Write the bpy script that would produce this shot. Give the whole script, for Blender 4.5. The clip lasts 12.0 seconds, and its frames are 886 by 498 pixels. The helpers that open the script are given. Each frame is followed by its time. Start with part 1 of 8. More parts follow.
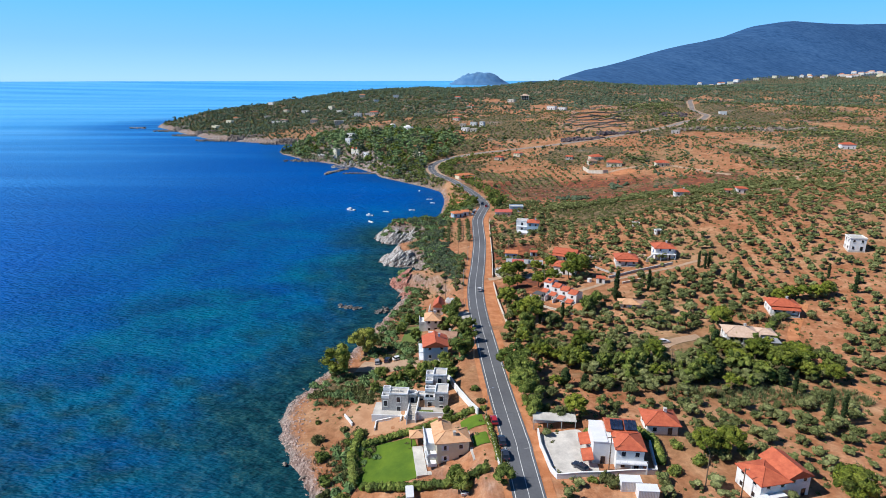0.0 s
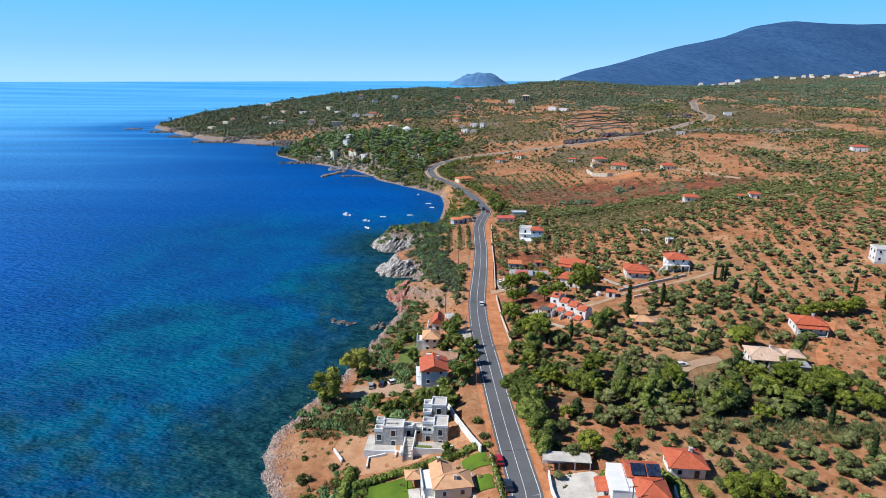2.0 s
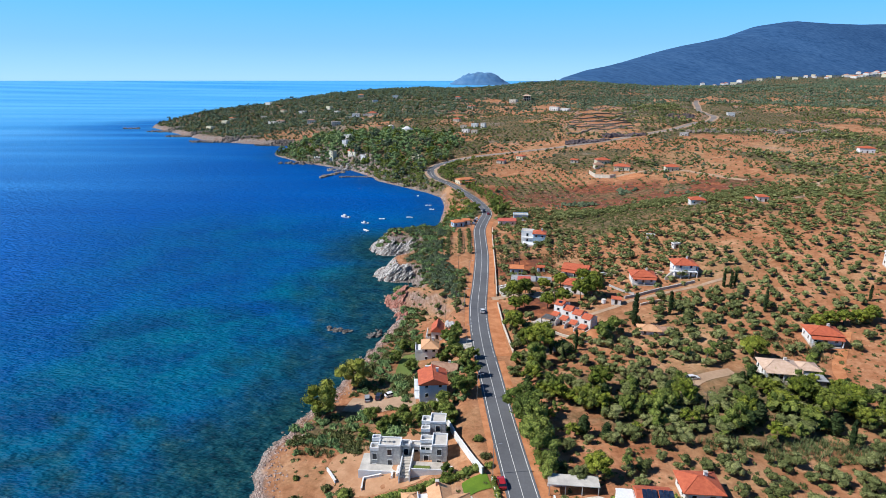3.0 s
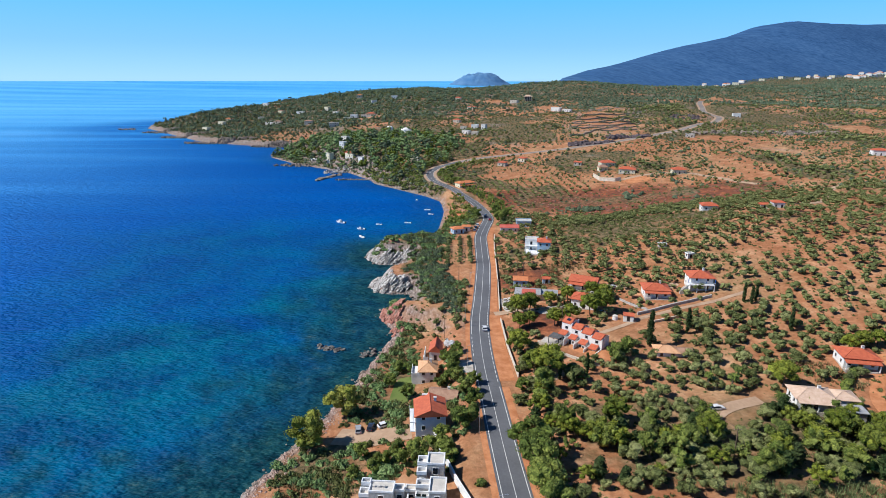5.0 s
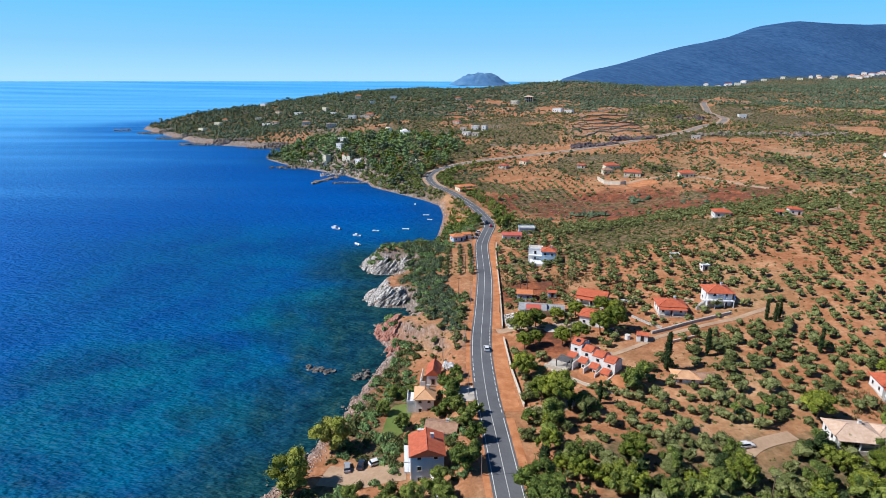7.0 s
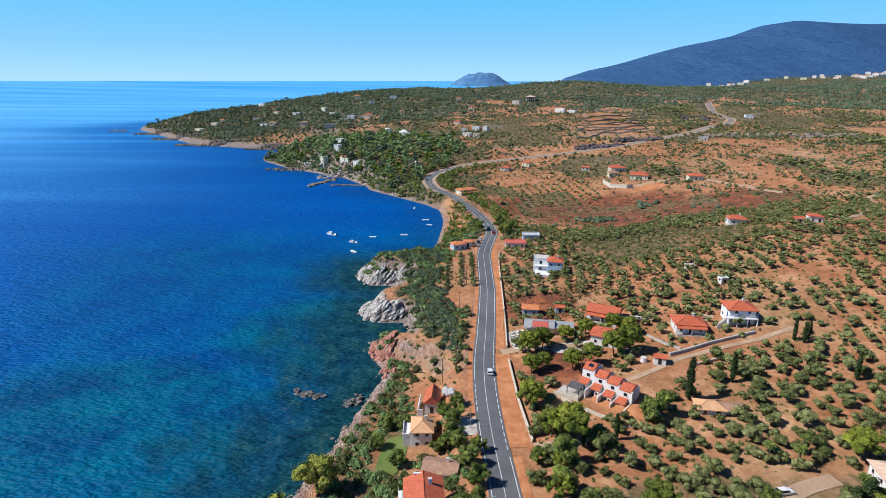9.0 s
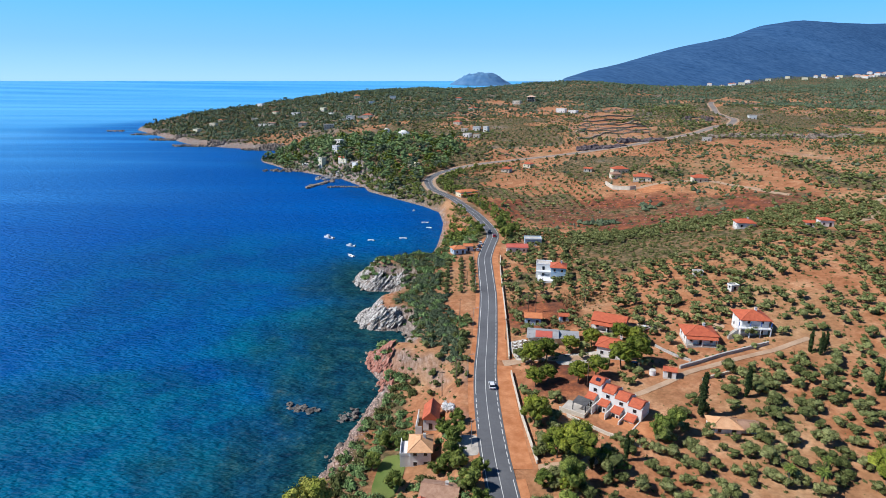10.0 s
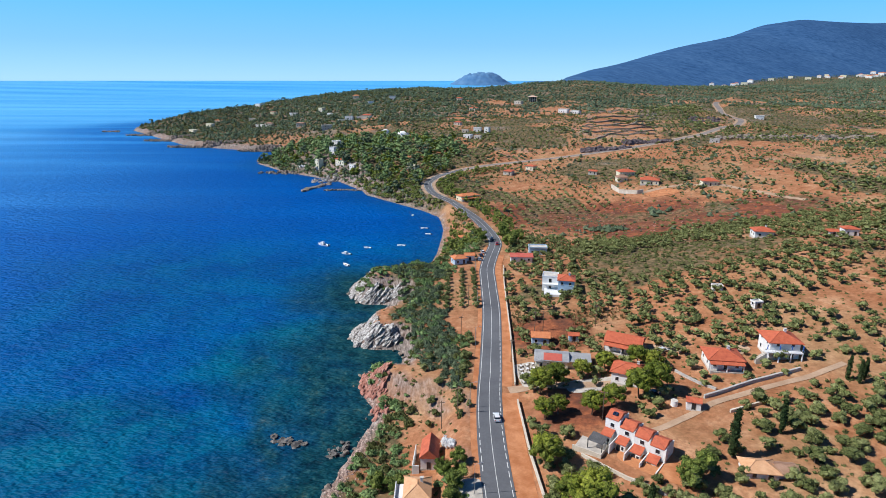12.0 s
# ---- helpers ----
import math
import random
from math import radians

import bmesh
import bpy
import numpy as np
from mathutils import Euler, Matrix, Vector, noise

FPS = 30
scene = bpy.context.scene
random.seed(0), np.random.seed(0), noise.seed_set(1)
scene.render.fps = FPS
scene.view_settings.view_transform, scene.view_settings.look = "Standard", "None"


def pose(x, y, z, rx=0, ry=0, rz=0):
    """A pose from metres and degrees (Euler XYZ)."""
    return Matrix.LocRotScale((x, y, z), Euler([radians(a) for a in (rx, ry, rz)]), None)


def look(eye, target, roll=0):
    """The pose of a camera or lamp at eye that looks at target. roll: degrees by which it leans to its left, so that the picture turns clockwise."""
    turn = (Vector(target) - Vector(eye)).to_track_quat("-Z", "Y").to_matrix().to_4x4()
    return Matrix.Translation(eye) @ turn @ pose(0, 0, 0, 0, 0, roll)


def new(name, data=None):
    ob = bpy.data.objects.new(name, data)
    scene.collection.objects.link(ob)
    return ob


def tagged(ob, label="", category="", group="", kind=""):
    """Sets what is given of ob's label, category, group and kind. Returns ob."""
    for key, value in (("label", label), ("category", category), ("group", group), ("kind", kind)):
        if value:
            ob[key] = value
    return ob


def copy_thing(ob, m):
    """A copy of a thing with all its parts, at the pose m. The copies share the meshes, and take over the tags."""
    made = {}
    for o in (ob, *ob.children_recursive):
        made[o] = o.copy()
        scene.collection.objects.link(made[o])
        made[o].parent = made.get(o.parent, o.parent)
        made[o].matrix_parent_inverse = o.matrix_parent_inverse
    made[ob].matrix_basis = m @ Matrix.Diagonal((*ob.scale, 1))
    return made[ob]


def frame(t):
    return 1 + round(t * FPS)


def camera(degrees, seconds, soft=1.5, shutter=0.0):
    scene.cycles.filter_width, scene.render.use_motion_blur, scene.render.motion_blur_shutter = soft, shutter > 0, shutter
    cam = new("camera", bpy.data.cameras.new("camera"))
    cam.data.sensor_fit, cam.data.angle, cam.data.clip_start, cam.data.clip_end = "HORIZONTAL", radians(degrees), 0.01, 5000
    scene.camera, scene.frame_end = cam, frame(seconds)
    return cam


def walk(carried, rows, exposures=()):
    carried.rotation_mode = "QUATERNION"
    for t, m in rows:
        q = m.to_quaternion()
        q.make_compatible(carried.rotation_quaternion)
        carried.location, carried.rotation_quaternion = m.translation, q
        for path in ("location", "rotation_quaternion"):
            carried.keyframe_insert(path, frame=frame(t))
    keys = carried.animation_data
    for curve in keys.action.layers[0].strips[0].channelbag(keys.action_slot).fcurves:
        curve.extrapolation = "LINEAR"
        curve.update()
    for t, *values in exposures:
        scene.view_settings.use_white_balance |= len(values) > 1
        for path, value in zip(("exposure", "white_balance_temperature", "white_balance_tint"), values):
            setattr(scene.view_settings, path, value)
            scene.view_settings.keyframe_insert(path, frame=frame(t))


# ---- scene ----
cam = camera(73.9, 12.0, 0.5)
PATH = [
    (0, (-1.126, 0.446, 99.999), (-1.119, 2.367, 99.441), -0.0),
    (0.5, (-1.143, 4.755, 100.015), (-1.135, 6.676, 99.457), 0.0),
    (1, (-1.118, 8.999, 100.026), (-1.11, 10.92, 99.468), 0.0),
    (1.5, (-1.065, 13.141, 100.022), (-1.056, 15.062, 99.464), 0.0),
    (2, (-0.962, 17.321, 100.017), (-0.954, 19.242, 99.46), 0.0),
    (2.5, (-0.856, 21.599, 99.997), (-0.848, 23.52, 99.439), 0.1),
    (3, (-0.722, 25.923, 99.946), (-0.715, 27.843, 99.388), 0.1),
    (5, (-0.264, 43.415, 99.57), (-0.257, 45.336, 99.013), 0.1),
    (5.5, (-0.128, 47.708, 99.527), (-0.12, 49.629, 98.97), 0.1),
    (6, (0.024, 51.975, 99.51), (0.031, 53.896, 98.953), 0.1),
    (6.5, (0.166, 56.298, 99.513), (0.173, 58.219, 98.956), 0.0),
    (7, (0.282, 60.627, 99.518), (0.289, 62.547, 98.962), 0.1),
    (9, (0.639, 77.915, 99.412), (0.644, 79.836, 98.855), 0.1),
    (9.5, (0.711, 82.241, 99.38), (0.715, 84.161, 98.823), 0.1),
    (10, (0.795, 86.644, 99.365), (0.8, 88.564, 98.808), 0.1),
    (10.5, (0.887, 91.079, 99.35), (0.89, 93.0, 98.794), 0.1),
    (11, (0.939, 95.532, 99.333), (0.943, 97.453, 98.776), 0.1),
    (11.5, (0.985, 99.973, 99.304), (0.989, 101.894, 98.747), 0.1),
    (12, (1.003, 104.375, 99.281), (1.007, 106.296, 98.723), 0.1),
]
walk(cam, [(t, look(eye, target, roll)) for t, eye, target, roll in PATH], [(0, 0.2, 6100, 10), (12, 0.2, 6100, 10)])

# ---------------------------------------------------------------- node helpers
def mat_base(name):
    m = bpy.data.materials.new(name)
    m.use_nodes = True
    nt = m.node_tree
    return m, nt, nt.nodes["Principled BSDF"]


def add_noise(nt, scale, detail=4.0, rough=0.6, stretch=None):
    geo = nt.nodes.new("ShaderNodeNewGeometry")
    n = nt.nodes.new("ShaderNodeTexNoise")
    n.inputs["Scale"].default_value, n.inputs["Detail"].default_value, n.inputs["Roughness"].default_value = scale, detail, rough
    source = geo.outputs["Position"]
    if stretch:
        mp = nt.nodes.new("ShaderNodeMapping")
        mp.inputs["Rotation"].default_value = (0, 0, stretch[3])
        mp.inputs["Scale"].default_value = stretch[:3]
        nt.links.new(source, mp.inputs["Vector"])
        source = mp.outputs["Vector"]
    nt.links.new(source, n.inputs["Vector"])
    return n.outputs["Fac"]


def add_ramp(nt, fac, stops):
    r = nt.nodes.new("ShaderNodeValToRGB")
    el = r.color_ramp.elements
    while len(el) < len(stops):
        el.new(0.5)
    for e, (p, c) in zip(el, stops):
        e.position = p
        e.color = (*c, 1) if isinstance(c, tuple) else (c, c, c, 1)
    nt.links.new(fac, r.inputs["Fac"])
    return r.outputs["Color"]


def add_mix(nt, fac, a, b, blend="MIX"):
    m = nt.nodes.new("ShaderNodeMix")
    m.data_type, m.blend_type = "RGBA", blend
    for socket, v in ((m.inputs[0], fac), (m.inputs[6], a), (m.inputs[7], b)):
        if isinstance(v, (int, float)):
            socket.default_value = v
        elif isinstance(v, tuple):
            socket.default_value = (*v, 1)
        else:
            nt.links.new(v, socket)
    return m.outputs[2]


def add_math(nt, op, a, b=0.0, clamp=False):
    m = nt.nodes.new("ShaderNodeMath")
    m.operation, m.use_clamp = op, clamp
    for socket, v in ((m.inputs[0], a), (m.inputs[1], b)):
        if isinstance(v, (int, float)):
            socket.default_value = v
        else:
            nt.links.new(v, socket)
    return m.outputs[0]


# ---------------------------------------------------------------- sky, sun
SUN_ELEVATION, SUN_FROM = radians(46), radians(-97)      # height; bearing from +y, negative to the west
world = bpy.data.worlds.new("sky")
scene.world = world
world.use_nodes = True
wn = world.node_tree.nodes
sky = wn.new("ShaderNodeTexSky")
sky.sky_type, sky.sun_disc = "NISHITA", False
sky.sun_elevation, sky.sun_rotation = SUN_ELEVATION, SUN_FROM
sky.altitude, sky.air_density, sky.dust_density, sky.ozone_density = 600, 0.75, 0.0, 6.0
scaled = wn.new("ShaderNodeVectorMath")
scaled.operation = "SCALE"
scaled.inputs["Scale"].default_value = 0.1
world.node_tree.links.new(sky.outputs["Color"], scaled.inputs[0])
# a clear, deep blue air layer over the physical sky, paler towards the horizon
where = wn.new("ShaderNodeTexCoord")
split = wn.new("ShaderNodeSeparateXYZ")
world.node_tree.links.new(where.outputs["Generated"], split.inputs[0])
clear = add_ramp(world.node_tree, split.outputs["Z"], [(0.0, (0.34, 0.66, 0.98)), (0.05, (0.22, 0.555, 1.0)), (0.13, (0.11, 0.53, 1.06)), (0.3, (0.018, 0.105, 0.31)), (1.0, (0.006, 0.032, 0.11))])
world.node_tree.links.new(add_mix(world.node_tree, 0.8, scaled.outputs[0], clear), wn["Background"].inputs["Color"])
wn["Background"].inputs["Strength"].default_value = 1.0
sun_data = bpy.data.lights.new("sun", "SUN")
sun_data.energy, sun_data.angle, sun_data.color = 5.0, radians(0.55), (1.0, 0.95, 0.87)
sun = new("sun", sun_data)
toward = Vector((math.sin(SUN_FROM) * math.cos(SUN_ELEVATION), math.cos(SUN_FROM) * math.cos(SUN_ELEVATION), math.sin(SUN_ELEVATION)))
sun.rotation_euler = toward.to_track_quat("Z", "Y").to_euler()
sun.location = (0, 0, 300)



# ---------------------------------------------------------------- materials
def add_bump(nt, bsdf, height, strength, distance):
    b = nt.nodes.new("ShaderNodeBump")
    b.inputs["Strength"].default_value, b.inputs["Distance"].default_value = strength, distance
    nt.links.new(height, b.inputs["Height"])
    nt.links.new(b.outputs["Normal"], bsdf.inputs["Normal"])


def plain(name, a, b, big=0.4, small=6.0, rough=0.8, bump=0.15, metal=0.0, spec=0.3):
    """A worn surface between two colours, varied at two scales."""
    m, nt, p = mat_base(name)
    c = add_ramp(nt, add_noise(nt, big, 3), [(0.35, a), (0.7, b)])
    fine = add_noise(nt, small, 5)
    c = add_mix(nt, 0.35, c, add_ramp(nt, fine, [(0.3, 0.55), (0.7, 1.0)]), "MULTIPLY")
    nt.links.new(c, p.inputs["Base Color"])
    p.inputs["Roughness"].default_value, p.inputs["Metallic"].default_value = rough, metal
    p.inputs["Specular IOR Level"].default_value = spec
    if bump:
        add_bump(nt, p, fine, bump, 0.05)
    return m


def foliage(name, dark, mid, light):
    m, nt, p = mat_base(name)
    info, geo = nt.nodes.new("ShaderNodeObjectInfo"), nt.nodes.new("ShaderNodeNewGeometry")
    mixed = add_math(nt, "ADD", add_math(nt, "MULTIPLY", geo.outputs["Random Per Island"], 0.5), add_math(nt, "MULTIPLY", info.outputs["Random"], 0.34))
    mixed = add_math(nt, "ADD", mixed, add_math(nt, "MULTIPLY", add_noise(nt, 0.11, 3), 0.38))
    c = add_ramp(nt, mixed, [(0.2, dark), (0.52, mid), (0.9, light)])
    dull = add_ramp(nt, add_noise(nt, 0.17, 3), [(0.45, 0.0), (0.65, 0.35)])
    c = add_mix(nt, dull, c, (0.085, 0.10, 0.045))
    c = add_mix(nt, 0.8, c, add_ramp(nt, add_noise(nt, 2.2, 5, 0.7), [(0.36, 0.22), (0.6, 1.0)]), "MULTIPLY")
    nt.links.new(c, p.inputs["Base Color"])
    p.inputs["Roughness"].default_value = 0.75
    p.inputs["Specular IOR Level"].default_value = 0.08
    add_bump(nt, p, add_noise(nt, 3.5, 4), 0.6, 0.25)
    return m


def tiles_material(name, a, b):
    m, nt, p = mat_base(name)
    c = add_ramp(nt, add_noise(nt, 0.9, 4), [(0.3, a), (0.72, b)])
    c = add_mix(nt, 0.5, c, add_ramp(nt, add_noise(nt, 7.0, 3), [(0.3, 0.6), (0.7, 1.0)]), "MULTIPLY")
    nt.links.new(c, p.inputs["Base Color"])
    p.inputs["Roughness"].default_value = 0.75
    return m


M = {}
M["wall_white"] = plain("white_plaster", (0.72, 0.71, 0.68), (0.82, 0.81, 0.79), 0.5, 9, 0.85, 0.08)
M["wall_cream"] = plain("cream_plaster", (0.72, 0.66, 0.46), (0.80, 0.74, 0.56), 0.5, 9, 0.85, 0.08)
M["wall_blue"] = plain("pale_blue_plaster", (0.38, 0.52, 0.66), (0.46, 0.6, 0.72), 0.5, 9, 0.85, 0.08)
M["wall_stone"] = plain("grey_stone", (0.36, 0.35, 0.335), (0.56, 0.54, 0.50), 1.6, 5, 0.9, 0.5)
M["wall_garden"] = plain("cream_wall", (0.55, 0.48, 0.38), (0.70, 0.64, 0.55), 0.6, 4, 0.9, 0.3)
M["concrete"] = plain("pale_concrete", (0.46, 0.43, 0.39), (0.66, 0.62, 0.56), 0.35, 4, 0.9, 0.2)
M["paving"] = plain("stone_paving", (0.40, 0.36, 0.31), (0.58, 0.53, 0.47), 0.5, 3, 0.9, 0.25)
M["roof_red"] = tiles_material("terracotta_tiles", (0.42, 0.082, 0.036), (0.60, 0.150, 0.065))
M["roof_orange"] = tiles_material("orange_tiles", (0.55, 0.17, 0.06), (0.68, 0.25, 0.10))
M["roof_tan"] = tiles_material("tan_tiles", (0.60, 0.31, 0.15), (0.74, 0.43, 0.24))
M["roof_pale"] = tiles_material("bleached_tiles", (0.56, 0.37, 0.26), (0.72, 0.54, 0.41))
M["roof_brown"] = tiles_material("weathered_brown_tiles", (0.30, 0.16, 0.10), (0.46, 0.28, 0.19))
M["roof_sheet"] = plain("red_metal_sheet", (0.50, 0.10, 0.07), (0.58, 0.15, 0.11), 0.3, 3, 0.5, 0.1)
M["roof_grey"] = plain("grey_sheet", (0.30, 0.30, 0.31), (0.42, 0.42, 0.42), 0.4, 4, 0.7, 0.2)
M["slate"] = plain("dark_slats", (0.09, 0.09, 0.095), (0.16, 0.16, 0.165), 0.4, 4, 0.7, 0.1)
M["wet_rock"] = plain("wet_sea_rock", (0.075, 0.066, 0.062), (0.27, 0.245, 0.22), 0.6, 2.2, 0.8, 0.8)
# near-black colour that stands in for the shade of an open storey
M["dark"] = plain("opening_shade", (0.02, 0.022, 0.025), (0.04, 0.042, 0.045), 1, 8, 0.5, 0)
M["wood"] = plain("weathered_wood", (0.13, 0.085, 0.055), (0.22, 0.15, 0.10), 1.5, 12, 0.8, 0.2)
M["bark"] = plain("grey_bark", (0.10, 0.075, 0.055), (0.20, 0.16, 0.12), 1.5, 8, 0.95, 0.5)
M["steel"] = plain("galvanised_steel", (0.42, 0.43, 0.44), (0.55, 0.56, 0.57), 1.0, 9, 0.45, 0.05, 0.7)
M["metal_dark"] = plain("dark_metal", (0.03, 0.03, 0.03), (0.06, 0.06, 0.06), 1, 9, 0.5, 0.05)
M["paint_white"] = plain("white_paint", (0.74, 0.74, 0.74), (0.82, 0.82, 0.82), 0.6, 5, 0.5, 0.05)
M["paint_line"] = plain("worn_road_paint", (0.55, 0.55, 0.53), (0.75, 0.75, 0.73), 0.8, 6, 0.8, 0.05)
M["blue_paint"] = plain("blue_paint", (0.03, 0.10, 0.42), (0.05, 0.15, 0.5), 0.6, 5, 0.5, 0.05)
M["lawn"] = plain("mown_lawn", (0.070, 0.135, 0.010), (0.130, 0.205, 0.014), 0.2, 2.5, 0.9, 0.3)
M["lawn_dry"] = plain("shaded_lawn", (0.10, 0.15, 0.03), (0.16, 0.19, 0.05), 0.12, 2.5, 0.9, 0.3)
M["rubber"] = plain("tyre_rubber", (0.015, 0.015, 0.015), (0.03, 0.03, 0.03), 2, 12, 0.85, 0.1)
M["asphalt"] = plain("asphalt", (0.105, 0.108, 0.118), (0.15, 0.153, 0.165), 0.06, 1.4, 0.9, 0.1)
M["old_asphalt"] = plain("old_asphalt", (0.20, 0.175, 0.16), (0.30, 0.265, 0.24), 0.05, 0.8, 0.9, 0.1)
M["verge"] = plain("orange_dirt", (0.42, 0.155, 0.06), (0.60, 0.27, 0.125), 0.3, 2.2, 0.95, 0.4)
M["track"] = plain("pale_dirt_track", (0.38, 0.25, 0.16), (0.50, 0.35, 0.24), 0.2, 1.6, 0.95, 0.4)
M["plot"] = plain("sandy_orange_dirt", (0.40, 0.205, 0.105), (0.56, 0.33, 0.19), 0.18, 1.6, 0.95, 0.4)
M["flowers"] = plain("white_blossom", (0.55, 0.55, 0.55), (0.8, 0.8, 0.8), 0.8, 3, 0.9, 0.4)
M["olive"] = foliage("olive_leaves", (0.050, 0.068, 0.022), (0.160, 0.185, 0.060), (0.33, 0.345, 0.140))
M["pine"] = foliage("pine_needles", (0.050, 0.080, 0.014), (0.150, 0.188, 0.024), (0.30, 0.325, 0.044))
M["broadleaf"] = foliage("broad_leaves", (0.050, 0.082, 0.020), (0.140, 0.190, 0.038), (0.30, 0.34, 0.075))
M["wood_leaf"] = foliage("wood_leaves", (0.066, 0.120, 0.048), (0.165, 0.265, 0.096), (0.33, 0.43, 0.17))
# cooler, paler olive green: haze over the far groves painted into the leaves
M["hazed_olive"] = foliage("hazed_olive_leaves", (0.056, 0.094, 0.060), (0.130, 0.188, 0.115), (0.25, 0.30, 0.195))
M["dry_grass"] = foliage("dry_grass", (0.20, 0.14, 0.06), (0.34, 0.25, 0.11), (0.50, 0.39, 0.20))
M["reed"] = foliage("reed_leaves", (0.10, 0.14, 0.05), (0.22, 0.27, 0.11), (0.38, 0.42, 0.20))
M["cypress"] = foliage("cypress_leaves", (0.018, 0.036, 0.014), (0.035, 0.06, 0.02), (0.065, 0.095, 0.03))
M["scrub"] = foliage("scrub_leaves", (0.055, 0.066, 0.020), (0.12, 0.135, 0.042), (0.22, 0.21, 0.085))
M["shore_leaf"] = foliage("tamarisk_leaves", (0.110, 0.140, 0.022), (0.27, 0.30, 0.048), (0.44, 0.43, 0.095))
M["maquis"] = foliage("maquis_leaves", (0.034, 0.062, 0.040), (0.086, 0.128, 0.074), (0.18, 0.22, 0.13))
M["rock_pale"] = plain("pale_strata", (0.13, 0.11, 0.10), (0.66, 0.63, 0.59), 0.9, 2.4, 0.9, 0.8)
M["pebble"] = plain("beach_stones", (0.23, 0.145, 0.115), (0.60, 0.46, 0.39), 1.1, 5, 0.9, 0.4)
M["rock_red"] = plain("red_strata", (0.23, 0.085, 0.06), (0.50, 0.25, 0.19), 0.7, 2.2, 0.9, 0.8)
M["rock_dark"] = plain("dark_cut_rock", (0.055, 0.045, 0.055), (0.20, 0.155, 0.15), 0.4, 1.5, 0.9, 0.8)
M["rock"] = plain("sea_rock", (0.15, 0.12, 0.10), (0.38, 0.31, 0.25), 0.5, 2.2, 0.9, 0.8)

m, nt, p = mat_base("window_glass")
p.inputs["Base Color"].default_value = (0.015, 0.02, 0.028, 1)
p.inputs["Roughness"].default_value = 0.08
p.inputs["Specular IOR Level"].default_value = 0.6
M["glass"] = m
m, nt, p = mat_base("solar_glass")
nt.links.new(add_ramp(nt, add_noise(nt, 1.2, 2), [(0.4, (0.012, 0.02, 0.045)), (0.6, (0.03, 0.045, 0.085))]), p.inputs["Base Color"])
p.inputs["Roughness"].default_value = 0.18
M["solar"] = m


def car_paint(name, colour):
    mm, nn, pp = mat_base(name)
    nn.links.new(add_ramp(nn, add_noise(nn, 1.5, 3), [(0.3, tuple(0.9 * v for v in colour)), (0.7, colour)]), pp.inputs["Base Color"])
    pp.inputs["Roughness"].default_value = 0.25
    pp.inputs["Coat Weight"].default_value = 0.6
    return mm


M["car_white"], M["car_red"] = car_paint("white_car_paint", (0.75, 0.75, 0.75)), car_paint("red_car_paint", (0.40, 0.02, 0.02))
M["car_dark"], M["car_grey"] = car_paint("dark_car_paint", (0.03, 0.035, 0.05)), car_paint("grey_car_paint", (0.35, 0.36, 0.38))


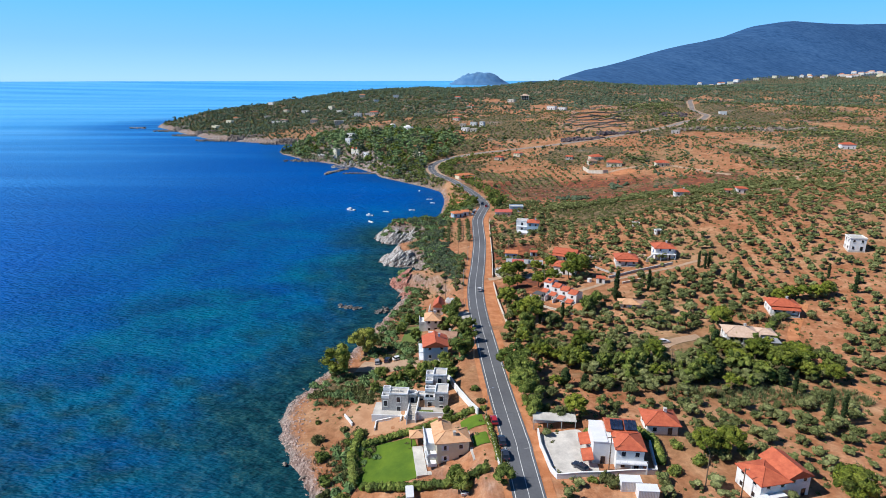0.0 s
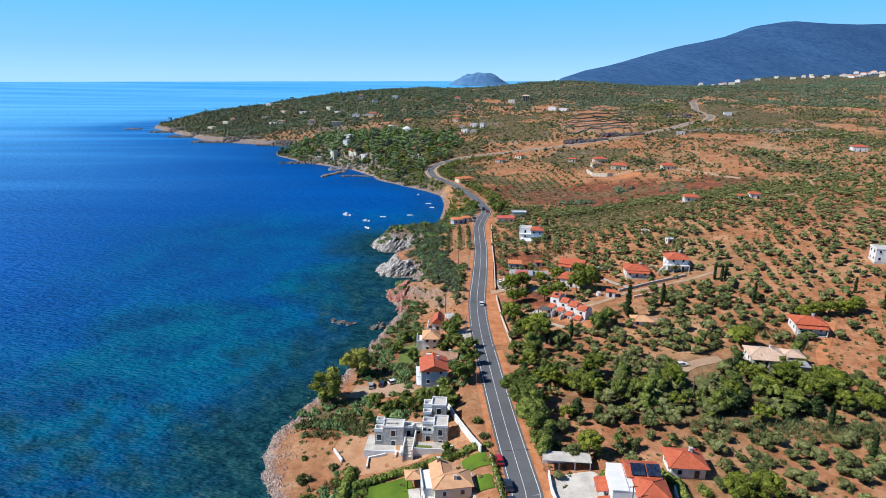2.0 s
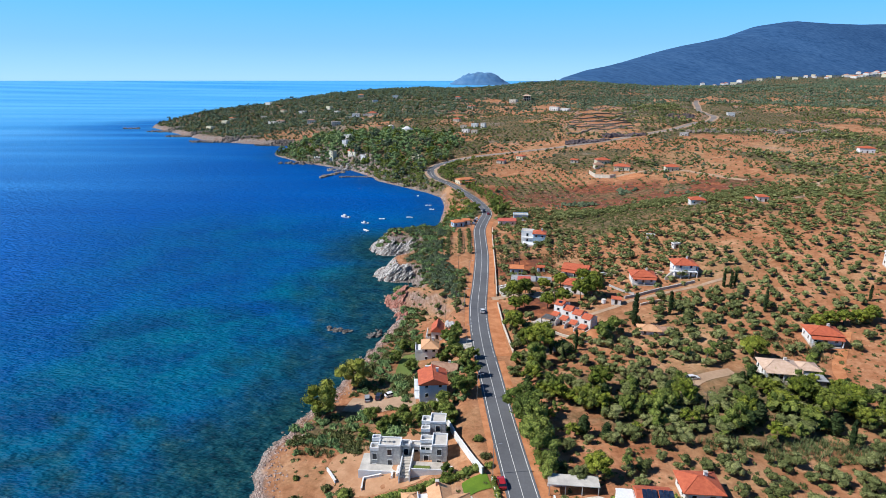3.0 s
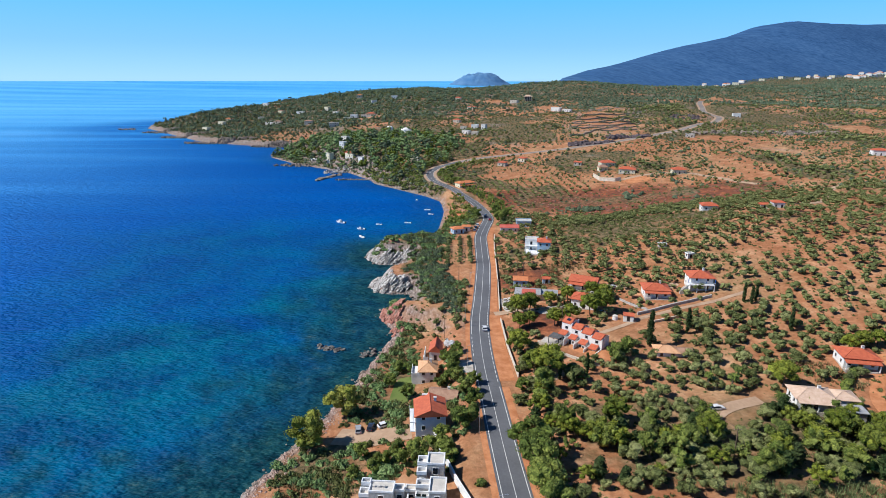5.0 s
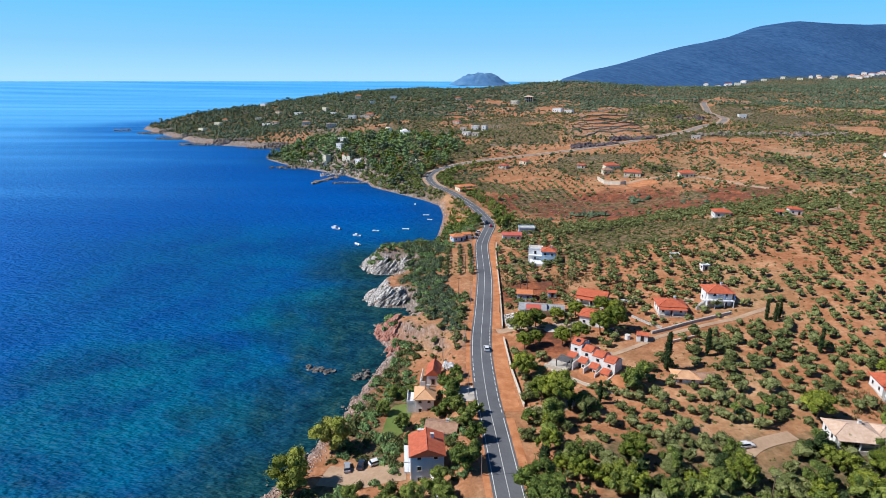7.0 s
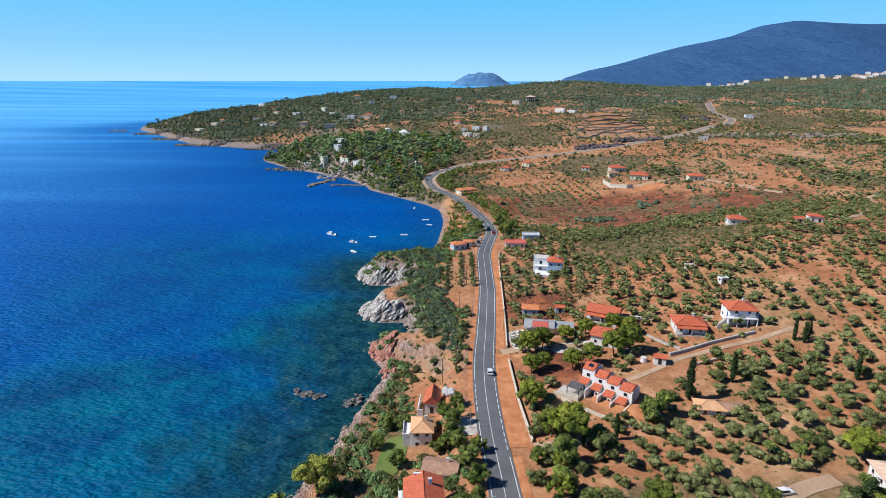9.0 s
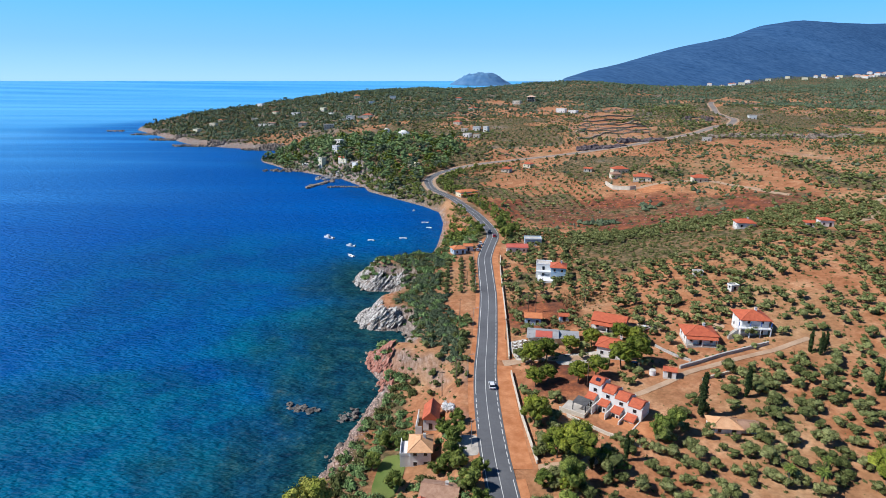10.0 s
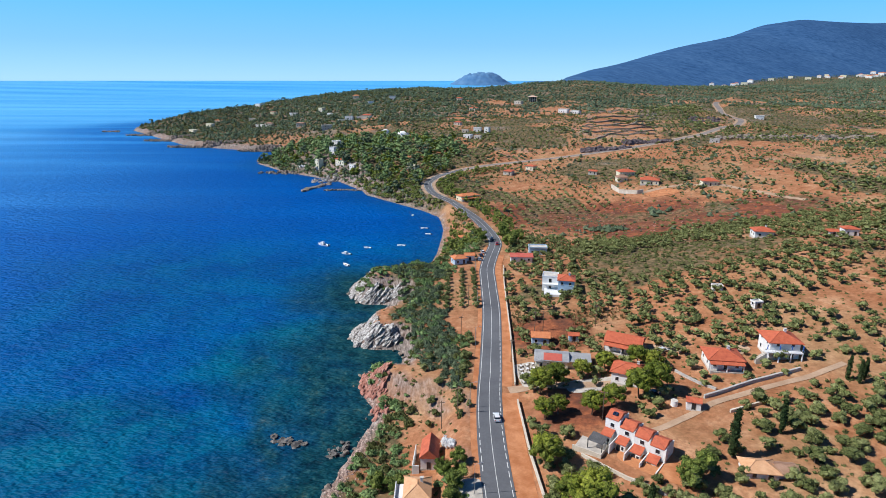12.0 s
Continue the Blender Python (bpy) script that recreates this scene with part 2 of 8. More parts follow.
def ground_material():
    """Red earth, dry grass, scrub and bare rock, by the zones stored on the ground's points."""
    m, nt, p = mat_base("red_earth_and_scrub")
    at = nt.nodes.new("ShaderNodeAttribute")
    at.attribute_name = "zones"
    sep = nt.nodes.new("ShaderNodeSeparateColor")
    nt.links.new(at.outputs["Color"], sep.inputs["Color"])
    red, green, rock = sep.outputs[0], sep.outputs[1], sep.outputs[2]
    big, mid, fine = add_noise(nt, 0.018, 5), add_noise(nt, 0.11, 5), add_noise(nt, 0.9, 5)
    mottle = add_noise(nt, 0.35, 5, 0.65)
    earth = add_ramp(nt, add_math(nt, "ADD", add_math(nt, "MULTIPLY", mid, 0.55), add_math(nt, "MULTIPLY", mottle, 0.45)), [(0.3, (0.25, 0.094, 0.040)), (0.50, (0.41, 0.183, 0.090)), (0.72, (0.63, 0.365, 0.210))])
    dry = add_ramp(nt, mid, [(0.3, (0.25, 0.155, 0.075)), (0.7, (0.48, 0.33, 0.18))])
    base = add_mix(nt, add_ramp(nt, big, [(0.46, 0.0), (0.66, 0.6)]), earth, dry)
    redder = add_ramp(nt, add_math(nt, "ADD", add_math(nt, "MULTIPLY", mid, 0.5), add_math(nt, "MULTIPLY", mottle, 0.5)), [(0.36, (0.10, 0.052, 0.038)), (0.5, (0.21, 0.076, 0.042)), (0.62, (0.40, 0.135, 0.060))])
    base = add_mix(nt, add_math(nt, "MULTIPLY", red, 1.0, True), base, redder)
    grass = add_ramp(nt, mottle, [(0.34, (0.060, 0.062, 0.026)), (0.5, (0.145, 0.112, 0.058)), (0.66, (0.29, 0.185, 0.105))])
    patch = add_math(nt, "SUBTRACT", add_math(nt, "ADD", green, add_math(nt, "MULTIPLY", mid, 0.9)), 0.78)
    base = add_mix(nt, add_math(nt, "MULTIPLY", patch, 4.0, True), base, grass)
    strata = add_noise(nt, 0.5, 6, 0.7, (2.2, 0.5, 0.9, 0.6))
    stone = add_ramp(nt, strata, [(0.36, (0.085, 0.070, 0.062)), (0.5, (0.25, 0.205, 0.18)), (0.66, (0.48, 0.42, 0.375))])
    stone = add_mix(nt, add_ramp(nt, add_noise(nt, 0.05, 2), [(0.45, 0.0), (0.6, 0.22)]), stone, (0.30, 0.115, 0.075))
    base = add_mix(nt, add_math(nt, "MULTIPLY", rock, 1.0, True), base, stone)
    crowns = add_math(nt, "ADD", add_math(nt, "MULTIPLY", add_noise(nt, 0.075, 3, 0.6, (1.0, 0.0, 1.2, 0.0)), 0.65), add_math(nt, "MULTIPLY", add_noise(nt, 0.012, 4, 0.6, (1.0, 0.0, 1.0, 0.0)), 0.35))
    # mountain forest with the blue of distance haze mixed into its colour
    hazed_woods = add_ramp(nt, crowns, [(0.36, (0.017, 0.054, 0.136)), (0.5, (0.032, 0.084, 0.186)), (0.64, (0.050, 0.112, 0.225))])
    base = add_mix(nt, at.outputs["Alpha"], base, hazed_woods)
    near_by = add_math(nt, "SUBTRACT", 1.0, at.outputs["Alpha"], True)
    base = add_mix(nt, add_math(nt, "MULTIPLY", near_by, 0.55), base, add_ramp(nt, fine, [(0.34, 0.5), (0.62, 1.0)]), "MULTIPLY")
    nt.links.new(base, p.inputs["Base Color"])
    p.inputs["Roughness"].default_value = 0.95
    p.inputs["Specular IOR Level"].default_value = 0.1
    add_bump(nt, p, add_math(nt, "MULTIPLY", near_by, add_math(nt, "ADD", fine, add_math(nt, "MULTIPLY", strata, rock))), 0.6, 0.5)
    return m


def sea_material():
    m, nt, p = mat_base("sea_water")
    at = nt.nodes.new("ShaderNodeAttribute")
    at.attribute_name = "depth_and_sheen"
    sep = nt.nodes.new("ShaderNodeSeparateColor")
    nt.links.new(at.outputs["Color"], sep.inputs["Color"])
    shallow, sand = sep.outputs[0], sep.outputs[1]
    patch = add_noise(nt, 0.03, 8, 0.72)
    deep = add_ramp(nt, add_noise(nt, 0.006, 5, 0.6, (0.5, 3.0, 1.0, 0.15)), [(0.3, (0.0006, 0.064, 0.292)), (0.7, (0.0010, 0.090, 0.365))])
    teal = add_ramp(nt, patch, [(0.34, (0.001, 0.043, 0.135)), (0.46, (0.0012, 0.067, 0.166)), (0.52, (0.0015, 0.090, 0.188)), (0.64, (0.002, 0.120, 0.205))])
    bed = add_ramp(nt, add_noise(nt, 0.16, 9, 0.8), [(0.38, (0.002, 0.016, 0.026)), (0.49, (0.004, 0.042, 0.058)), (0.58, (0.014, 0.066, 0.074)), (0.70, (0.085, 0.115, 0.088))])
    c = add_mix(nt, sand, deep, teal)
    c = add_mix(nt, shallow, c, bed)
    slick_sheen = add_ramp(nt, add_noise(nt, 0.0045, 6, 0.6, (0.22, 2.6, 1.0, 0.05)), [(0.46, 0.4), (0.53, 0.55), (0.62, 1.0)])
    slick_sheen = add_math(nt, "MULTIPLY", slick_sheen, sep.outputs[2])
    # sky sheen on slicks and sun-side glare, painted as a paler blue
    c = add_mix(nt, slick_sheen, c, (0.02, 0.24, 0.62))
    # pale sky reflection of far water, put into the base colour
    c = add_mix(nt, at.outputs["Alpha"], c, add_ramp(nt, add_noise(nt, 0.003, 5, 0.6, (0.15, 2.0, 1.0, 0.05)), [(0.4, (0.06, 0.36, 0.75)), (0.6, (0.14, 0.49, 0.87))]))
    nt.links.new(c, p.inputs["Base Color"])
    p.inputs["Roughness"].default_value = 0.55
    p.inputs["IOR"].default_value = 1.33
    nt.links.new(add_math(nt, "ADD", 0.09, add_math(nt, "MULTIPLY", slick_sheen, 0.45)), p.inputs["Specular IOR Level"])
    ripple = add_noise(nt, 0.8, 1, 0.5, (0.6, 1.3, 1.0, 0.6))
    chop = add_noise(nt, 0.26, 1, 0.5, (0.6, 1.4, 1.0, 0.75))
    swell = add_noise(nt, 0.05, 4, 0.55, (0.6, 1.6, 1.0, 0.2))
    height = add_math(nt, "ADD", add_math(nt, "MULTIPLY", chop, 1.5), ripple)
    add_bump(nt, p, add_math(nt, "ADD", height, add_math(nt, "MULTIPLY", swell, 1.0)), 1.0, 1.1)
    return m


M["ground"], M["sea"] = ground_material(), sea_material()


# ---------------------------------------------------------------- the lie of the land
def smooth(a, b, v):
    t = np.clip((v - a) / (b - a), 0, 1)
    return t * t * (3 - 2 * t)


# shoreline at sea level, from behind the start up the coast, round the bay and the headland
SHORE = [(-30, -400), (-26, 60), (-34, 124), (-48, 149), (-51, 163), (-44, 183), (-35, 205), (-26, 236), (-19, 263),
         (-26, 279), (-27, 284), (-24, 291), (-15, 293), (-13, 300), (-14, 308), (-29, 310), (-34, 318), (-31, 331),
         (-22, 343), (-17, 349), (-23, 355), (-35, 355), (-43, 368), (-43, 386), (-29, 392), (-13, 400), (-4, 422),
         (-1, 447), (2, 492), (-1, 530), (-13, 551), (-37, 581), (-65, 615), (-72, 637), (-101, 685), (-140, 720),
         (-174, 751), (-221, 813), (-226, 924), (-283, 950), (-341, 978), (-394, 1015), (-463, 1100), (-602, 1274)]
FAR_SHORE = [(-560, 1420), (-300, 1700), (-50, 1950), (200, 2300), (480, 3000), (600, 3600), (900, 5200), (6000, 5200), (6000, -400)]
# broad swells of the ground: x, y, radius, height
SWELLS = [
         (-40, 180, 90, -5.7), (40, 150, 90, 7.3), (110, 180, 80, -3.5), (200, 150, 120, -3.9), (-20, 300, 80, -2.8), (30, 240, 50, 2.0),
         (100, 300, 70, 1.9), (160, 355, 80, 11.1), (210, 270, 90, 4.6), (40, 420, 100, 4.7), (110, 470, 90, -9.8), (230, 480, 100, -0.8),
         (60, 620, 140, -3.4), (330, 620, 180, -1.8), (-60, 720, 110, 8.4), (430, 760, 170, -4.5), (150, 800, 180, 19.5), (470, 1030, 140, 7.0),
         (-330, 1120, 220, -28.4), (-60, 1120, 220, -0.4), (220, 950, 170, -6.2), (-450, 1350, 260, -24.9), (350, 1250, 260, -26.9), (750, 1200, 300, -12.9), (112, 232, 55, 2.6), (475, 1150, 85, 10.0)]
# centre line of the coast road
ROAD = [(24, -60), (18.3, 109), (18, 126), (17.3, 138), (16.4, 154), (15.6, 172), (14.8, 195), (14, 215), (14, 238), (15, 258), (17, 278), (19, 300), (21, 325), (22, 355), (23, 375), (27, 399), (31, 422), (31, 443), (29, 465), (25, 492), (16, 525), (9, 547), (1, 561), (-7, 578), (-11, 605), (-7, 624), (5, 643), (38, 671), (77, 682), (122, 683), (156, 689), (191, 696), (232, 716), (281, 752), (341, 815), (374, 858), (389, 886), (391, 915), (399, 960), (418, 1010), (436, 1060), (456, 1110), (490, 1160), (560, 1210)]


def shore_distance(x, y):
    """Metres to the shoreline, positive on land."""
    ring = np.array(SHORE + FAR_SHORE, float)
    best = np.full(x.shape, 1e9)
    inside = np.zeros(x.shape, bool)
    for (ax, ay), (bx, by) in zip(ring, np.roll(ring, -1, 0)):
        dx, dy = bx - ax, by - ay
        t = np.clip(((x - ax) * dx + (y - ay) * dy) / (dx * dx + dy * dy), 0, 1)
        best = np.minimum(best, np.hypot(x - ax - t * dx, y - ay - t * dy))
        if ay != by:
            inside ^= ((ay > y) != (by > y)) & (x < dx * (y - ay) / dy + ax)
    return np.where(inside, best, -best)


def wave(x, y, size, seed):
    """Smooth uneven relief between -1 and 1, about size metres across."""
    rng = np.random.RandomState(seed)
    total = np.zeros(np.shape(x))
    for n in range(7):
        a, p, k = rng.uniform(0, 6.3), rng.uniform(0, 6.3), rng.uniform(0.6, 1.9) * 6.28 / size
        total = total + np.sin((x * np.cos(a) + y * np.sin(a)) * k + p + 1.3 * np.sin((x * np.sin(a) - y * np.cos(a)) * k * 0.7 + p * 2))
    return total / 5


def inland(x, y):
    """Height of the land away from the shore."""
    z = 9 + 30 * smooth(30, 400, x) + 62 * smooth(600, 1450, y) * (1 - 0.35 * smooth(200, 600, x)) * (1 - 0.2 * (1 - smooth(-480, -60, x)))
    for sx, sy, r, h in SWELLS:
        z = z + h * np.exp(-((x - sx) ** 2 + (y - sy) ** 2) / r ** 2)
    # the wooded mountain behind the plain
    profile = np.interp(x, [370, 600, 840, 1150, 1470, 1630, 1770, 1930, 2120, 2320, 3000], [0, 20, 104, 162, 217, 251, 302, 325, 315, 311, 330])
    ridge = profile * np.exp(-((y - 3350 - 0.1 * x) / 800) ** 2)
    far = smooth(1600, 2300, y)
    z = z * (1 - 0.45 * far * (1 - smooth(900, 1400, x))) + ridge * smooth(1900, 2700, y)
    rough = smooth(450, 900, y)
    steps = np.floor(z / 4) * 4 + 4 * smooth(0.55, 1, z / 4 - np.floor(z / 4))
    terraced = 0.8 * np.exp(-((x - 215) / 80) ** 2 - ((y - 950) / 75) ** 2) + 0.7 * np.exp(-((x - 20) / 90) ** 2 - ((y - 1060) / 90) ** 2) + 0.6 * np.exp(-((x - 420) / 110) ** 2 - ((y - 900) / 80) ** 2) + 0.4 * smooth(640, 760, y) * (1 - smooth(1350, 1600, y)) * smooth(-120, 60, x) * (1 + 0.6 * wave(x, y, 170, 6))
    terraced = np.clip(terraced, 0, 0.85)
    z = z * (1 - terraced) + steps * terraced
    low_steps = np.floor(z / 2.2) * 2.2 + 2.2 * smooth(0.84, 1, z / 2.2 - np.floor(z / 2.2))
    shelves = np.zeros(np.shape(x))
    for sx, sy, rx, ry in ((205, 820, 70, 110), (234, 940, 70, 70), (20, 1020, 90, 80), (-90, 1130, 170, 90), (560, 900, 90, 120), (350, 620, 90, 50)):
        shelves = np.maximum(shelves, 1 - smooth(0.6, 1.1, np.hypot((x - sx) / rx, (y - sy) / ry)))
    z = z * (1 - 0.95 * shelves) + low_steps * 0.95 * shelves
    rough = rough * (1 - smooth(1500, 1900, y))
    return z + 0.35 * wave(x, y, 26, 1) * (1 - smooth(1500, 1900, y)) + rough * (2.2 * wave(x, y, 90, 2) + 1.7 * wave(x, y, 38, 3))


def ground_height(x, y):
    x, y = np.asarray(x, float), np.asarray(y, float)
    d = shore_distance(x, y)
    d = d + 2.0 * wave(x, y, 17, 5) * smooth(3, 10, d + 4) + (0.9 * wave(x, y, 12, 105) + 0.5 * wave(x, y, 5, 106)) * (1 - smooth(400, 440, y))
    cliffy = np.exp(-((y - 330) / 62) ** 2) * (x < 40)
    beach = np.exp(-((y - 480) / 75) ** 2) * (x < 60)
    width = (20 + 42 * (1 - smooth(235, 285, y)) - 13 * cliffy + 14 * beach) * (1 - smooth(650, 1000, y)) + 105 * smooth(650, 1000, y)
    rise = smooth(0, 1, d / width) * (1 - beach * 0.4 * np.exp(-((d - 10) / 14) ** 2))
    top = inland(x, y)
    # bare rock heads stand a little above the fields behind them
    for hx, hy, r, h in ((-31, 323, 13, 0.6), (-33, 372, 17, 1.8), (-21, 284, 9, 1.6)):
        top = top + h * np.exp(-((x - hx) ** 2 + (y - hy) ** 2) / r ** 2)
    land = 0.9 * smooth(0, 3, d) + (top - 0.9) * rise + 6 * smooth(0, 9, d) * smooth(850, 950, y) * (1 - smooth(1500, 1700, y))
    bed = -9 * (1 - np.exp(np.minimum(d, 0) / 22))
    return np.where(d > 0, land, bed)


def road_line(step=4.0):
    """Points along the road's centre, evenly spaced, smoothed."""
    p = np.array(ROAD, float)
    out = []
    for i in range(len(p) - 1):
        a, b, c, e = p[max(i - 1, 0)], p[i], p[i + 1], p[min(i + 2, len(p) - 1)]
        n = max(2, int(np.hypot(*(c - b)) / step))
        for t in np.arange(n) / n:
            out.append(0.5 * (2 * b + (c - a) * t + (2 * a - 5 * b + 4 * c - e) * t * t + (3 * b - 3 * c + e - a) * t ** 3))
    return np.array(out + [p[-1]])


def along(line, x, y):
    """Distance to a line of points, and the height of the nearest point where it has one."""
    best, height = np.full(x.shape, 1e9), np.zeros(x.shape)
    for a, b in zip(line[:-1], line[1:]):
        v = b[:2] - a[:2]
        t = np.clip(((x - a[0]) * v[0] + (y - a[1]) * v[1]) / (v @ v + 1e-9), 0, 1)
        dist = np.hypot(x - a[0] - t * v[0], y - a[1] - t * v[1])
        near = dist < best
        best = np.where(near, dist, best)
        height = np.where(near, a[2] + t * (b[2] - a[2]), height) if len(a) > 2 else height
    return best, height


# ---------------------------------------------------------------- mesh helpers
def mesh_from(name, verts, faces, material=None, smooth_faces=False):
    """A mesh from arrays of points and of triangles or quads."""
    me = bpy.data.meshes.new(name)
    verts, faces = np.asarray(verts, np.float32), np.asarray(faces, np.int32)
    n, k = faces.shape
    me.vertices.add(len(verts))
    me.vertices.foreach_set("co", verts.ravel())
    me.loops.add(n * k)
    me.loops.foreach_set("vertex_index", faces.ravel())
    me.polygons.add(n)
    me.polygons.foreach_set("loop_start", np.arange(0, n * k, k, dtype=np.int32))
    me.polygons.foreach_set("use_smooth", np.full(n, smooth_faces))
    me.update(calc_edges=True)
    if material:
        me.materials.append(material)
    return me


def part(name, bm, material, parent, label=""):
    me = bpy.data.meshes.new(name)
    bmesh.ops.recalc_face_normals(bm, faces=bm.faces)
    bm.to_mesh(me)
    bm.free()
    me.materials.append(material)
    ob = new(name, me)
    ob.parent = parent
    return tagged(ob, label)


def thing(name, x, y, z, rz, label, category, group=""):
    ob = new(name)
    ob.empty_display_size = 0.5
    ob.matrix_basis = pose(x, y, z, 0, 0, rz)
    return tagged(ob, label, category, group)


def box(bm, x0, x1, y0, y1, z0, z1):
    v = [bm.verts.new(c) for c in ((x0, y0, z0), (x1, y0, z0), (x1, y1, z0), (x0, y1, z0), (x0, y0, z1), (x1, y0, z1), (x1, y1, z1), (x0, y1, z1))]
    for f in ((0, 3, 2, 1), (4, 5, 6, 7), (0, 1, 5, 4), (1, 2, 6, 5), (2, 3, 7, 6), (3, 0, 4, 7)):
        bm.faces.new([v[i] for i in f])
    return bm


def cube(*bounds):
    return box(bmesh.new(), *bounds)


def rod(bm, a, b, r0, r1, n=7):
    """A tapered round bar from a to b."""
    a, b = Vector(a), Vector(b)
    turn = (b - a).to_track_quat("Z", "Y")
    rings = []
    for c, r in ((a, r0), (b, r1)):
        rings.append([bm.verts.new(c + turn @ Vector((r * math.cos(k * 6.2832 / n), r * math.sin(k * 6.2832 / n), 0))) for k in range(n)])
    for k in range(n):
        bm.faces.new((rings[0][k], rings[0][(k + 1) % n], rings[1][(k + 1) % n], rings[1][k]))
    bm.faces.new(rings[0][::-1])
    bm.faces.new(rings[1])
    return bm


def height_at(x, y):
    return float(land_height(np.array([x]), np.array([y]))[0])


# ---------------------------------------------------------------- ground and sea
line = road_line()
centre_z = np.maximum(inland(line[:, 0], line[:, 1]), 3.5)
kernel = np.hanning(23)
kernel /= kernel.sum()
centre_z = np.convolve(np.pad(centre_z, 11, mode="edge"), kernel, mode="valid")
ROAD_LINE = np.column_stack([line, centre_z])
ROAD_COARSE = ROAD_LINE[::3]


def land_height(x, y):
    """The ground as it is built: natural, but graded along the road."""
    x, y = np.asarray(x, float), np.asarray(y, float)
    z = ground_height(x, y)
    d, rz = along(ROAD_COARSE, x, y)
    k = 1 - smooth(7, 15, d)
    return z * (1 - k) + (rz - 0.12) * k


def polar_grid(angles, radii, cx, cy):
    a, r = np.meshgrid(angles, radii)
    x, y = cx + r * np.sin(a), cy + r * np.cos(a)
    na, nr = len(angles), len(radii)
    i = np.arange(nr - 1)[:, None] * na + np.arange(na - 1)[None]
    quads = np.stack([i, i + 1, i + na + 1, i + na], -1).reshape(-1, 4)[:, ::-1]
    return x.ravel(), y.ravel(), quads


def set_zones(me, name, columns):
    at = me.attributes.new(name, "FLOAT_COLOR", "POINT")
    data = np.ones((len(me.vertices), 4), np.float32)
    for k, c in enumerate(columns):
        data[:, k] = c
    at.data.foreach_set("color", data.ravel())


def patches(x, y, spots):
    """How far a point lies inside any of the soft-edged ovals x, y, half width, half depth."""
    best = np.zeros(np.shape(x))
    uneven = 0.14 * wave(x, y, 30, 61) + 0.07 * wave(x, y, 9, 62)
    for sx, sy, rx, ry in spots:
        best = np.maximum(best, 1 - smooth(0.7, 1.15, np.hypot((x - sx) / rx, (y - sy) / ry) + uneven))
    return best


def parcels(x, y, size=62.0, seed=301):
    """Uneven plots of land: two random numbers for the plot a point lies in, and its metres from the plot's edge."""
    x, y = np.asarray(x, float), np.asarray(y, float)
    wx, wy = x + 7 * wave(x, y, 80, seed + 1), y + 7 * wave(x, y, 80, seed + 2)
    ci, cj = np.floor(wx / size).astype(int), np.floor(wy / size).astype(int)
    rng = np.random.RandomState(seed)
    table = rng.uniform(0, 1, (64, 64, 4))
    best, second = np.full(x.shape, 1e9), np.full(x.shape, 1e9)
    a, b = np.zeros(x.shape), np.zeros(x.shape)
    for di in (-1, 0, 1):
        for dj in (-1, 0, 1):
            cell = table[(ci + di) % 64, (cj + dj) % 64]
            d = np.hypot((ci + di + 0.1 + 0.8 * cell[..., 0]) * size - wx, (cj + dj + 0.1 + 0.8 * cell[..., 1]) * size - wy)
            second = np.minimum(second, np.maximum(d, best))
            near = d < best
            a, b = np.where(near, cell[..., 2], a), np.where(near, cell[..., 3], b)
            best = np.minimum(best, d)
    return a, b, (second - best) / 2


RED_SOIL = [(120, 500, 75, 45), (190, 470, 60, 40), (60, 520, 30, 30), (40, 302, 16, 18), (40, 250, 14, 14), (137, 464, 45, 55)]
# bare orange and pale fields, terraces and cuttings: x, y, half width, half depth
FIELDS = [(103, 1208, 27, 37), (189, 1086, 30, 40), (234, 936, 42, 50), (205, 813, 50, 90), (500, 1120, 34, 80), (624, 968, 44, 30), (522, 789, 32, 60), (322, 622, 15, 60), (133, 540, 27, 23),
          (168, 547, 12, 14), (206, 466, 14, 24), (251, 538, 10, 80), (-420, 1200, 26, 16), (-119, 1045, 24, 30), (30, 1010, 26, 30), (-60, 1235, 40, 22), (140, 690, 50, 16), (300, 690, 40, 14), (60, 600, 26, 16)]
# thick dark groves and scrub
DARK_GROVES = [(289, 564, 12, 36), (290, 494, 20, 42), (670, 1048, 40, 50), (586, 896, 46, 28), (376, 1396, 110, 60), (304, 1242, 64, 80), (752, 1442, 220, 74), (171, 1279, 80, 90), (330, 1037, 50, 150),
               (197, 586, 12, 18), (100, 403, 34, 26), (179, 348, 16, 16), (219, 356, 20, 14), (600, 1081, 30, 60), (40, 1290, 80, 60), (-20, 1180, 50, 40), (310, 800, 30, 40), (60, 800, 30, 30), (440, 690, 40, 20)]
# open brown hillsides with low scrub
HEATH = [(85, 870, 36, 110), (443, 878, 60, 70), (397, 960, 50, 90), (187, 495, 9, 17), (120, 930, 30, 50), (110, 364, 54, 28), (150, 640, 50, 22)]
GREEN_SOIL = [(-32, 176, 14, 12), (-18, 225, 12, 40), (-14, 350, 10, 60), (75, 172, 50, 26), (60, 340, 40, 14), (108, 364, 54, 30), (-110, 740, 90, 70),
              (-300, 1200, 300, 190), (300, 1350, 500, 120), (20, 470, 14, 70), (-20, 590, 30, 30), (-12, 562, 22, 40)]

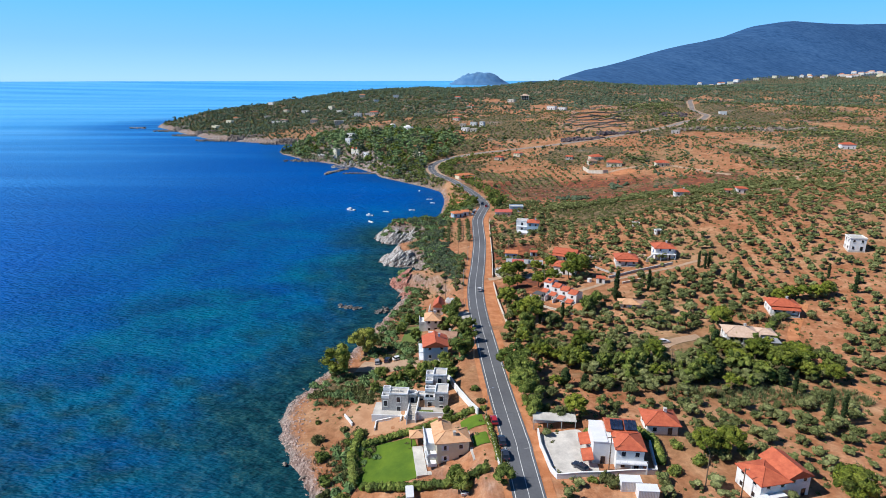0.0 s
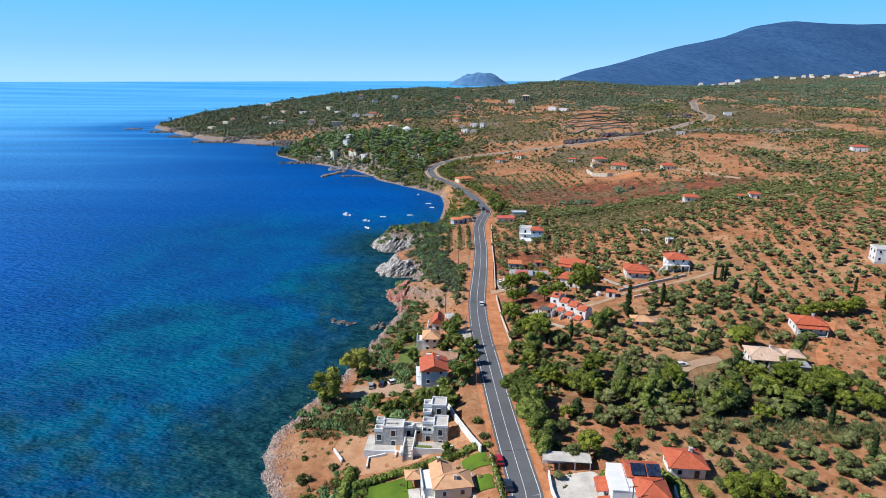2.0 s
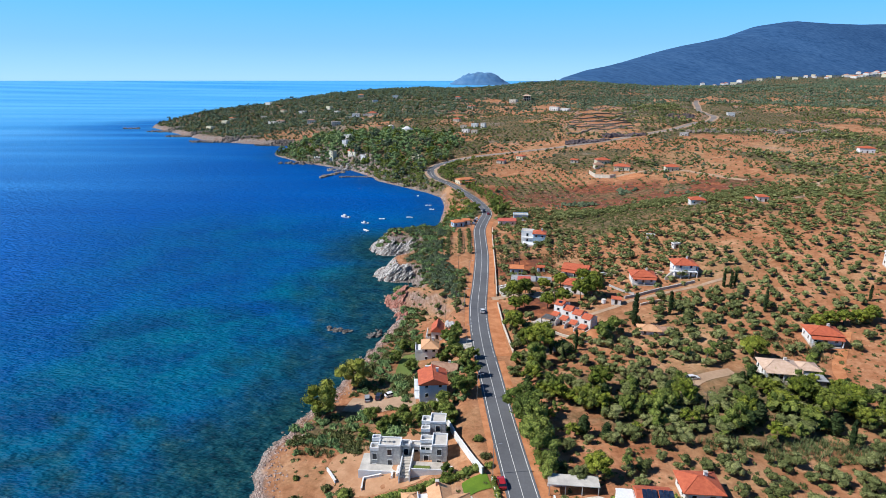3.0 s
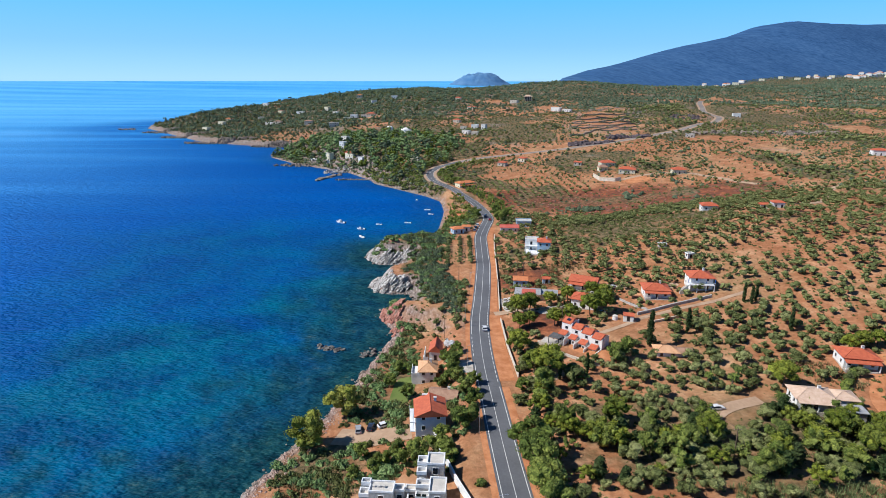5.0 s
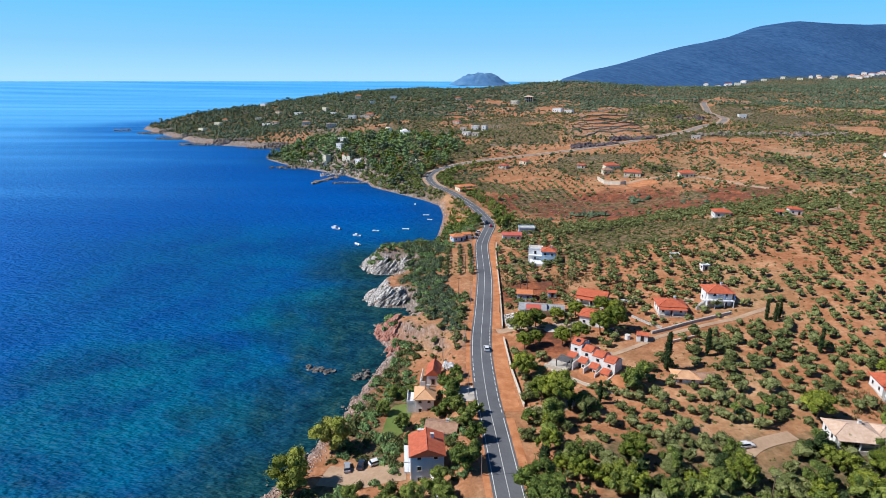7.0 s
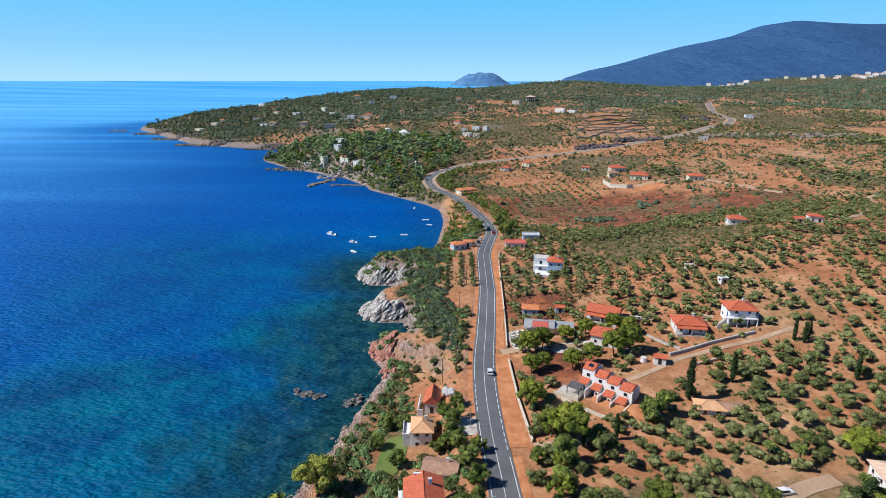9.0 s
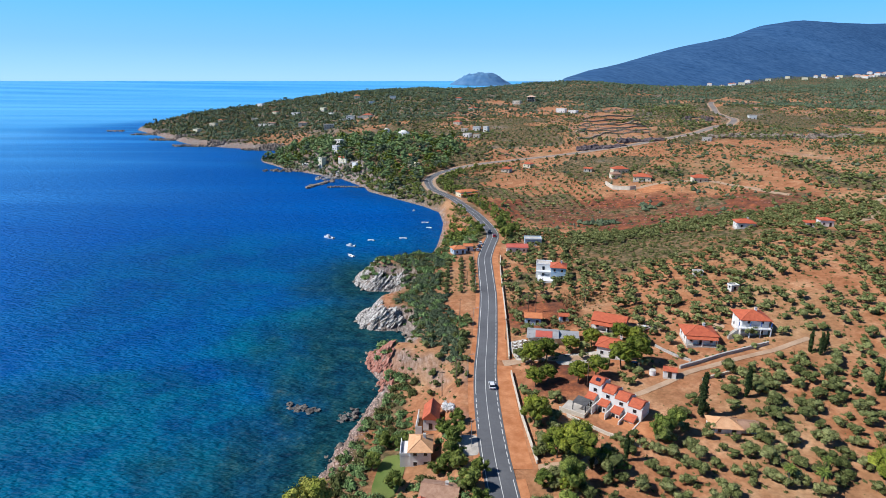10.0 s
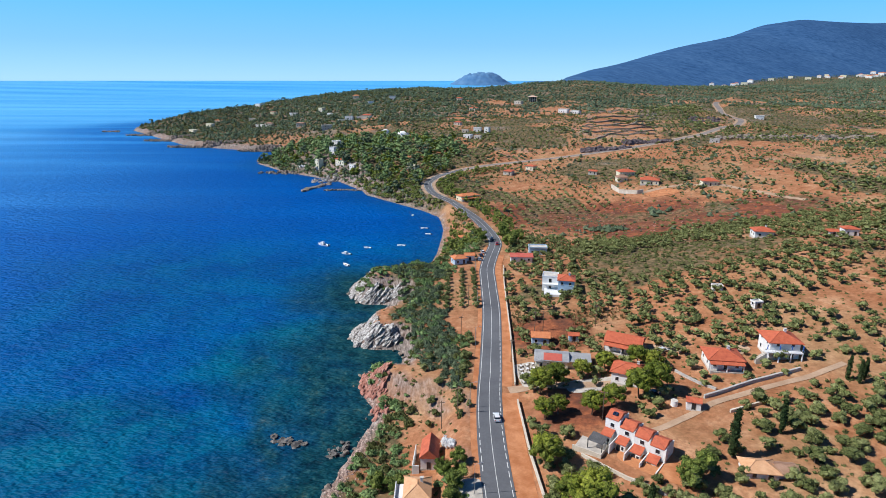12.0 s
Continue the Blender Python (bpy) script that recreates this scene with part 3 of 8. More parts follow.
gx, gy, quads = polar_grid(np.radians(np.linspace(-50, 50, 350)), np.concatenate([np.geomspace(4, 128, 30), np.geomspace(132, 620, 190), np.linspace(624, 1560, 235), np.geomspace(1575, 4950, 75)]), 0, -120)
gz = land_height(gx, gy)
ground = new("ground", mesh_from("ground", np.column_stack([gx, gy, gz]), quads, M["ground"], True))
tagged(ground, "dry red earth with scrub, dry grass and bare coastal rock", "ground", kind="structure")
shore_d = shore_distance(gx, gy)
step = 2.0
slope = np.hypot(ground_height(gx + step, gy) - ground_height(gx - step, gy), ground_height(gx, gy + step) - ground_height(gx, gy - step)) / (2 * step)
sandy = smooth(405, 430, gy) * (1 - smooth(600, 640, gy))
rocky = np.maximum(smooth(0.45, 0.8, slope) * (shore_d < 45) * (1 - sandy), 1 - smooth(1.5, 5 + 5 * smooth(540, 600, gy) + 12 * smooth(700, 1000, gy), shore_d + 1.5 * wave(gx, gy, 11, 8))) * (gy < 1500) * (1 - 0.15 * sandy)
rocky = np.maximum(rocky, smooth(0.22, 0.5, slope) * (0.6 + 0.3 * wave(gx, gy, 22, 65)) * (gy < 1700))
# where the haze-tinted forest colour takes over
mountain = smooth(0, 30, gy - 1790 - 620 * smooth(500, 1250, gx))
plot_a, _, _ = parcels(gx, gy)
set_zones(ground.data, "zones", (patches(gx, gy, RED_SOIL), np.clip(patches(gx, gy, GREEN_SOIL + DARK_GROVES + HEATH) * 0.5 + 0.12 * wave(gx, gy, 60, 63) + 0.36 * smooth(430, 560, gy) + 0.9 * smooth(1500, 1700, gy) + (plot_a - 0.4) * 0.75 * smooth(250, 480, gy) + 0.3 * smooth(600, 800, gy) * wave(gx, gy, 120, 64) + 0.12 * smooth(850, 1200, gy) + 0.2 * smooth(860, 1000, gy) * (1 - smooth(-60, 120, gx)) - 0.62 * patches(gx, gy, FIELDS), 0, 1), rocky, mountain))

REEFS = [(-108, 148, 62, 26), (-90, 150, 22, 12), (-66, 172, 16, 16), (-104, 178, 24, 12), (-62, 214, 20, 22), (-46, 250, 18, 26), (-52, 292, 20, 20), (-150, 170, 26, 16)]
sx, sy, quads = polar_grid(np.radians(np.linspace(-180, 180, 421)), np.concatenate([[1.0], np.geomspace(60, 560, 90), np.geomspace(600, 4960, 60)]), 0, -60)
sr = np.hypot(sx, sy)
sz = 74 * smooth(2300, 7400, sr) * 2.0
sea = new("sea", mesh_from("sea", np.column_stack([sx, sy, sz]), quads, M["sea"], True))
tagged(sea, "calm deep blue sea with turquoise shallows and small ripples", "sea", kind="structure")
sd = -shore_distance(sx, sy)
edge = sd + 7 * wave(sx, sy, 40, 11) + 3 * wave(sx, sy, 13, 12)
shoals = patches(sx, sy, [(-92, 216, 48, 30), (-72, 240, 34, 20), (-105, 250, 50, 26), (-60, 300, 30, 40), (-120, 205, 30, 30)])
weed = smooth(0.1, 0.6, wave(sx, sy, 38, 14) + 0.6 * wave(sx, sy, 15, 15))
near_shore = (1 - smooth(95 + 60 * (1 - smooth(180, 280, sy)), 230 + 80 * (1 - smooth(180, 280, sy)), sd + 25 * wave(sx, sy, 120, 13))) * (1 - smooth(400, 520, sy))
# seabed, sand, painted sheen (out at sea and to the west), painted far reflection
set_zones(sea.data, "depth_and_sheen", ((1 - smooth(2, 44, edge)) * (1 - 0.75 * smooth(390, 440, sy)) + (0.75 - 0.75 * (1 - smooth(2, 44, edge))) * patches(sx, sy, REEFS) * smooth(-0.2, 0.4, wave(sx, sy, 11, 16) + 0.4 * wave(sx, sy, 26, 17)), np.clip((0.55 + 0.45 * np.maximum(shoals, 1 - smooth(170, 230, sy))) * near_shore * (1 - 0.12 * weed * (1 - 0.7 * shoals)), 0, 1), np.maximum(smooth(700, 2600, np.hypot(sx, sy)) * smooth(60, 500, sd), 0.85 * smooth(120, 600, -sx)), 0.92 * smooth(450, 2300, np.hypot(sx, sy + 60)) * smooth(40, 260, sd)))

# ---------------------------------------------------------------- distance
def island():
    a, r = np.meshgrid(np.linspace(0, 2 * np.pi, 97), np.linspace(0, 1, 30))
    x, y = 255 * r * np.cos(a), 180 * r * np.sin(a)
    z = 86 * (1 - smooth(0.25, 1.05, r + 0.12 * np.cos(a - 0.6))) * (1 + 0.10 * wave(x, y, 160, 21)) + 6 * wave(x, y, 60, 22) * (r < 0.96) - 3
    i = np.arange(29)[:, None] * 97 + np.arange(96)[None]
    q = np.stack([i, i + 1, i + 98, i + 97], -1).reshape(-1, 4)
    m, nt, p = mat_base("hazed_island")
    # rock and scrub tinted blue: sea haze painted into the base colour
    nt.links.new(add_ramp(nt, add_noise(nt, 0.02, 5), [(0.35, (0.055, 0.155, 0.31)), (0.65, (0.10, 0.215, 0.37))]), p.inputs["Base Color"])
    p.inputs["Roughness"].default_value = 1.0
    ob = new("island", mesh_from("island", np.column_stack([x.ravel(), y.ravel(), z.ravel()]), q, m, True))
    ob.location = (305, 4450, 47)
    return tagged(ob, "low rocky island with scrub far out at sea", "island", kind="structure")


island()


# ---------------------------------------------------------------- road
def strip(name, pts, left, right, lift, material, parent=None, thick=0.0):
    """A flat band along pts between two offsets (to the left of the way is negative)."""
    pts = np.asarray(pts)
    d = np.gradient(pts[:, :2], axis=0)
    d /= np.hypot(d[:, 0], d[:, 1])[:, None] + 1e-9
    nrm = np.column_stack([d[:, 1], -d[:, 0]])
    a = np.column_stack([pts[:, :2] + nrm * left, pts[:, 2] + lift])
    b = np.column_stack([pts[:, :2] + nrm * right, pts[:, 2] + lift])
    n = len(pts)
    v = np.concatenate([a, b])
    i = np.arange(n - 1)
    q = np.stack([i, i + n, i + n + 1, i + 1], -1)
    if thick:
        v = np.concatenate([v, v - (0, 0, thick)])
        k = 2 * n
        q = np.concatenate([q, np.stack([i, i + 1, i + 1 + k, i + k], -1), np.stack([i + n + 1, i + n, i + n + k, i + n + 1 + k], -1),
                            [[0, k, n + k, n]], [[n - 1, 2 * n - 1, 2 * n - 1 + k, n - 1 + k]]])
    ob = new(name, mesh_from(name, v, q, material, False))
    ob.parent = parent
    return ob


split_at = int(np.argmax(ROAD_LINE[:, 1] > 655))
road = strip("road", ROAD_LINE[:split_at + 1], -3.75, 3.7, 0.05, M["asphalt"], None, 0.4)
tagged(road, "two-lane grey asphalt coast road with worn white lines", "road", kind="structure")
old_road = strip("old_road", ROAD_LINE[split_at:], -3.6, 3.6, 0.05, M["old_asphalt"], None, 0.4)
tagged(old_road, "bleached old asphalt road winding up the far hills", "road", kind="structure")
near_road = ROAD_LINE[:split_at]
for y0, y1, off, w in ((-60, 224, -3.08, 0.09), (240, 700, -3.08, 0.09), (-60, 205, 3.08, 0.09), (300, 700, 3.08, 0.09), (-60, 700, -0.07, 0.07)):
    seg = near_road[(near_road[:, 1] >= y0) & (near_road[:, 1] <= y1)]
    strip("centre_line" if w < 0.08 else "edge_line", seg, off - w, off + w, 0.058, M["paint_line"], road)
dense = np.column_stack([np.interp(np.arange(0, len(near_road) - 1, 0.25), np.arange(len(near_road)), near_road[:, k]) for k in range(3)])
for y0, y1, off in ((224, 240, -3.08), (205, 300, 3.08)):
    picks = np.where((dense[:, 1] > y0) & (dense[:, 1] < y1))[0]
    for i in picks[::3]:
        strip("line_dash", dense[i:i + 3], off - 0.1, off + 0.1, 0.058, M["paint_line"], road)
far_road = ROAD_LINE[ROAD_LINE[:, 1] > 560]
for a, b in ((3.6, 6.4), (-6.4, -3.6)):
    tagged(strip("dirt_verge", far_road, a, b, 0.12, M["track"]), "pale dirt shoulder of the far road", "verge", kind="structure")
for nm, y0, y1, a, b in (("dirt_verge", 95, 205, 3.7, 6.0), ("dirt_verge", 205, 262, 3.7, 8.6), ("dirt_verge", 262, 400, 3.7, 6.8), ("dirt_verge", 95, 420, -5.4, -3.75)):
    seg = ROAD_LINE[(ROAD_LINE[:, 1] > y0) & (ROAD_LINE[:, 1] < y1) & (ROAD_LINE[:, 0] > 0)]
    tagged(strip(nm, seg, a, b, -0.02, M["verge"]), "bare orange dirt verge beside the asphalt", "verge", kind="structure")


def track(name, pts, width, material, label, lift=0.12):
    """A dirt lane laid over the ground."""
    p = np.array(pts, float)
    t = np.concatenate([[0], np.cumsum(np.hypot(*np.diff(p, axis=0).T))])
    s = np.arange(0, t[-1], 2.0)
    x, y = np.interp(s, t, p[:, 0]), np.interp(s, t, p[:, 1])
    k = np.ones(5) / 5
    if len(x) > 12:
        x, y = np.convolve(np.pad(x, 2, mode="edge"), k, "valid"), np.convolve(np.pad(y, 2, mode="edge"), k, "valid")
    d = np.gradient(np.column_stack([x, y]), axis=0)
    d /= np.hypot(d[:, 0], d[:, 1])[:, None] + 1e-9
    offs = np.linspace(-width / 2, width / 2, 4)
    v = []
    for o in offs:
        xx, yy = x + d[:, 1] * o * (1 + 0.12 * wave(x, y, 9, 31)), y - d[:, 0] * o
        v.append(np.column_stack([xx, yy, land_height(xx, yy) + lift]))
    n = len(x)
    i = np.arange(n - 1)
    q = np.concatenate([np.stack([i + r * n, i + (r + 1) * n, i + (r + 1) * n + 1, i + r * n + 1], -1) for r in range(3)])
    ob = new(name, mesh_from(name, np.concatenate(v), q, material, True))
    return tagged(ob, label, "lane", kind="structure")


LANE = [(46, 236), (56, 237), (64, 241), (76, 248), (92, 253), (109, 257), (121, 262)]
track("lane", LANE, 2.0, M["track"], "pale dirt lane between the olive groves")
track("lane", [(24, 207), (34, 206), (42, 212)], 3.5, M["track"], "pale dirt driveway off the road")
track("lane", [(20, 263), (28, 264), (44, 262), (56, 262)], 4.0, M["track"], "pale dirt driveway off the road")
track("lane", [(66, 177), (79, 188), (92, 192)], 4.0, M["track"], "pale dirt driveway to the bungalow")
track("lane", [(140, 214), (122, 190), (117, 170), (125, 150), (150, 146)], 3.5, M["verge"], "orange dirt track through the grove")
track("lane", [(60, 284), (72, 282), (80, 278)], 4.0, M["track"], "pale dirt driveway behind the long house")
track("lane", [(-30, 190), (-20, 187), (-8, 188)], 8.0, M["track"], "dirt parking place behind the shore trees")


for pts in ([(200, 378), (214, 376), (224, 385), (243, 405), (252, 423), (266, 436), (284, 438)], [(150, 552), (166, 556), (188, 559), (213, 542), (225, 509), (236, 473)]):
    track("lane", pts, 4.5, M["track"], "pale dirt lane over the far slopes", 0.2)


# ---------------------------------------------------------------- walls
def wall_along(name, pts, height, thick, material, label, cap=None):
    """A free-standing wall that follows the ground; one object with a coping."""
    p = np.array(pts, float)
    t = np.concatenate([[0], np.cumsum(np.hypot(*np.diff(p, axis=0).T))])
    s = np.unique(np.concatenate([np.arange(0, t[-1], 4.0), t]))
    x, y = np.interp(s, t, p[:, 0]), np.interp(s, t, p[:, 1])
    z = land_height(x, y)
    ob = thing(name, 0, 0, 0, 0, label, "wall")
    for nm, lo, hi, w, m in (("wall_body", -0.6, height, thick, material), ("coping", height, height + 0.09, thick + 0.1, cap or material)):
        bm = bmesh.new()
        d = np.gradient(np.column_stack([x, y]), axis=0)
        d /= np.hypot(d[:, 0], d[:, 1])[:, None] + 1e-9
        rows = []
        for k in range(len(x)):
            ox, oy = d[k, 1] * w / 2, -d[k, 0] * w / 2
            rows.append([bm.verts.new(c) for c in ((x[k] - ox, y[k] - oy, z[k] + lo), (x[k] + ox, y[k] + oy, z[k] + lo), (x[k] + ox, y[k] + oy, z[k] + hi), (x[k] - ox, y[k] - oy, z[k] + hi))])
        for a, b in zip(rows[:-1], rows[1:]):
            for j in range(4):
                bm.faces.new((a[j], a[(j + 1) % 4], b[(j + 1) % 4], b[j]))
        bm.faces.new(rows[0])
        bm.faces.new(rows[-1][::-1])
        part(nm, bm, m, ob)
    return ob


wall_along("roadside_wall", [(24, 209), (23.5, 220), (23, 231), (23, 244), (23, 256)], 1.1, 0.3, M["wall_garden"], "low cream plastered wall beside the dirt verge")
wall_along("roadside_wall", [(23.5, 266), (24.5, 279), (26, 300), (27, 318), (29, 355), (31, 376)], 1.1, 0.3, M["wall_garden"], "low cream plastered wall beside the dirt verge")
wall_along("lane_wall", [(74, 250), (90, 256), (106, 260)], 1.0, 0.5, M["wall_stone"], "grey stone retaining wall along the lane")
wall_along("lane_wall", [(78, 243), (88, 246)], 0.8, 0.4, M["wall_garden"], "short pale terrace wall among the olives")
wall_along("garden_wall", [(35, 228), (43, 219), (50, 213), (55, 212)], 0.8, 0.35, M["wall_garden"], "curving pale garden wall below the terrace houses")
wall_along("garden_wall", [(72, 266), (76, 258), (79, 254)], 0.7, 0.4, M["wall_stone"], "stone garden wall on the slope")


# ---------------------------------------------------------------- plants
def ico(level):
    bm = bmesh.new()
    bmesh.ops.create_icosphere(bm, subdivisions=level, radius=1.0)
    v = np.array([c.co[:] for c in bm.verts])
    f = np.array([[c.index for c in face.verts] for face in bm.faces])
    bm.free()
    return v, f


ICO = {1: ico(1), 2: ico(2),
       0: (np.array([(1, 0, 0), (-1, 0, 0), (0, 1, 0), (0, -1, 0), (0, 0, 1), (0, 0, -1)], float), np.array([(0, 2, 4), (2, 1, 4), (1, 3, 4), (3, 0, 4), (2, 0, 5), (1, 2, 5), (3, 1, 5), (0, 3, 5)]))}


def clump_arrays(clumps, level, rng, jitter=0.28, leaves=0, leaf=0.3):
    """Uneven leafy clumps (x, y, z, rx, ry, rz) and loose sprays of leaves round them."""
    bv, bf = ICO[level]
    vs, fs, n = [], [], 0
    for cx, cy, cz, rx, ry, rz in clumps:
        r = 1 + rng.uniform(-jitter, jitter, (len(bv), 1))
        core = 0.9 if leaves > 60 else 1.0
        vs.append(bv * r * (rx * core, ry * core, rz * core) + (cx, cy, cz))
        fs.append(bf + n)
        n += len(bv)
    if leaves:
        c = np.array(clumps)
        pick = rng.randint(0, len(c), leaves)
        d = rng.normal(size=(leaves, 3))
        d /= np.linalg.norm(d, axis=1)[:, None]
        d[:, 2] = np.where(d[:, 2] < -0.4, -d[:, 2], d[:, 2])
        centre = c[pick, :3] + d * c[pick, 3:] * rng.uniform(0.72, 1.24, (leaves, 1))
        u, w = rng.normal(size=(leaves, 3)) * leaf, rng.normal(size=(leaves, 3)) * leaf
        u -= 0.4 * (u * d).sum(1)[:, None] * d
        w -= 0.4 * (w * d).sum(1)[:, None] * d
        tri = np.stack([centre - u * 0.6, centre + u * 0.6, centre + w], 1).reshape(-1, 3)
        vs.append(tri)
        fs.append(np.arange(leaves * 3).reshape(-1, 3) + n)
    return np.concatenate(vs), np.concatenate(fs)


def olive_crown(rng, r=2.3, level=1, count=12, leaves=1150):
    c = []
    for k in range(count):
        a, q = rng.uniform(0, 6.28), rng.uniform(0.25, 0.8) if k else 0
        s = rng.uniform(0.30, 0.5) * r * (1 if k else 1.3)
        c.append((q * r * math.cos(a), q * r * math.sin(a), 2.2 + rng.uniform(-0.6, 0.9) - 0.5 * q, s, s, s * rng.uniform(0.65, 0.85)))
    return clump_arrays(c, level, rng, 0.32, leaves, (0.09 * r / 2.3 + (0.07 if leaves > 300 else 0.13)) if leaves > 60 else 0.3)


def broad_crown(rng, h=8.0, r=3.2, level=1, count=22, leaves=2300):
    c = []
    for k in range(count):
        a, f = rng.uniform(0, 6.28), rng.uniform(0.0, 1.0)
        q = rng.uniform(0.2, 0.75) * (0.55 + 0.9 * math.sin(math.pi * (0.15 + 0.75 * f)))
        s = rng.uniform(0.3, 0.48) * r
        c.append((q * r * math.cos(a), q * r * math.sin(a), h * (0.28 + 0.62 * f), s, s, s * rng.uniform(0.75, 1.1)))
    return clump_arrays(c, level, rng, 0.3, leaves, 0.24)


def pine_crown(rng, h=8.6, r=3.7, level=1, count=34, leaves=2400):
    c = []
    for k in range(count):
        a, q = k * 2.399, math.sqrt((k + 0.5) / count) * 0.88
        s = rng.uniform(0.26, 0.38) * r
        under = 0.26 if k % 2 == 0 else 0.0
        c.append((q * r * math.cos(a), q * r * math.sin(a), h * (0.9 - 0.30 * q * q - under * (1 - 0.4 * q)) + rng.uniform(-0.35, 0.35), s, s, s * rng.uniform(0.7, 0.95)))
    return clump_arrays(c, level, rng, 0.3, leaves, 0.22)


def cypress_crown(rng, h=10.0, r=0.9, level=1, count=16, leaves=900):
    c = []
    for k in range(count):
        f = (k + 0.5) / count
        w = r * (0.55 + 1.1 * f * 3.2 * (1 - f) ** 1.3) * rng.uniform(0.7, 0.85)
        c.append((rng.uniform(-0.2, 0.2) * r, rng.uniform(-0.2, 0.2) * r, h * (0.05 + 0.9 * f), w, w, h / count * 1.1))
    return clump_arrays(c, level, rng, 0.25, leaves, 0.26)


def shrub_crown(rng, r=1.5, level=1, count=6, leaves=220):
    c = []
    for k in range(count):
        a, q = rng.uniform(0, 6.28), rng.uniform(0.1, 0.75)
        s = rng.uniform(0.4, 0.6) * r
        c.append((q * r * math.cos(a), q * r * math.sin(a), s * 0.6, s, s, s * 0.85))
    return clump_arrays(c, level, rng, 0.32, leaves, 0.19)


def trunk_mesh(rng, h, r, limbs, spread, low=0.45):
    """A bent tapered trunk with limbs that reach into the crown."""
    bm = bmesh.new()
    bend = Vector((rng.uniform(-0.12, 0.12) * h, rng.uniform(-0.12, 0.12) * h, h))
    knee = bend * 0.5 + Vector((rng.uniform(-0.05, 0.05) * h, rng.uniform(-0.05, 0.05) * h, 0))
    rod(bm, (0, 0, -0.5), knee, r, r * 0.75)
    rod(bm, knee, bend, r * 0.75, r * 0.4)
    for k in range(limbs):
        a = k * 6.28 / limbs + rng.uniform(-0.4, 0.4)
        rod(bm, knee.lerp(bend, rng.uniform(low, 0.95)), bend + Vector((math.cos(a) * spread, math.sin(a) * spread, rng.uniform(0.1, 0.5) * spread)), r * 0.42, r * 0.12, 5)
    return bm


def tree_kind(name, crown, material, trunk, label, category, at):
    ob = thing(name, at[0], at[1], at[2], 0, label, category)
    part("trunk", trunk, M["bark"], ob)
    c = new("crown", mesh_from("crown", *crown, material))
    c.parent = ob
    return ob


def plant_all(kind, variants, spots, label, category, group, rng):
    """Copies of a few grown variants at (x, y, size)."""
    made = []
    for n, (x, y, s) in enumerate(spots):
        z = height_at(x, y) - 0.1
        m = pose(x, y, z, 0, 0, rng.uniform(0, 360)) @ Matrix.Diagonal((s, s, s * rng.uniform(0.92, 1.08), 1))
        if n < len(variants):
            ob = variants[n]
            ob.matrix_basis = m
        else:
            ob = copy_thing(variants[n % len(variants)], Matrix.Identity(4))
            ob.matrix_basis = m
        made.append(tagged(ob, label, category, group))
    for ob in variants[len(spots):]:
        for o in (*ob.children_recursive, ob):
            bpy.data.objects.remove(o)
    return made


RNG = np.random.RandomState(7)
# umbrella pines, broad trees, cypresses: x, y, size
PINES = [(30, 258, 1.0), (35, 262, .95), (29, 245, .8), (33, 247, .7), (42, 246, .85), (48, 248, .85), (44, 267, .75), (52, 270, .85), (57, 253, 1.05), (62, 254, 1.1), (62, 271, .9), (66, 268, .8), (26, 225, 1.0),
         (33, 207.5, 1.25), (29, 210, 1.0), (35, 140, .8), (62.5, 123, .85), (68.5, 123, .9), (86, 105, 1.15), (117, 159, .7), (104, 165, 1.1), (100, 198, 1.05), (46, 181, .95), (67, 172, .9), (101, 174, .95), (112, 168, 1.0), (92, 168, .9),
         (131, 216, .7), (136, 217, .7), (141, 217, .72), (146, 217, .72), (151, 218, .7)]
BROAD = [(2.2, 119, .62), (-10, 171, .6), (-5, 169, .65), (-17, 170, .55), (-22, 169, .5), (1, 172, .7), (0.5, 146, .5), (21.5, 172, 1.1), (22.5, 166, 1.2), (22.5, 160, 1.15), (23, 153, 1.2), (23.5, 147, 1.1), (24, 141, .8), (2, 168, .6), (3, 116, .75), (13, 113, .7),
         (-3, 163, .55), (8, 184, .7), (5, 208, .6), (4, 214, .7), (2, 210, .6), (59, 218, .95), (56, 215, .8), (30, 198, .9), (32, 179, .9), (60, 168, .85), (50, 166, .8), (76, 160, .9), (84, 172, .8), (5, 228, .55), (24, 200, .6),
         (40, 170, .85), (54, 178, .8), (96, 160, .85), (70, 182, .7), (-6, 173, .75), (-1, 177, .85), (-12, 177, .65), (6, 181, .95), (-15, 173, .6), (-21, 178, .6), (0, 211, .6), (3, 224, .6), (4.5, 219, .7), (1, 229, .55), (-11, 208, .6), (-10, 226, .7), (-15, 228, .6), (-17, 218, .6), (9, 192, .75), (7, 200, .7), (10, 205, .6)]
CYPRESS = [(70, 225, 1.3), (86, 233, .95), (115, 253, .75), (117, 251, .8), (119, 252, .7), (101, 152, .8), (105, 137, .85), (102, 138, .8), (120, 230, .85), (162, 218, .9), (41, 175, .6), (36, 205, .7), (45, 208, .75), (160, 232, .7), (39, 200, .6)]

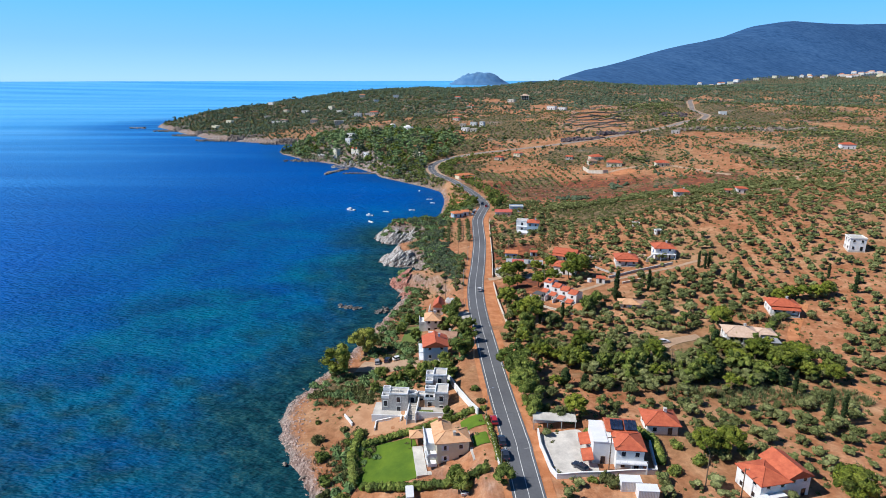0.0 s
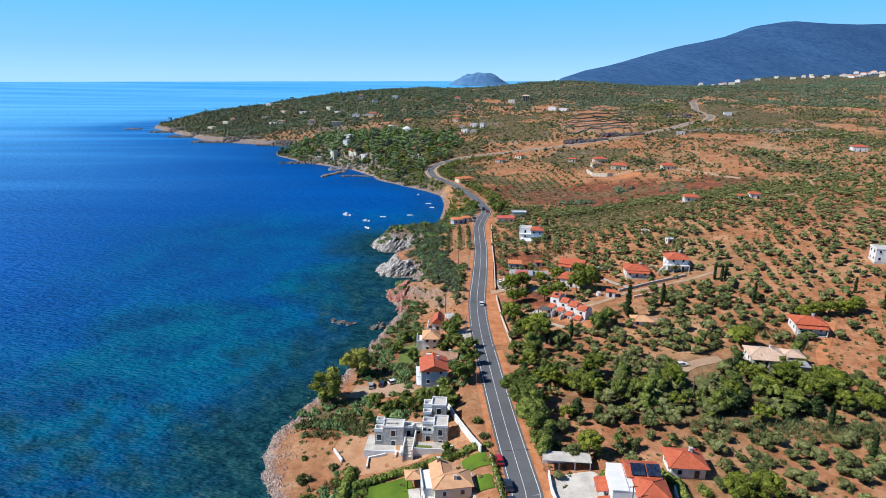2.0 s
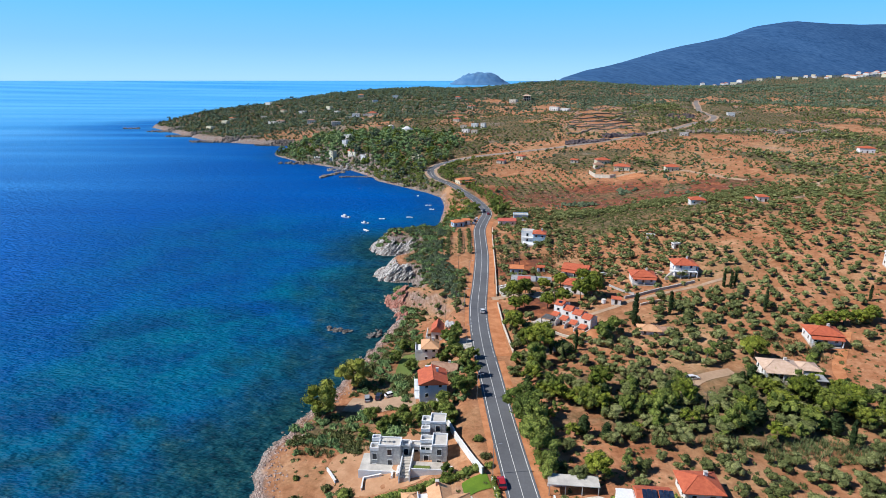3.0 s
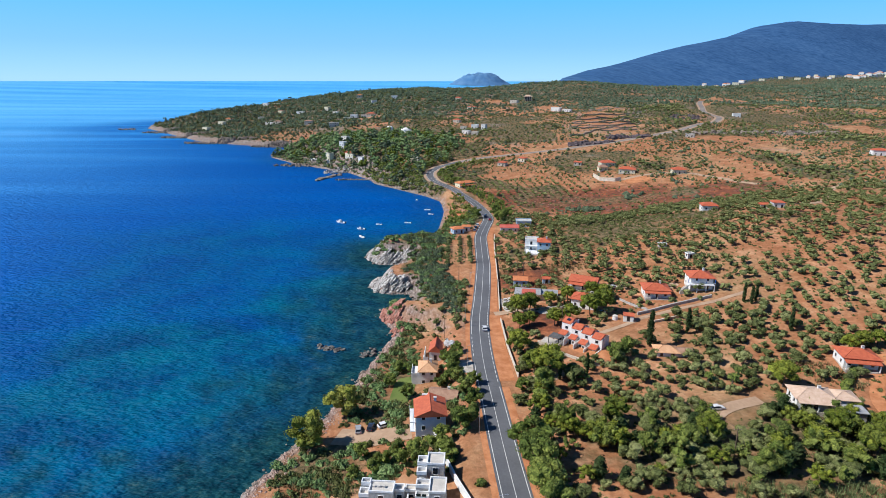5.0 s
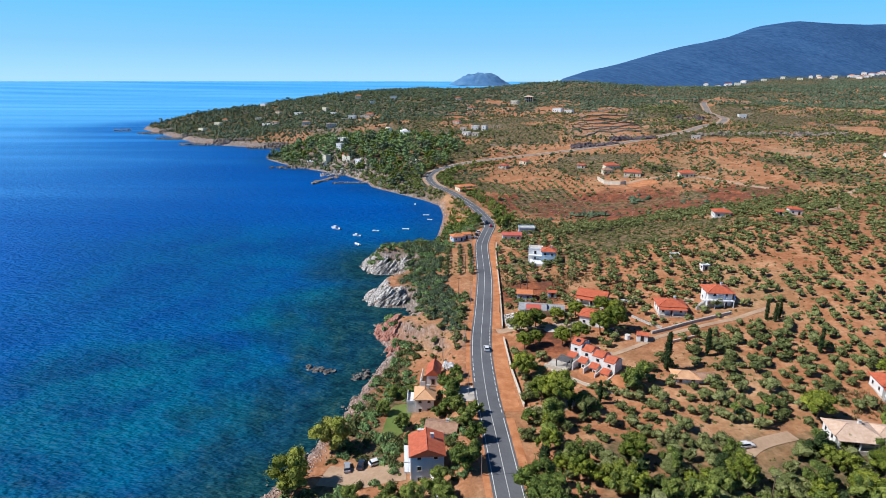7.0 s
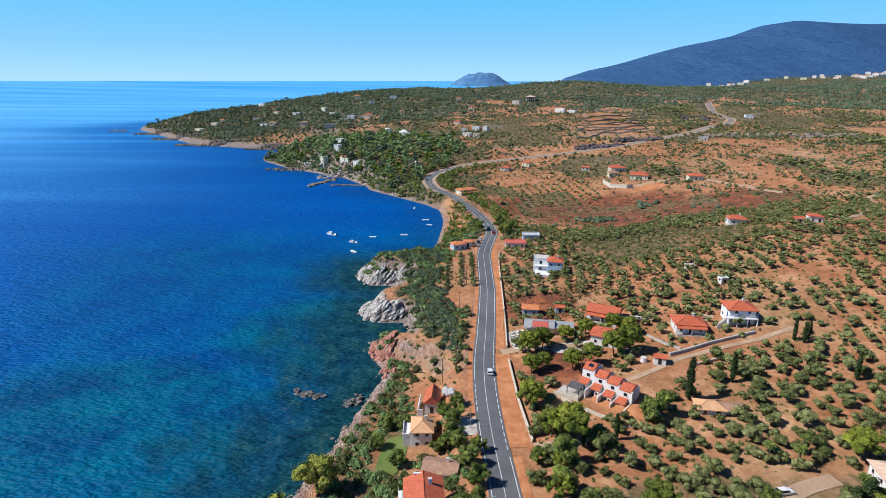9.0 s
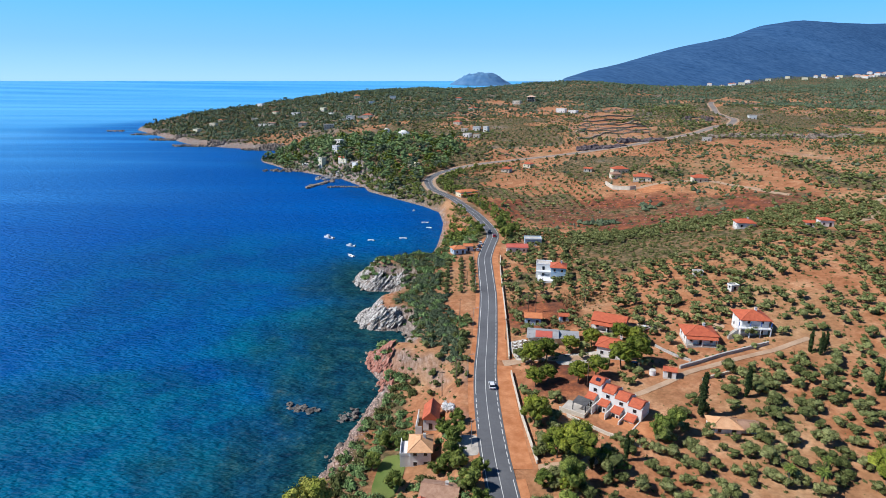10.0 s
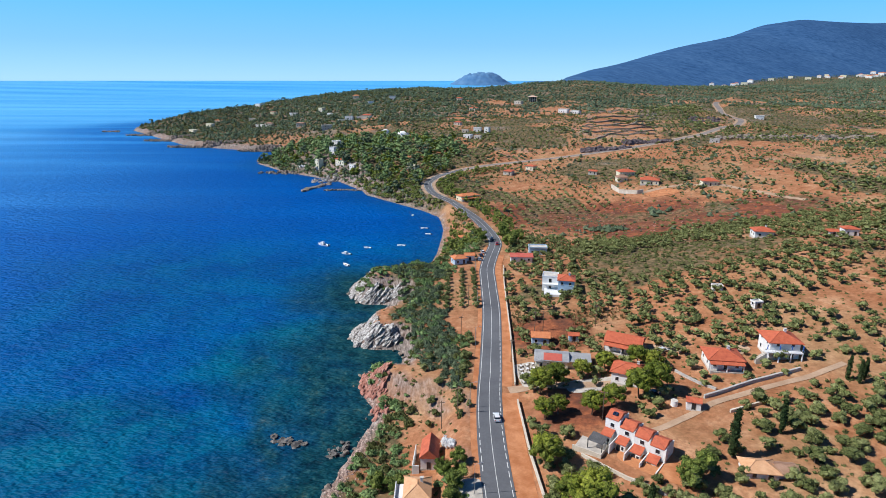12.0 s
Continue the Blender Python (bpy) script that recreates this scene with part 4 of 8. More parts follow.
pine_kinds = [tree_kind("umbrella_pine", pine_crown(RNG), M["pine"], trunk_mesh(RNG, 7.4, 0.24, 6, 2.6, 0.75), "", "", (0, 0, 0)) for _ in range(4)]
plant_all("umbrella_pine", pine_kinds, PINES, "umbrella pine with a broad green crown on a bare trunk", "tree", "umbrella pines", RNG)
broad_kinds = [tree_kind("broadleaf_tree", broad_crown(RNG), M["broadleaf"], trunk_mesh(RNG, 4.6, 0.22, 5, 1.8), "", "", (0, 0, 0)) for _ in range(5)]
plant_all("broadleaf_tree", broad_kinds, BROAD, "tall leafy green tree with an uneven crown", "tree", "leafy trees", RNG)
plant_all("shore_tree", [tree_kind("shore_tree", broad_crown(RNG), M["shore_leaf"], trunk_mesh(RNG, 4.6, 0.22, 5, 1.8), "", "", (0, 0, 0)) for _ in range(2)], [(-37, 185, 1.4), (-29.5, 200, 1.3)], "spreading yellow-green tree leaning over the shore", "tree", "shore trees", RNG)
cyp_kinds = [tree_kind("cypress_tree", cypress_crown(RNG), M["cypress"], trunk_mesh(RNG, 3.0, 0.16, 3, 0.3), "", "", (0, 0, 0)) for _ in range(3)]
plant_all("cypress_tree", cyp_kinds, CYPRESS, "slim dark green cypress tree", "tree", "cypresses", RNG)


def palm(x, y, s):
    ob = thing("palm_tree", x, y, height_at(x, y) - 0.1, RNG.uniform(0, 360), "palm tree with a ragged head of fronds", "tree", "palms")
    ob.scale = (s, s, s)
    bm = bmesh.new()
    for k in range(6):
        rod(bm, (0.04 * k, 0, k * 0.95 - 0.3), (0.04 * (k + 1), 0, (k + 1) * 0.95 - 0.3), 0.34 - 0.012 * k, 0.31 - 0.012 * k, 8)
    part("trunk", bm, M["bark"], ob)
    for k in range(30):
        a, drop = k * 2.399, 0.2 + 0.8 * (k / 30)
        bm = bmesh.new()
        old = None
        for j in range(7):
            f = j / 6
            rr, zz = 1.8 * f, 5.6 + 0.9 * (1 - drop) * math.sin(f * 2.2) + (0.55 - 1.9 * drop * f) * f
            w = 0.27 * math.sin(0.35 + 2.6 * f) + 0.03
            pts = [bm.verts.new((0.24 + rr * math.cos(a) - s2 * w * math.sin(a), rr * math.sin(a) + s2 * w * math.cos(a), zz - 0.12 * abs(s2))) for s2 in (-1, 0, 1)]
            if old:
                for b in (0, 1):
                    bm.faces.new((old[b], old[b + 1], pts[b + 1], pts[b]))
            old = pts
        part("frond", bm, M["broadleaf"], ob)
    return ob


for x, y, s in ((42, 141, 0.8), (84, 196, 0.9), (92, 186, 0.9), (78, 198, 0.8), (6, 222, 0.6), (88, 201, 0.75)):
    palm(x, y, s)


# what stays clear of trees: yards, houses, lanes
CLEAR = [(-8, 153, 17, 13), (-2, 125, 10, 10), (-14, 127, 9, 9), (40, 124, 14, 12), (56, 135, 7, 6), (71, 112, 9, 7), (42, 109, 5, 4), (-3, 190, 7, 8), (-4, 217, 6, 6), (-14, 215, 5, 10), (-2, 232, 5, 6), (50, 227, 11, 9), (40, 231, 7, 6),
         (38, 276, 15, 8), (36, 292, 6, 4), (62, 284, 10, 6), (58, 262, 9, 7), (87, 268, 8, 6), (105, 272, 9, 6), (67, 248, 6, 4), (76, 223, 7, 4), (50, 341, 10, 7), (129, 210, 9, 6), (107, 192, 10, 6), (186, 255, 6, 5),
         (40, 384, 8, 5), (50, 398, 8, 4), (10, 383, 7, 5), (156, 380, 6, 6), (187, 364, 6, 6), (40, 250, 15, 12), (-24, 189, 12, 6), (9, 168, 6, 12), (10, 318, 8, 12), (36, 106, 9, 6), (56, 122, 6, 10), (8, 111, 10, 5),
         (60, 236, 9, 5), (72, 240, 9, 5), (36, 165, 6, 6), (40, 305, 10, 8), (80, 188, 9, 5), (90, 191, 8, 4), (71, 181, 6, 5)]


def is_clear(x, y):
    hit = np.zeros(np.shape(x), bool)
    for cx, cy, rx, ry in CLEAR:
        hit |= np.hypot((x - cx) / rx, (y - cy) / ry) < 1
    d, _ = along(ROAD_COARSE, x, y)
    hit |= (d < 7.5) | ((d < 11) & (x > 15) & (y > 205) & (y < 265) & (x < 26))
    ln = np.array(LANE, float)
    d, _ = along(ln, x, y)
    return hit | (d < 3.6)


def grid_spots(x0, x1, y0, y1, pitch, turn, rng, jit=0.25):
    n = int(max(x1 - x0, y1 - y0) / pitch * 0.8) + 4
    i, j = np.meshgrid(np.arange(-n, n), np.arange(-n, n))
    i, j = i.ravel() * pitch + rng.uniform(-jit, jit, i.size) * pitch, j.ravel() * pitch + rng.uniform(-jit, jit, i.size) * pitch
    cx, cy = (x0 + x1) / 2, (y0 + y1) / 2
    x, y = cx + i * math.cos(turn) - j * math.sin(turn), cy + i * math.sin(turn) + j * math.cos(turn)
    k = (x > x0) & (x < x1) & (y > y0) & (y < y1)
    return x[k], y[k]


def in_view(x, y, margin=12):
    """Kept to the wedge of country that lies ahead of the flight."""
    return np.abs(x) < 0.79 * (y + margin) + 6


def rows_of(x0, x1, y0, y1, across, apart, turns, rng, jit=0.27):
    """Planted rows, each plot with its own direction out of turns."""
    xs, ys = [], []
    for k, turn in enumerate(turns):
        n = int(max(x1 - x0, y1 - y0) / across * 0.8) + 4
        i, j = np.meshgrid(np.arange(-n, n) * apart, np.arange(-n, n) * across)
        i, j = i.ravel() + rng.uniform(-jit, jit, i.size) * apart, j.ravel() + rng.uniform(-jit, jit, i.size) * across
        x, y = (x0 + x1) / 2 + i * math.cos(turn) - j * math.sin(turn), (y0 + y1) / 2 + i * math.sin(turn) + j * math.cos(turn)
        _, b, _ = parcels(x, y)
        keep = (x > x0) & (x < x1) & (y > y0) & (y < y1) & (np.floor(b * len(turns)) == k)
        xs.append(x[keep])
        ys.append(y[keep])
    return np.concatenate(xs), np.concatenate(ys)


def scatter(name, spots_xy, sizes, crowns, material, label, category, rng):
    """Many plants of one kind joined into one stuff object."""
    x, y = spots_xy
    z = land_height(x, y)
    vs, fs, n = [], [], 0
    pick = rng.randint(0, len(crowns), len(x))
    turn = rng.uniform(0, 6.28, len(x))
    for k, (cv, cf) in enumerate(crowns):
        idx = np.where(pick == k)[0]
        if not len(idx):
            continue
        c, s = np.cos(turn[idx])[:, None], np.sin(turn[idx])[:, None]
        sc = sizes[idx][:, None]
        px = (cv[None, :, 0] * c - cv[None, :, 1] * s) * sc + x[idx][:, None]
        py = (cv[None, :, 0] * s + cv[None, :, 1] * c) * sc + y[idx][:, None]
        pz = cv[None, :, 2] * sc * rng.uniform(0.85, 1.15, (len(idx), 1)) + z[idx][:, None] - 0.15
        vs.append(np.stack([px, py, pz], -1).reshape(-1, 3))
        fs.append((cf[None] + (np.arange(len(idx)) * len(cv))[:, None, None]).reshape(-1, 3) + n)
        n += len(idx) * len(cv)
    ob = new(name, mesh_from(name, np.concatenate(vs), np.concatenate(fs), material))
    return tagged(ob, label, category, kind="stuff")


BARE = [(128, 500, 62, 42), (190, 468, 45, 30), (70, 525, 40, 25), (140, 298, 16, 10), (215, 955, 60, 45), (36, 162, 6, 5), (95, 150, 10, 5), (125, 150, 14, 10), (60, 300, 10, 8), (75, 236, 8, 5), (130, 190, 14, 12)]
WOODS = [(75, 166, 46, 13), (40, 166, 14, 14), (100, 175, 20, 11), (40, 205, 6, 5), (29, 188, 5, 11)]

# country houses: x, y, width, depth, height, roof tiles, wall, roof form
HEADLAND_VILLAS = [(-424, 1128, 14, 8, 4.5, "roof_tan", "wall_cream", "flat"), (-415, 1183, 13, 8, 4.0, "roof_pale", "wall_cream", "flat"), (-420, 1239, 12, 8, 3.6, "roof_orange", "wall_cream", "hip"),
                   (-398, 1425, 16, 8, 4.0, "roof_tan", "wall_white", "flat"), (-370, 1410, 13, 7, 3.6, "roof_pale", "wall_cream", "flat"), (-335, 1308, 11, 8, 4.0, "roof_brown", "wall_cream", "hip"),
                   (-362, 1258, 12, 7, 3.6, "roof_tan", "wall_garden", "flat"), (-321, 1170, 16, 7, 3.4, "roof_tan", "wall_white", "flat"), (-303, 1162, 14, 8, 5.0, "roof_brown", "wall_garden", "hip"),
                   (-284, 1264, 15, 8, 4.4, "roof_tan", "wall_white", "flat"), (-222, 1052, 13, 8, 5.0, "roof_brown", "wall_garden", "hip"), (-228, 1258, 11, 8, 4.5, "roof_tan", "wall_cream", "flat"),
                   (-200, 1188, 11, 7, 4.0, "roof_tan", "wall_white", "flat"), (-168, 985, 15, 9, 6.0, "roof_tan", "wall_garden", "flat"), (-149, 1078, 12, 9, 7.0, "roof_tan", "wall_white", "flat"),
                   (-132, 1076, 9, 7, 4.0, "roof_tan", "wall_white", "flat"), (-119, 1066, 14, 8, 4.0, "roof_red", "wall_cream", "hip"), (-160, 1066, 10, 7, 3.6, "roof_tan", "wall_cream", "flat"),
                   (-95, 1281, 11, 8, 5.0, "roof_tan", "wall_white", "flat"), (-133, 1244, 10, 7, 4.0, "roof_tan", "wall_white", "flat"), (-175, 1349, 12, 8, 4.0, "roof_orange", "wall_cream", "hip")]
PLAIN_HOUSES = [(33, 1238, 12, 8, 4.0, "roof_red", "wall_garden", "hip"), (55, 1126, 14, 8, 3.6, "roof_red", "wall_garden", "hip"), (23, 930, 10, 7, 3.2, "roof_red", "wall_garden", "hip"),
                (31, 872, 8, 6, 3.5, "roof_tan", "wall_garden", "flat"), (32, 808, 9, 7, 3.6, "roof_tan", "wall_white", "flat"), (47, 877, 9, 7, 4.5, "roof_tan", "wall_white", "flat"), (59, 871, 6, 6, 6.5, "roof_tan", "wall_white", "flat"),
                (43, 803, 8, 6, 3.4, "roof_tan", "wall_garden", "flat"), (137, 1181, 14, 8, 4.0, "roof_tan", "wall_garden", "flat"), (189, 1037, 15, 8, 5.0, "roof_tan", "wall_white", "flat"), (206, 1030, 14, 8, 3.6, "roof_tan", "wall_white", "flat"),
                (412, 884, 10, 7, 5.0, "roof_grey", "wall_white", "flat"), (274, 700, 9, 5, 3.2, "roof_grey", "wall_stone", "flat"), (377, 552, 12, 8, 4.4, "roof_red", "wall_white", "hip"), (134, 621, 7, 5, 2.8, "roof_red", "wall_garden", "gable")]
FAR_YARDS = [(h[0], h[1] - 5, h[2] * 0.62, 9) for h in HEADLAND_VILLAS + PLAIN_HOUSES] + [(168, 1222, 12, 14)]

# olive groves in planted rows, plot by plot
ox, oy = rows_of(22, 430, 95, 440, 4.4, 5.7, (0.1, -0.15, 0.5, 0.25), RNG)
plot, _, edge = parcels(ox, oy)
thin = RNG.uniform(0, 1, len(ox))
keep = (~is_clear(ox, oy)) & (thin < 0.62 + 0.45 * plot + 0.12 * wave(ox, oy, 25, 42)) & (patches(ox, oy, BARE) < 0.5) & (patches(ox, oy, WOODS) < 0.5) & in_view(ox, oy)
keep &= (patches(ox, oy, [(110, 364, 52, 27)]) < 0.5) & (patches(ox, oy, FIELDS) < 0.5)
ox, oy = ox[keep], oy[keep]
order = np.argsort(((ox - 75) / 1.2) ** 2 + (oy - 185) ** 2)
near, rest = order[:285], order[285:]
halfway = oy[rest] < 275
mid, rest = rest[halfway], rest[~halfway]
SHORE_OLIVES = [(-5, 279, .7), (0, 270, .7), (-2, 263, .75), (8, 276, .7), (9, 265, .65), (-1, 257, .6), (-3, 253, .55), (5, 256, .6), (9, 254, .5), (6, 250, .5), (9, 284, .8), (11, 296, .8), (-3, 286, .7)]
for row, (xa, xb) in enumerate(((3, 4), (9.5, 10.5), (15, 16))):
    SHORE_OLIVES += [(xa + (xb - xa) * k / 9, 329 + 4.6 * k, 0.55 + 0.2 * float(RNG.uniform())) for k in range(10)]
olive_kinds = [tree_kind("olive_tree", olive_crown(RNG), M["olive"], trunk_mesh(RNG, 1.5, 0.2, 4, 0.9), "", "", (0, 0, 0)) for _ in range(6)]
plant_all("olive_tree", olive_kinds, [(float(ox[i]), float(oy[i]), float(0.6 + 0.55 * RNG.uniform()) * (0.92 if oy[i] < 225 else 1.0)) for i in near] + SHORE_OLIVES, "grey-green olive tree on red earth", "tree", "olive trees", RNG)
olive_mid = [olive_crown(RNG, 2.3, 1, 8, 400) for _ in range(6)]
scatter("olive_grove", (ox[mid], oy[mid]), RNG.uniform(0.58, 1.08, len(mid)), olive_mid, M["olive"], "grey-green olive trees in rows on the lower slopes", "olive grove", RNG)
olive_light = [olive_crown(RNG, 2.5, 0, 8, 170) for _ in range(8)]
scatter("olive_grove", (ox[rest], oy[rest]), 0.62 + 0.55 * RNG.uniform(0, 1, len(rest)), olive_light, M["olive"], "grey-green olive trees in rows on red earth", "olive grove", RNG)

# the young orchard in straight rows, and orchards farther up
tiny_olive = [olive_crown(RNG, 2.4, 0, 3, 10) for _ in range(6)]
rx, ry = grid_spots(40, 140, 505, 580, 6.8, 0.12, RNG, 0.08)
k = patches(rx, ry, [(85, 548, 48, 34)]) > 0.3
scatter("young_orchard", (rx[k], ry[k]), RNG.uniform(0.9, 1.2, k.sum()), tiny_olive, M["olive"], "young olive trees planted in straight rows", "orchard", RNG)
NO_TREES = [(85, 548, 50, 36)] + FAR_YARDS
fx, fy = rows_of(-60, 900, 440, 1010, 5.4, 7.8, (0.15, -0.3, 0.6, 1.1), RNG)
plot, _, edge = parcels(fx, fy)
thin = RNG.uniform(0, 1, len(fx))
grove, bare = patches(fx, fy, DARK_GROVES), patches(fx, fy, FIELDS + HEATH + [(128, 500, 66, 44), (190, 468, 45, 30)])
keep = (thin < np.clip(1.2 * plot + 0.12 + 0.25 * wave(fx, fy, 50, 43), 0.22, 0.95) + grove - 0.9 * bare) & (~is_clear(fx, fy)) & in_view(fx, fy) & (shore_distance(fx, fy) > 14) & (patches(fx, fy, NO_TREES) < 0.5)
scatter("hillside_trees", (fx[keep], fy[keep]), RNG.uniform(0.5, 1.2, keep.sum()) * (1 + 0.35 * grove[keep]), tiny_olive, M["olive"], "olive trees in rows on the plots of the far slopes", "trees", RNG)
hx, hy = rows_of(-620, 2000, 1000, 2460, 7.4, 10.0, (0.15, -0.3, 0.6, 1.1), RNG, 0.3)
plot, _, edge = parcels(hx, hy)
thin = RNG.uniform(0, 1, len(hx))
grove, bare = patches(hx, hy, DARK_GROVES), patches(hx, hy, FIELDS + HEATH)
keep = (thin < np.clip(1.3 * plot + 0.05 + 0.3 * smooth(1250, 1400, hy) - 0.1 * smooth(1600, 1900, hy), 0.08, 0.95) + grove - 0.9 * bare) & in_view(hx, hy) & (hy < 1835 + 620 * smooth(500, 1250, hx)) & (shore_distance(hx, hy) > 22) & (~is_clear(hx, hy)) & (patches(hx, hy, FAR_YARDS) < 0.5)
lump = [clump_arrays([(0, 0, 1.5, 2.9, 2.8, 2.3)], 0, RNG, 0.4, 2, 0.9) for _ in range(6)]
scatter("far_trees", (hx[keep], hy[keep]), RNG.uniform(0.5, 1.15, keep.sum()), lump, M["hazed_olive"], "far olive groves over the plain and the headland", "trees", RNG)

# dark maquis along plot edges and terrace banks, thickest on the headland
mx, my = grid_spots(-620, 900, 430, 1560, 5.1, 0.3, RNG, 0.5)
_, _, edge = parcels(mx, my)
bank = np.abs(ground_height(mx, my + 3) - ground_height(mx, my - 3)) / 6
dens = 0.7 * wave(mx, my, 95, 93) + 0.7 * wave(mx, my, 34, 94) + 0.4 * wave(mx, my, 14, 95) + 0.55 * (1 - smooth(2, 7, edge)) + 1.5 * smooth(0.16, 0.4, bank)
headland = smooth(860, 980, my) * (1 - smooth(-80, 200, mx))
heath = patches(mx, my, HEATH)
keep = (dens > 0.3 - 0.75 * headland - 0.6 * heath - 0.3 * patches(mx, my, DARK_GROVES) + 0.9 * patches(mx, my, FIELDS) + 0.35 * RNG.uniform(-1, 1, len(mx))) & (~is_clear(mx, my)) & in_view(mx, my) & (shore_distance(mx, my) > 6) & (patches(mx, my, [(85, 548, 50, 36), (120, 500, 70, 40)] + FAR_YARDS) < 0.5)
bush = [clump_arrays([(0, 0, 0.8, 2.1, 1.9, 1.5)], 0, RNG, 0.4, 2, 0.75) for _ in range(8)]
mx, my = mx[keep], my[keep]
size = RNG.uniform(0.3, 1.15, len(mx)) ** 1.5 * (1 + 0.55 * smooth(800, 1200, my) * headland[keep]) * (1 - 0.45 * heath[keep])
dark = RNG.uniform(0, 1, len(mx)) < 0.55 - 0.3 * heath[keep]
scatter("maquis", (mx[dark], my[dark]), size[dark], bush, M["maquis"], "dark evergreen scrub on banks and plot edges", "shrubs", RNG)
scatter("maquis", (mx[~dark], my[~dark]), size[~dark], bush, M["scrub"], "grey-green scrub on banks and plot edges", "shrubs", RNG)
# knee-high shrubs all over the uncultivated ground
nx, ny = grid_spots(-40, 620, 440, 1000, 4.4, 0.5, RNG, 0.5)
plot, _, _ = parcels(nx, ny)
k = (RNG.uniform(0, 1, len(nx)) < 0.75 - 0.5 * plot + 0.35 * wave(nx, ny, 40, 112) + 0.3 * patches(nx, ny, HEATH) - 0.35 * patches(nx, ny, FIELDS)) & in_view(nx, ny) & (~is_clear(nx, ny)) & (shore_distance(nx, ny) > 12) & (patches(nx, ny, NO_TREES) < 0.5)
pale = RNG.uniform(0, 1, len(nx)) < 0.5
for sel, mat_name, words in ((k & pale, "scrub", "knee-high grey-green shrubs on the far slopes"), (k & ~pale, "hazed_olive", "knee-high dark shrubs on the far slopes")):
    scatter("slope_shrubs", (nx[sel], ny[sel]), RNG.uniform(0.2, 0.62, sel.sum()), bush, M[mat_name], words, "shrubs", RNG)
# taller trees on the headland and along its ridge
tx, ty = grid_spots(-600, 420, 930, 1500, 15.0, 0.7, RNG, 0.5)
k = (shore_distance(tx, ty) > 14) & in_view(tx, ty) & (wave(tx, ty, 70, 101) + 0.6 * wave(tx, ty, 26, 102) > 0.25 + 0.5 * smooth(-80, 120, tx)) & (patches(tx, ty, FAR_YARDS + FIELDS) < 0.3)
tall = [broad_crown(RNG, 8.0, 3.0, 1, 6, 40) for _ in range(5)]
scatter("headland_trees", (tx[k], ty[k]), RNG.uniform(0.6, 1.35, k.sum()), tall, M["maquis"], "dark trees standing among the villas of the headland", "trees", RNG)
# broken stones on the dark red slope
kx, ky = grid_spots(60, 240, 435, 560, 3.4, 0.2, RNG, 0.5)
k = (patches(kx, ky, BARE[:3]) > 0.3) & (wave(kx, ky, 13, 96) > 0.0)
stones = [clump_arrays([(0, 0, 0.1, 0.9, 0.7, 0.5)], 1, RNG, 0.4) for _ in range(5)]
scatter("slope_stones", (kx[k], ky[k]), RNG.uniform(0.3, 1.3, k.sum()), stones, M["rock_red"], "broken red stones strewn over the bare slope", "stones", RNG)

bxs, bys = RNG.normal(106, 7, 46), RNG.normal(472, 2.6, 46)
bxs[30:], bys[30:] = RNG.normal(150, 5, 16), RNG.normal(505, 5, 16)
scatter("slope_bushes", (bxs, bys), RNG.uniform(0.7, 1.5, 46), bush, M["maquis"], "dark bushes in a hollow of the bare red slope", "shrubs", RNG)

# woods by the bay, thickets below the houses, trees among the groves
wx, wy = grid_spots(-240, 60, 590, 860, 8.6, 0.2, RNG, 0.45)
k = (patches(wx, wy, [(-105, 735, 75, 60), (-50, 680, 55, 55), (-165, 800, 60, 50), (-20, 740, 45, 50), (-30, 620, 30, 20), (-200, 850, 40, 60), (-140, 860, 60, 50), (-80, 660, 40, 40), (-90, 820, 60, 40), (-52, 632, 26, 40), (-95, 700, 40, 30)]) > 0.2) & (shore_distance(wx, wy) > 6 + 5 * wave(wx, wy, 40, 92)) & (~is_clear(wx, wy))
bay_crowns = [broad_crown(RNG, 8.8, 3.9, 0, 10, 130) for _ in range(6)]
wx, wy = wx[k], wy[k]
mixed = RNG.choice(3, len(wx), p=(0.6, 0.2, 0.2))
for kind, mat_name, words in ((0, "wood_leaf", "dense green broadleaf wood behind the bay"), (1, "pine", "dense yellow-green pine wood behind the bay"), (2, "maquis", "dark evergreen trees in the wood behind the bay")):
    sel = mixed == kind
    scatter("bay_woods", (wx[sel], wy[sel]), RNG.uniform(0.6, 1.45, sel.sum()), bay_crowns, M[mat_name], words, "wood", RNG)
tx, ty = grid_spots(20, 125, 140, 225, 4.2, 0.3, RNG, 0.4)
k = (patches(tx, ty, WOODS) > 0.4) & (~is_clear(tx, ty)) & (wave(tx, ty, 16, 91) > -0.3)
tx, ty = tx[k], ty[k]
mixed = RNG.choice(4, len(tx), p=(0.24, 0.34, 0.24, 0.18))
wood_kinds = ((0, "broadleaf", [broad_crown(RNG, 6.0, 2.7, 1, 10, 420) for _ in range(4)], (0.55, 1.2), "dense dark green thicket of broadleaf trees"),
              (1, "olive", [olive_crown(RNG, 2.9, 1, 10, 420) for _ in range(4)], (0.7, 1.3), "grey-green wild olives in a dense thicket"),
              (2, "pine", [pine_crown(RNG, 5.6, 2.7, 1, 16, 560) for _ in range(4)], (0.65, 1.25), "yellow-green pines with rounded tops in the thicket"),
              (3, "cypress", [cypress_crown(RNG, 5.5, 1.7, 1, 11, 420) for _ in range(4)], (0.6, 1.25), "dark conifers standing in the thicket"))
for kind, mat_name, crowns, (lo, hi), words in wood_kinds:
    sel = mixed == kind
    scatter("thicket", (tx[sel], ty[sel]), RNG.uniform(lo, hi, sel.sum()), crowns, M[mat_name], words, "thicket", RNG)


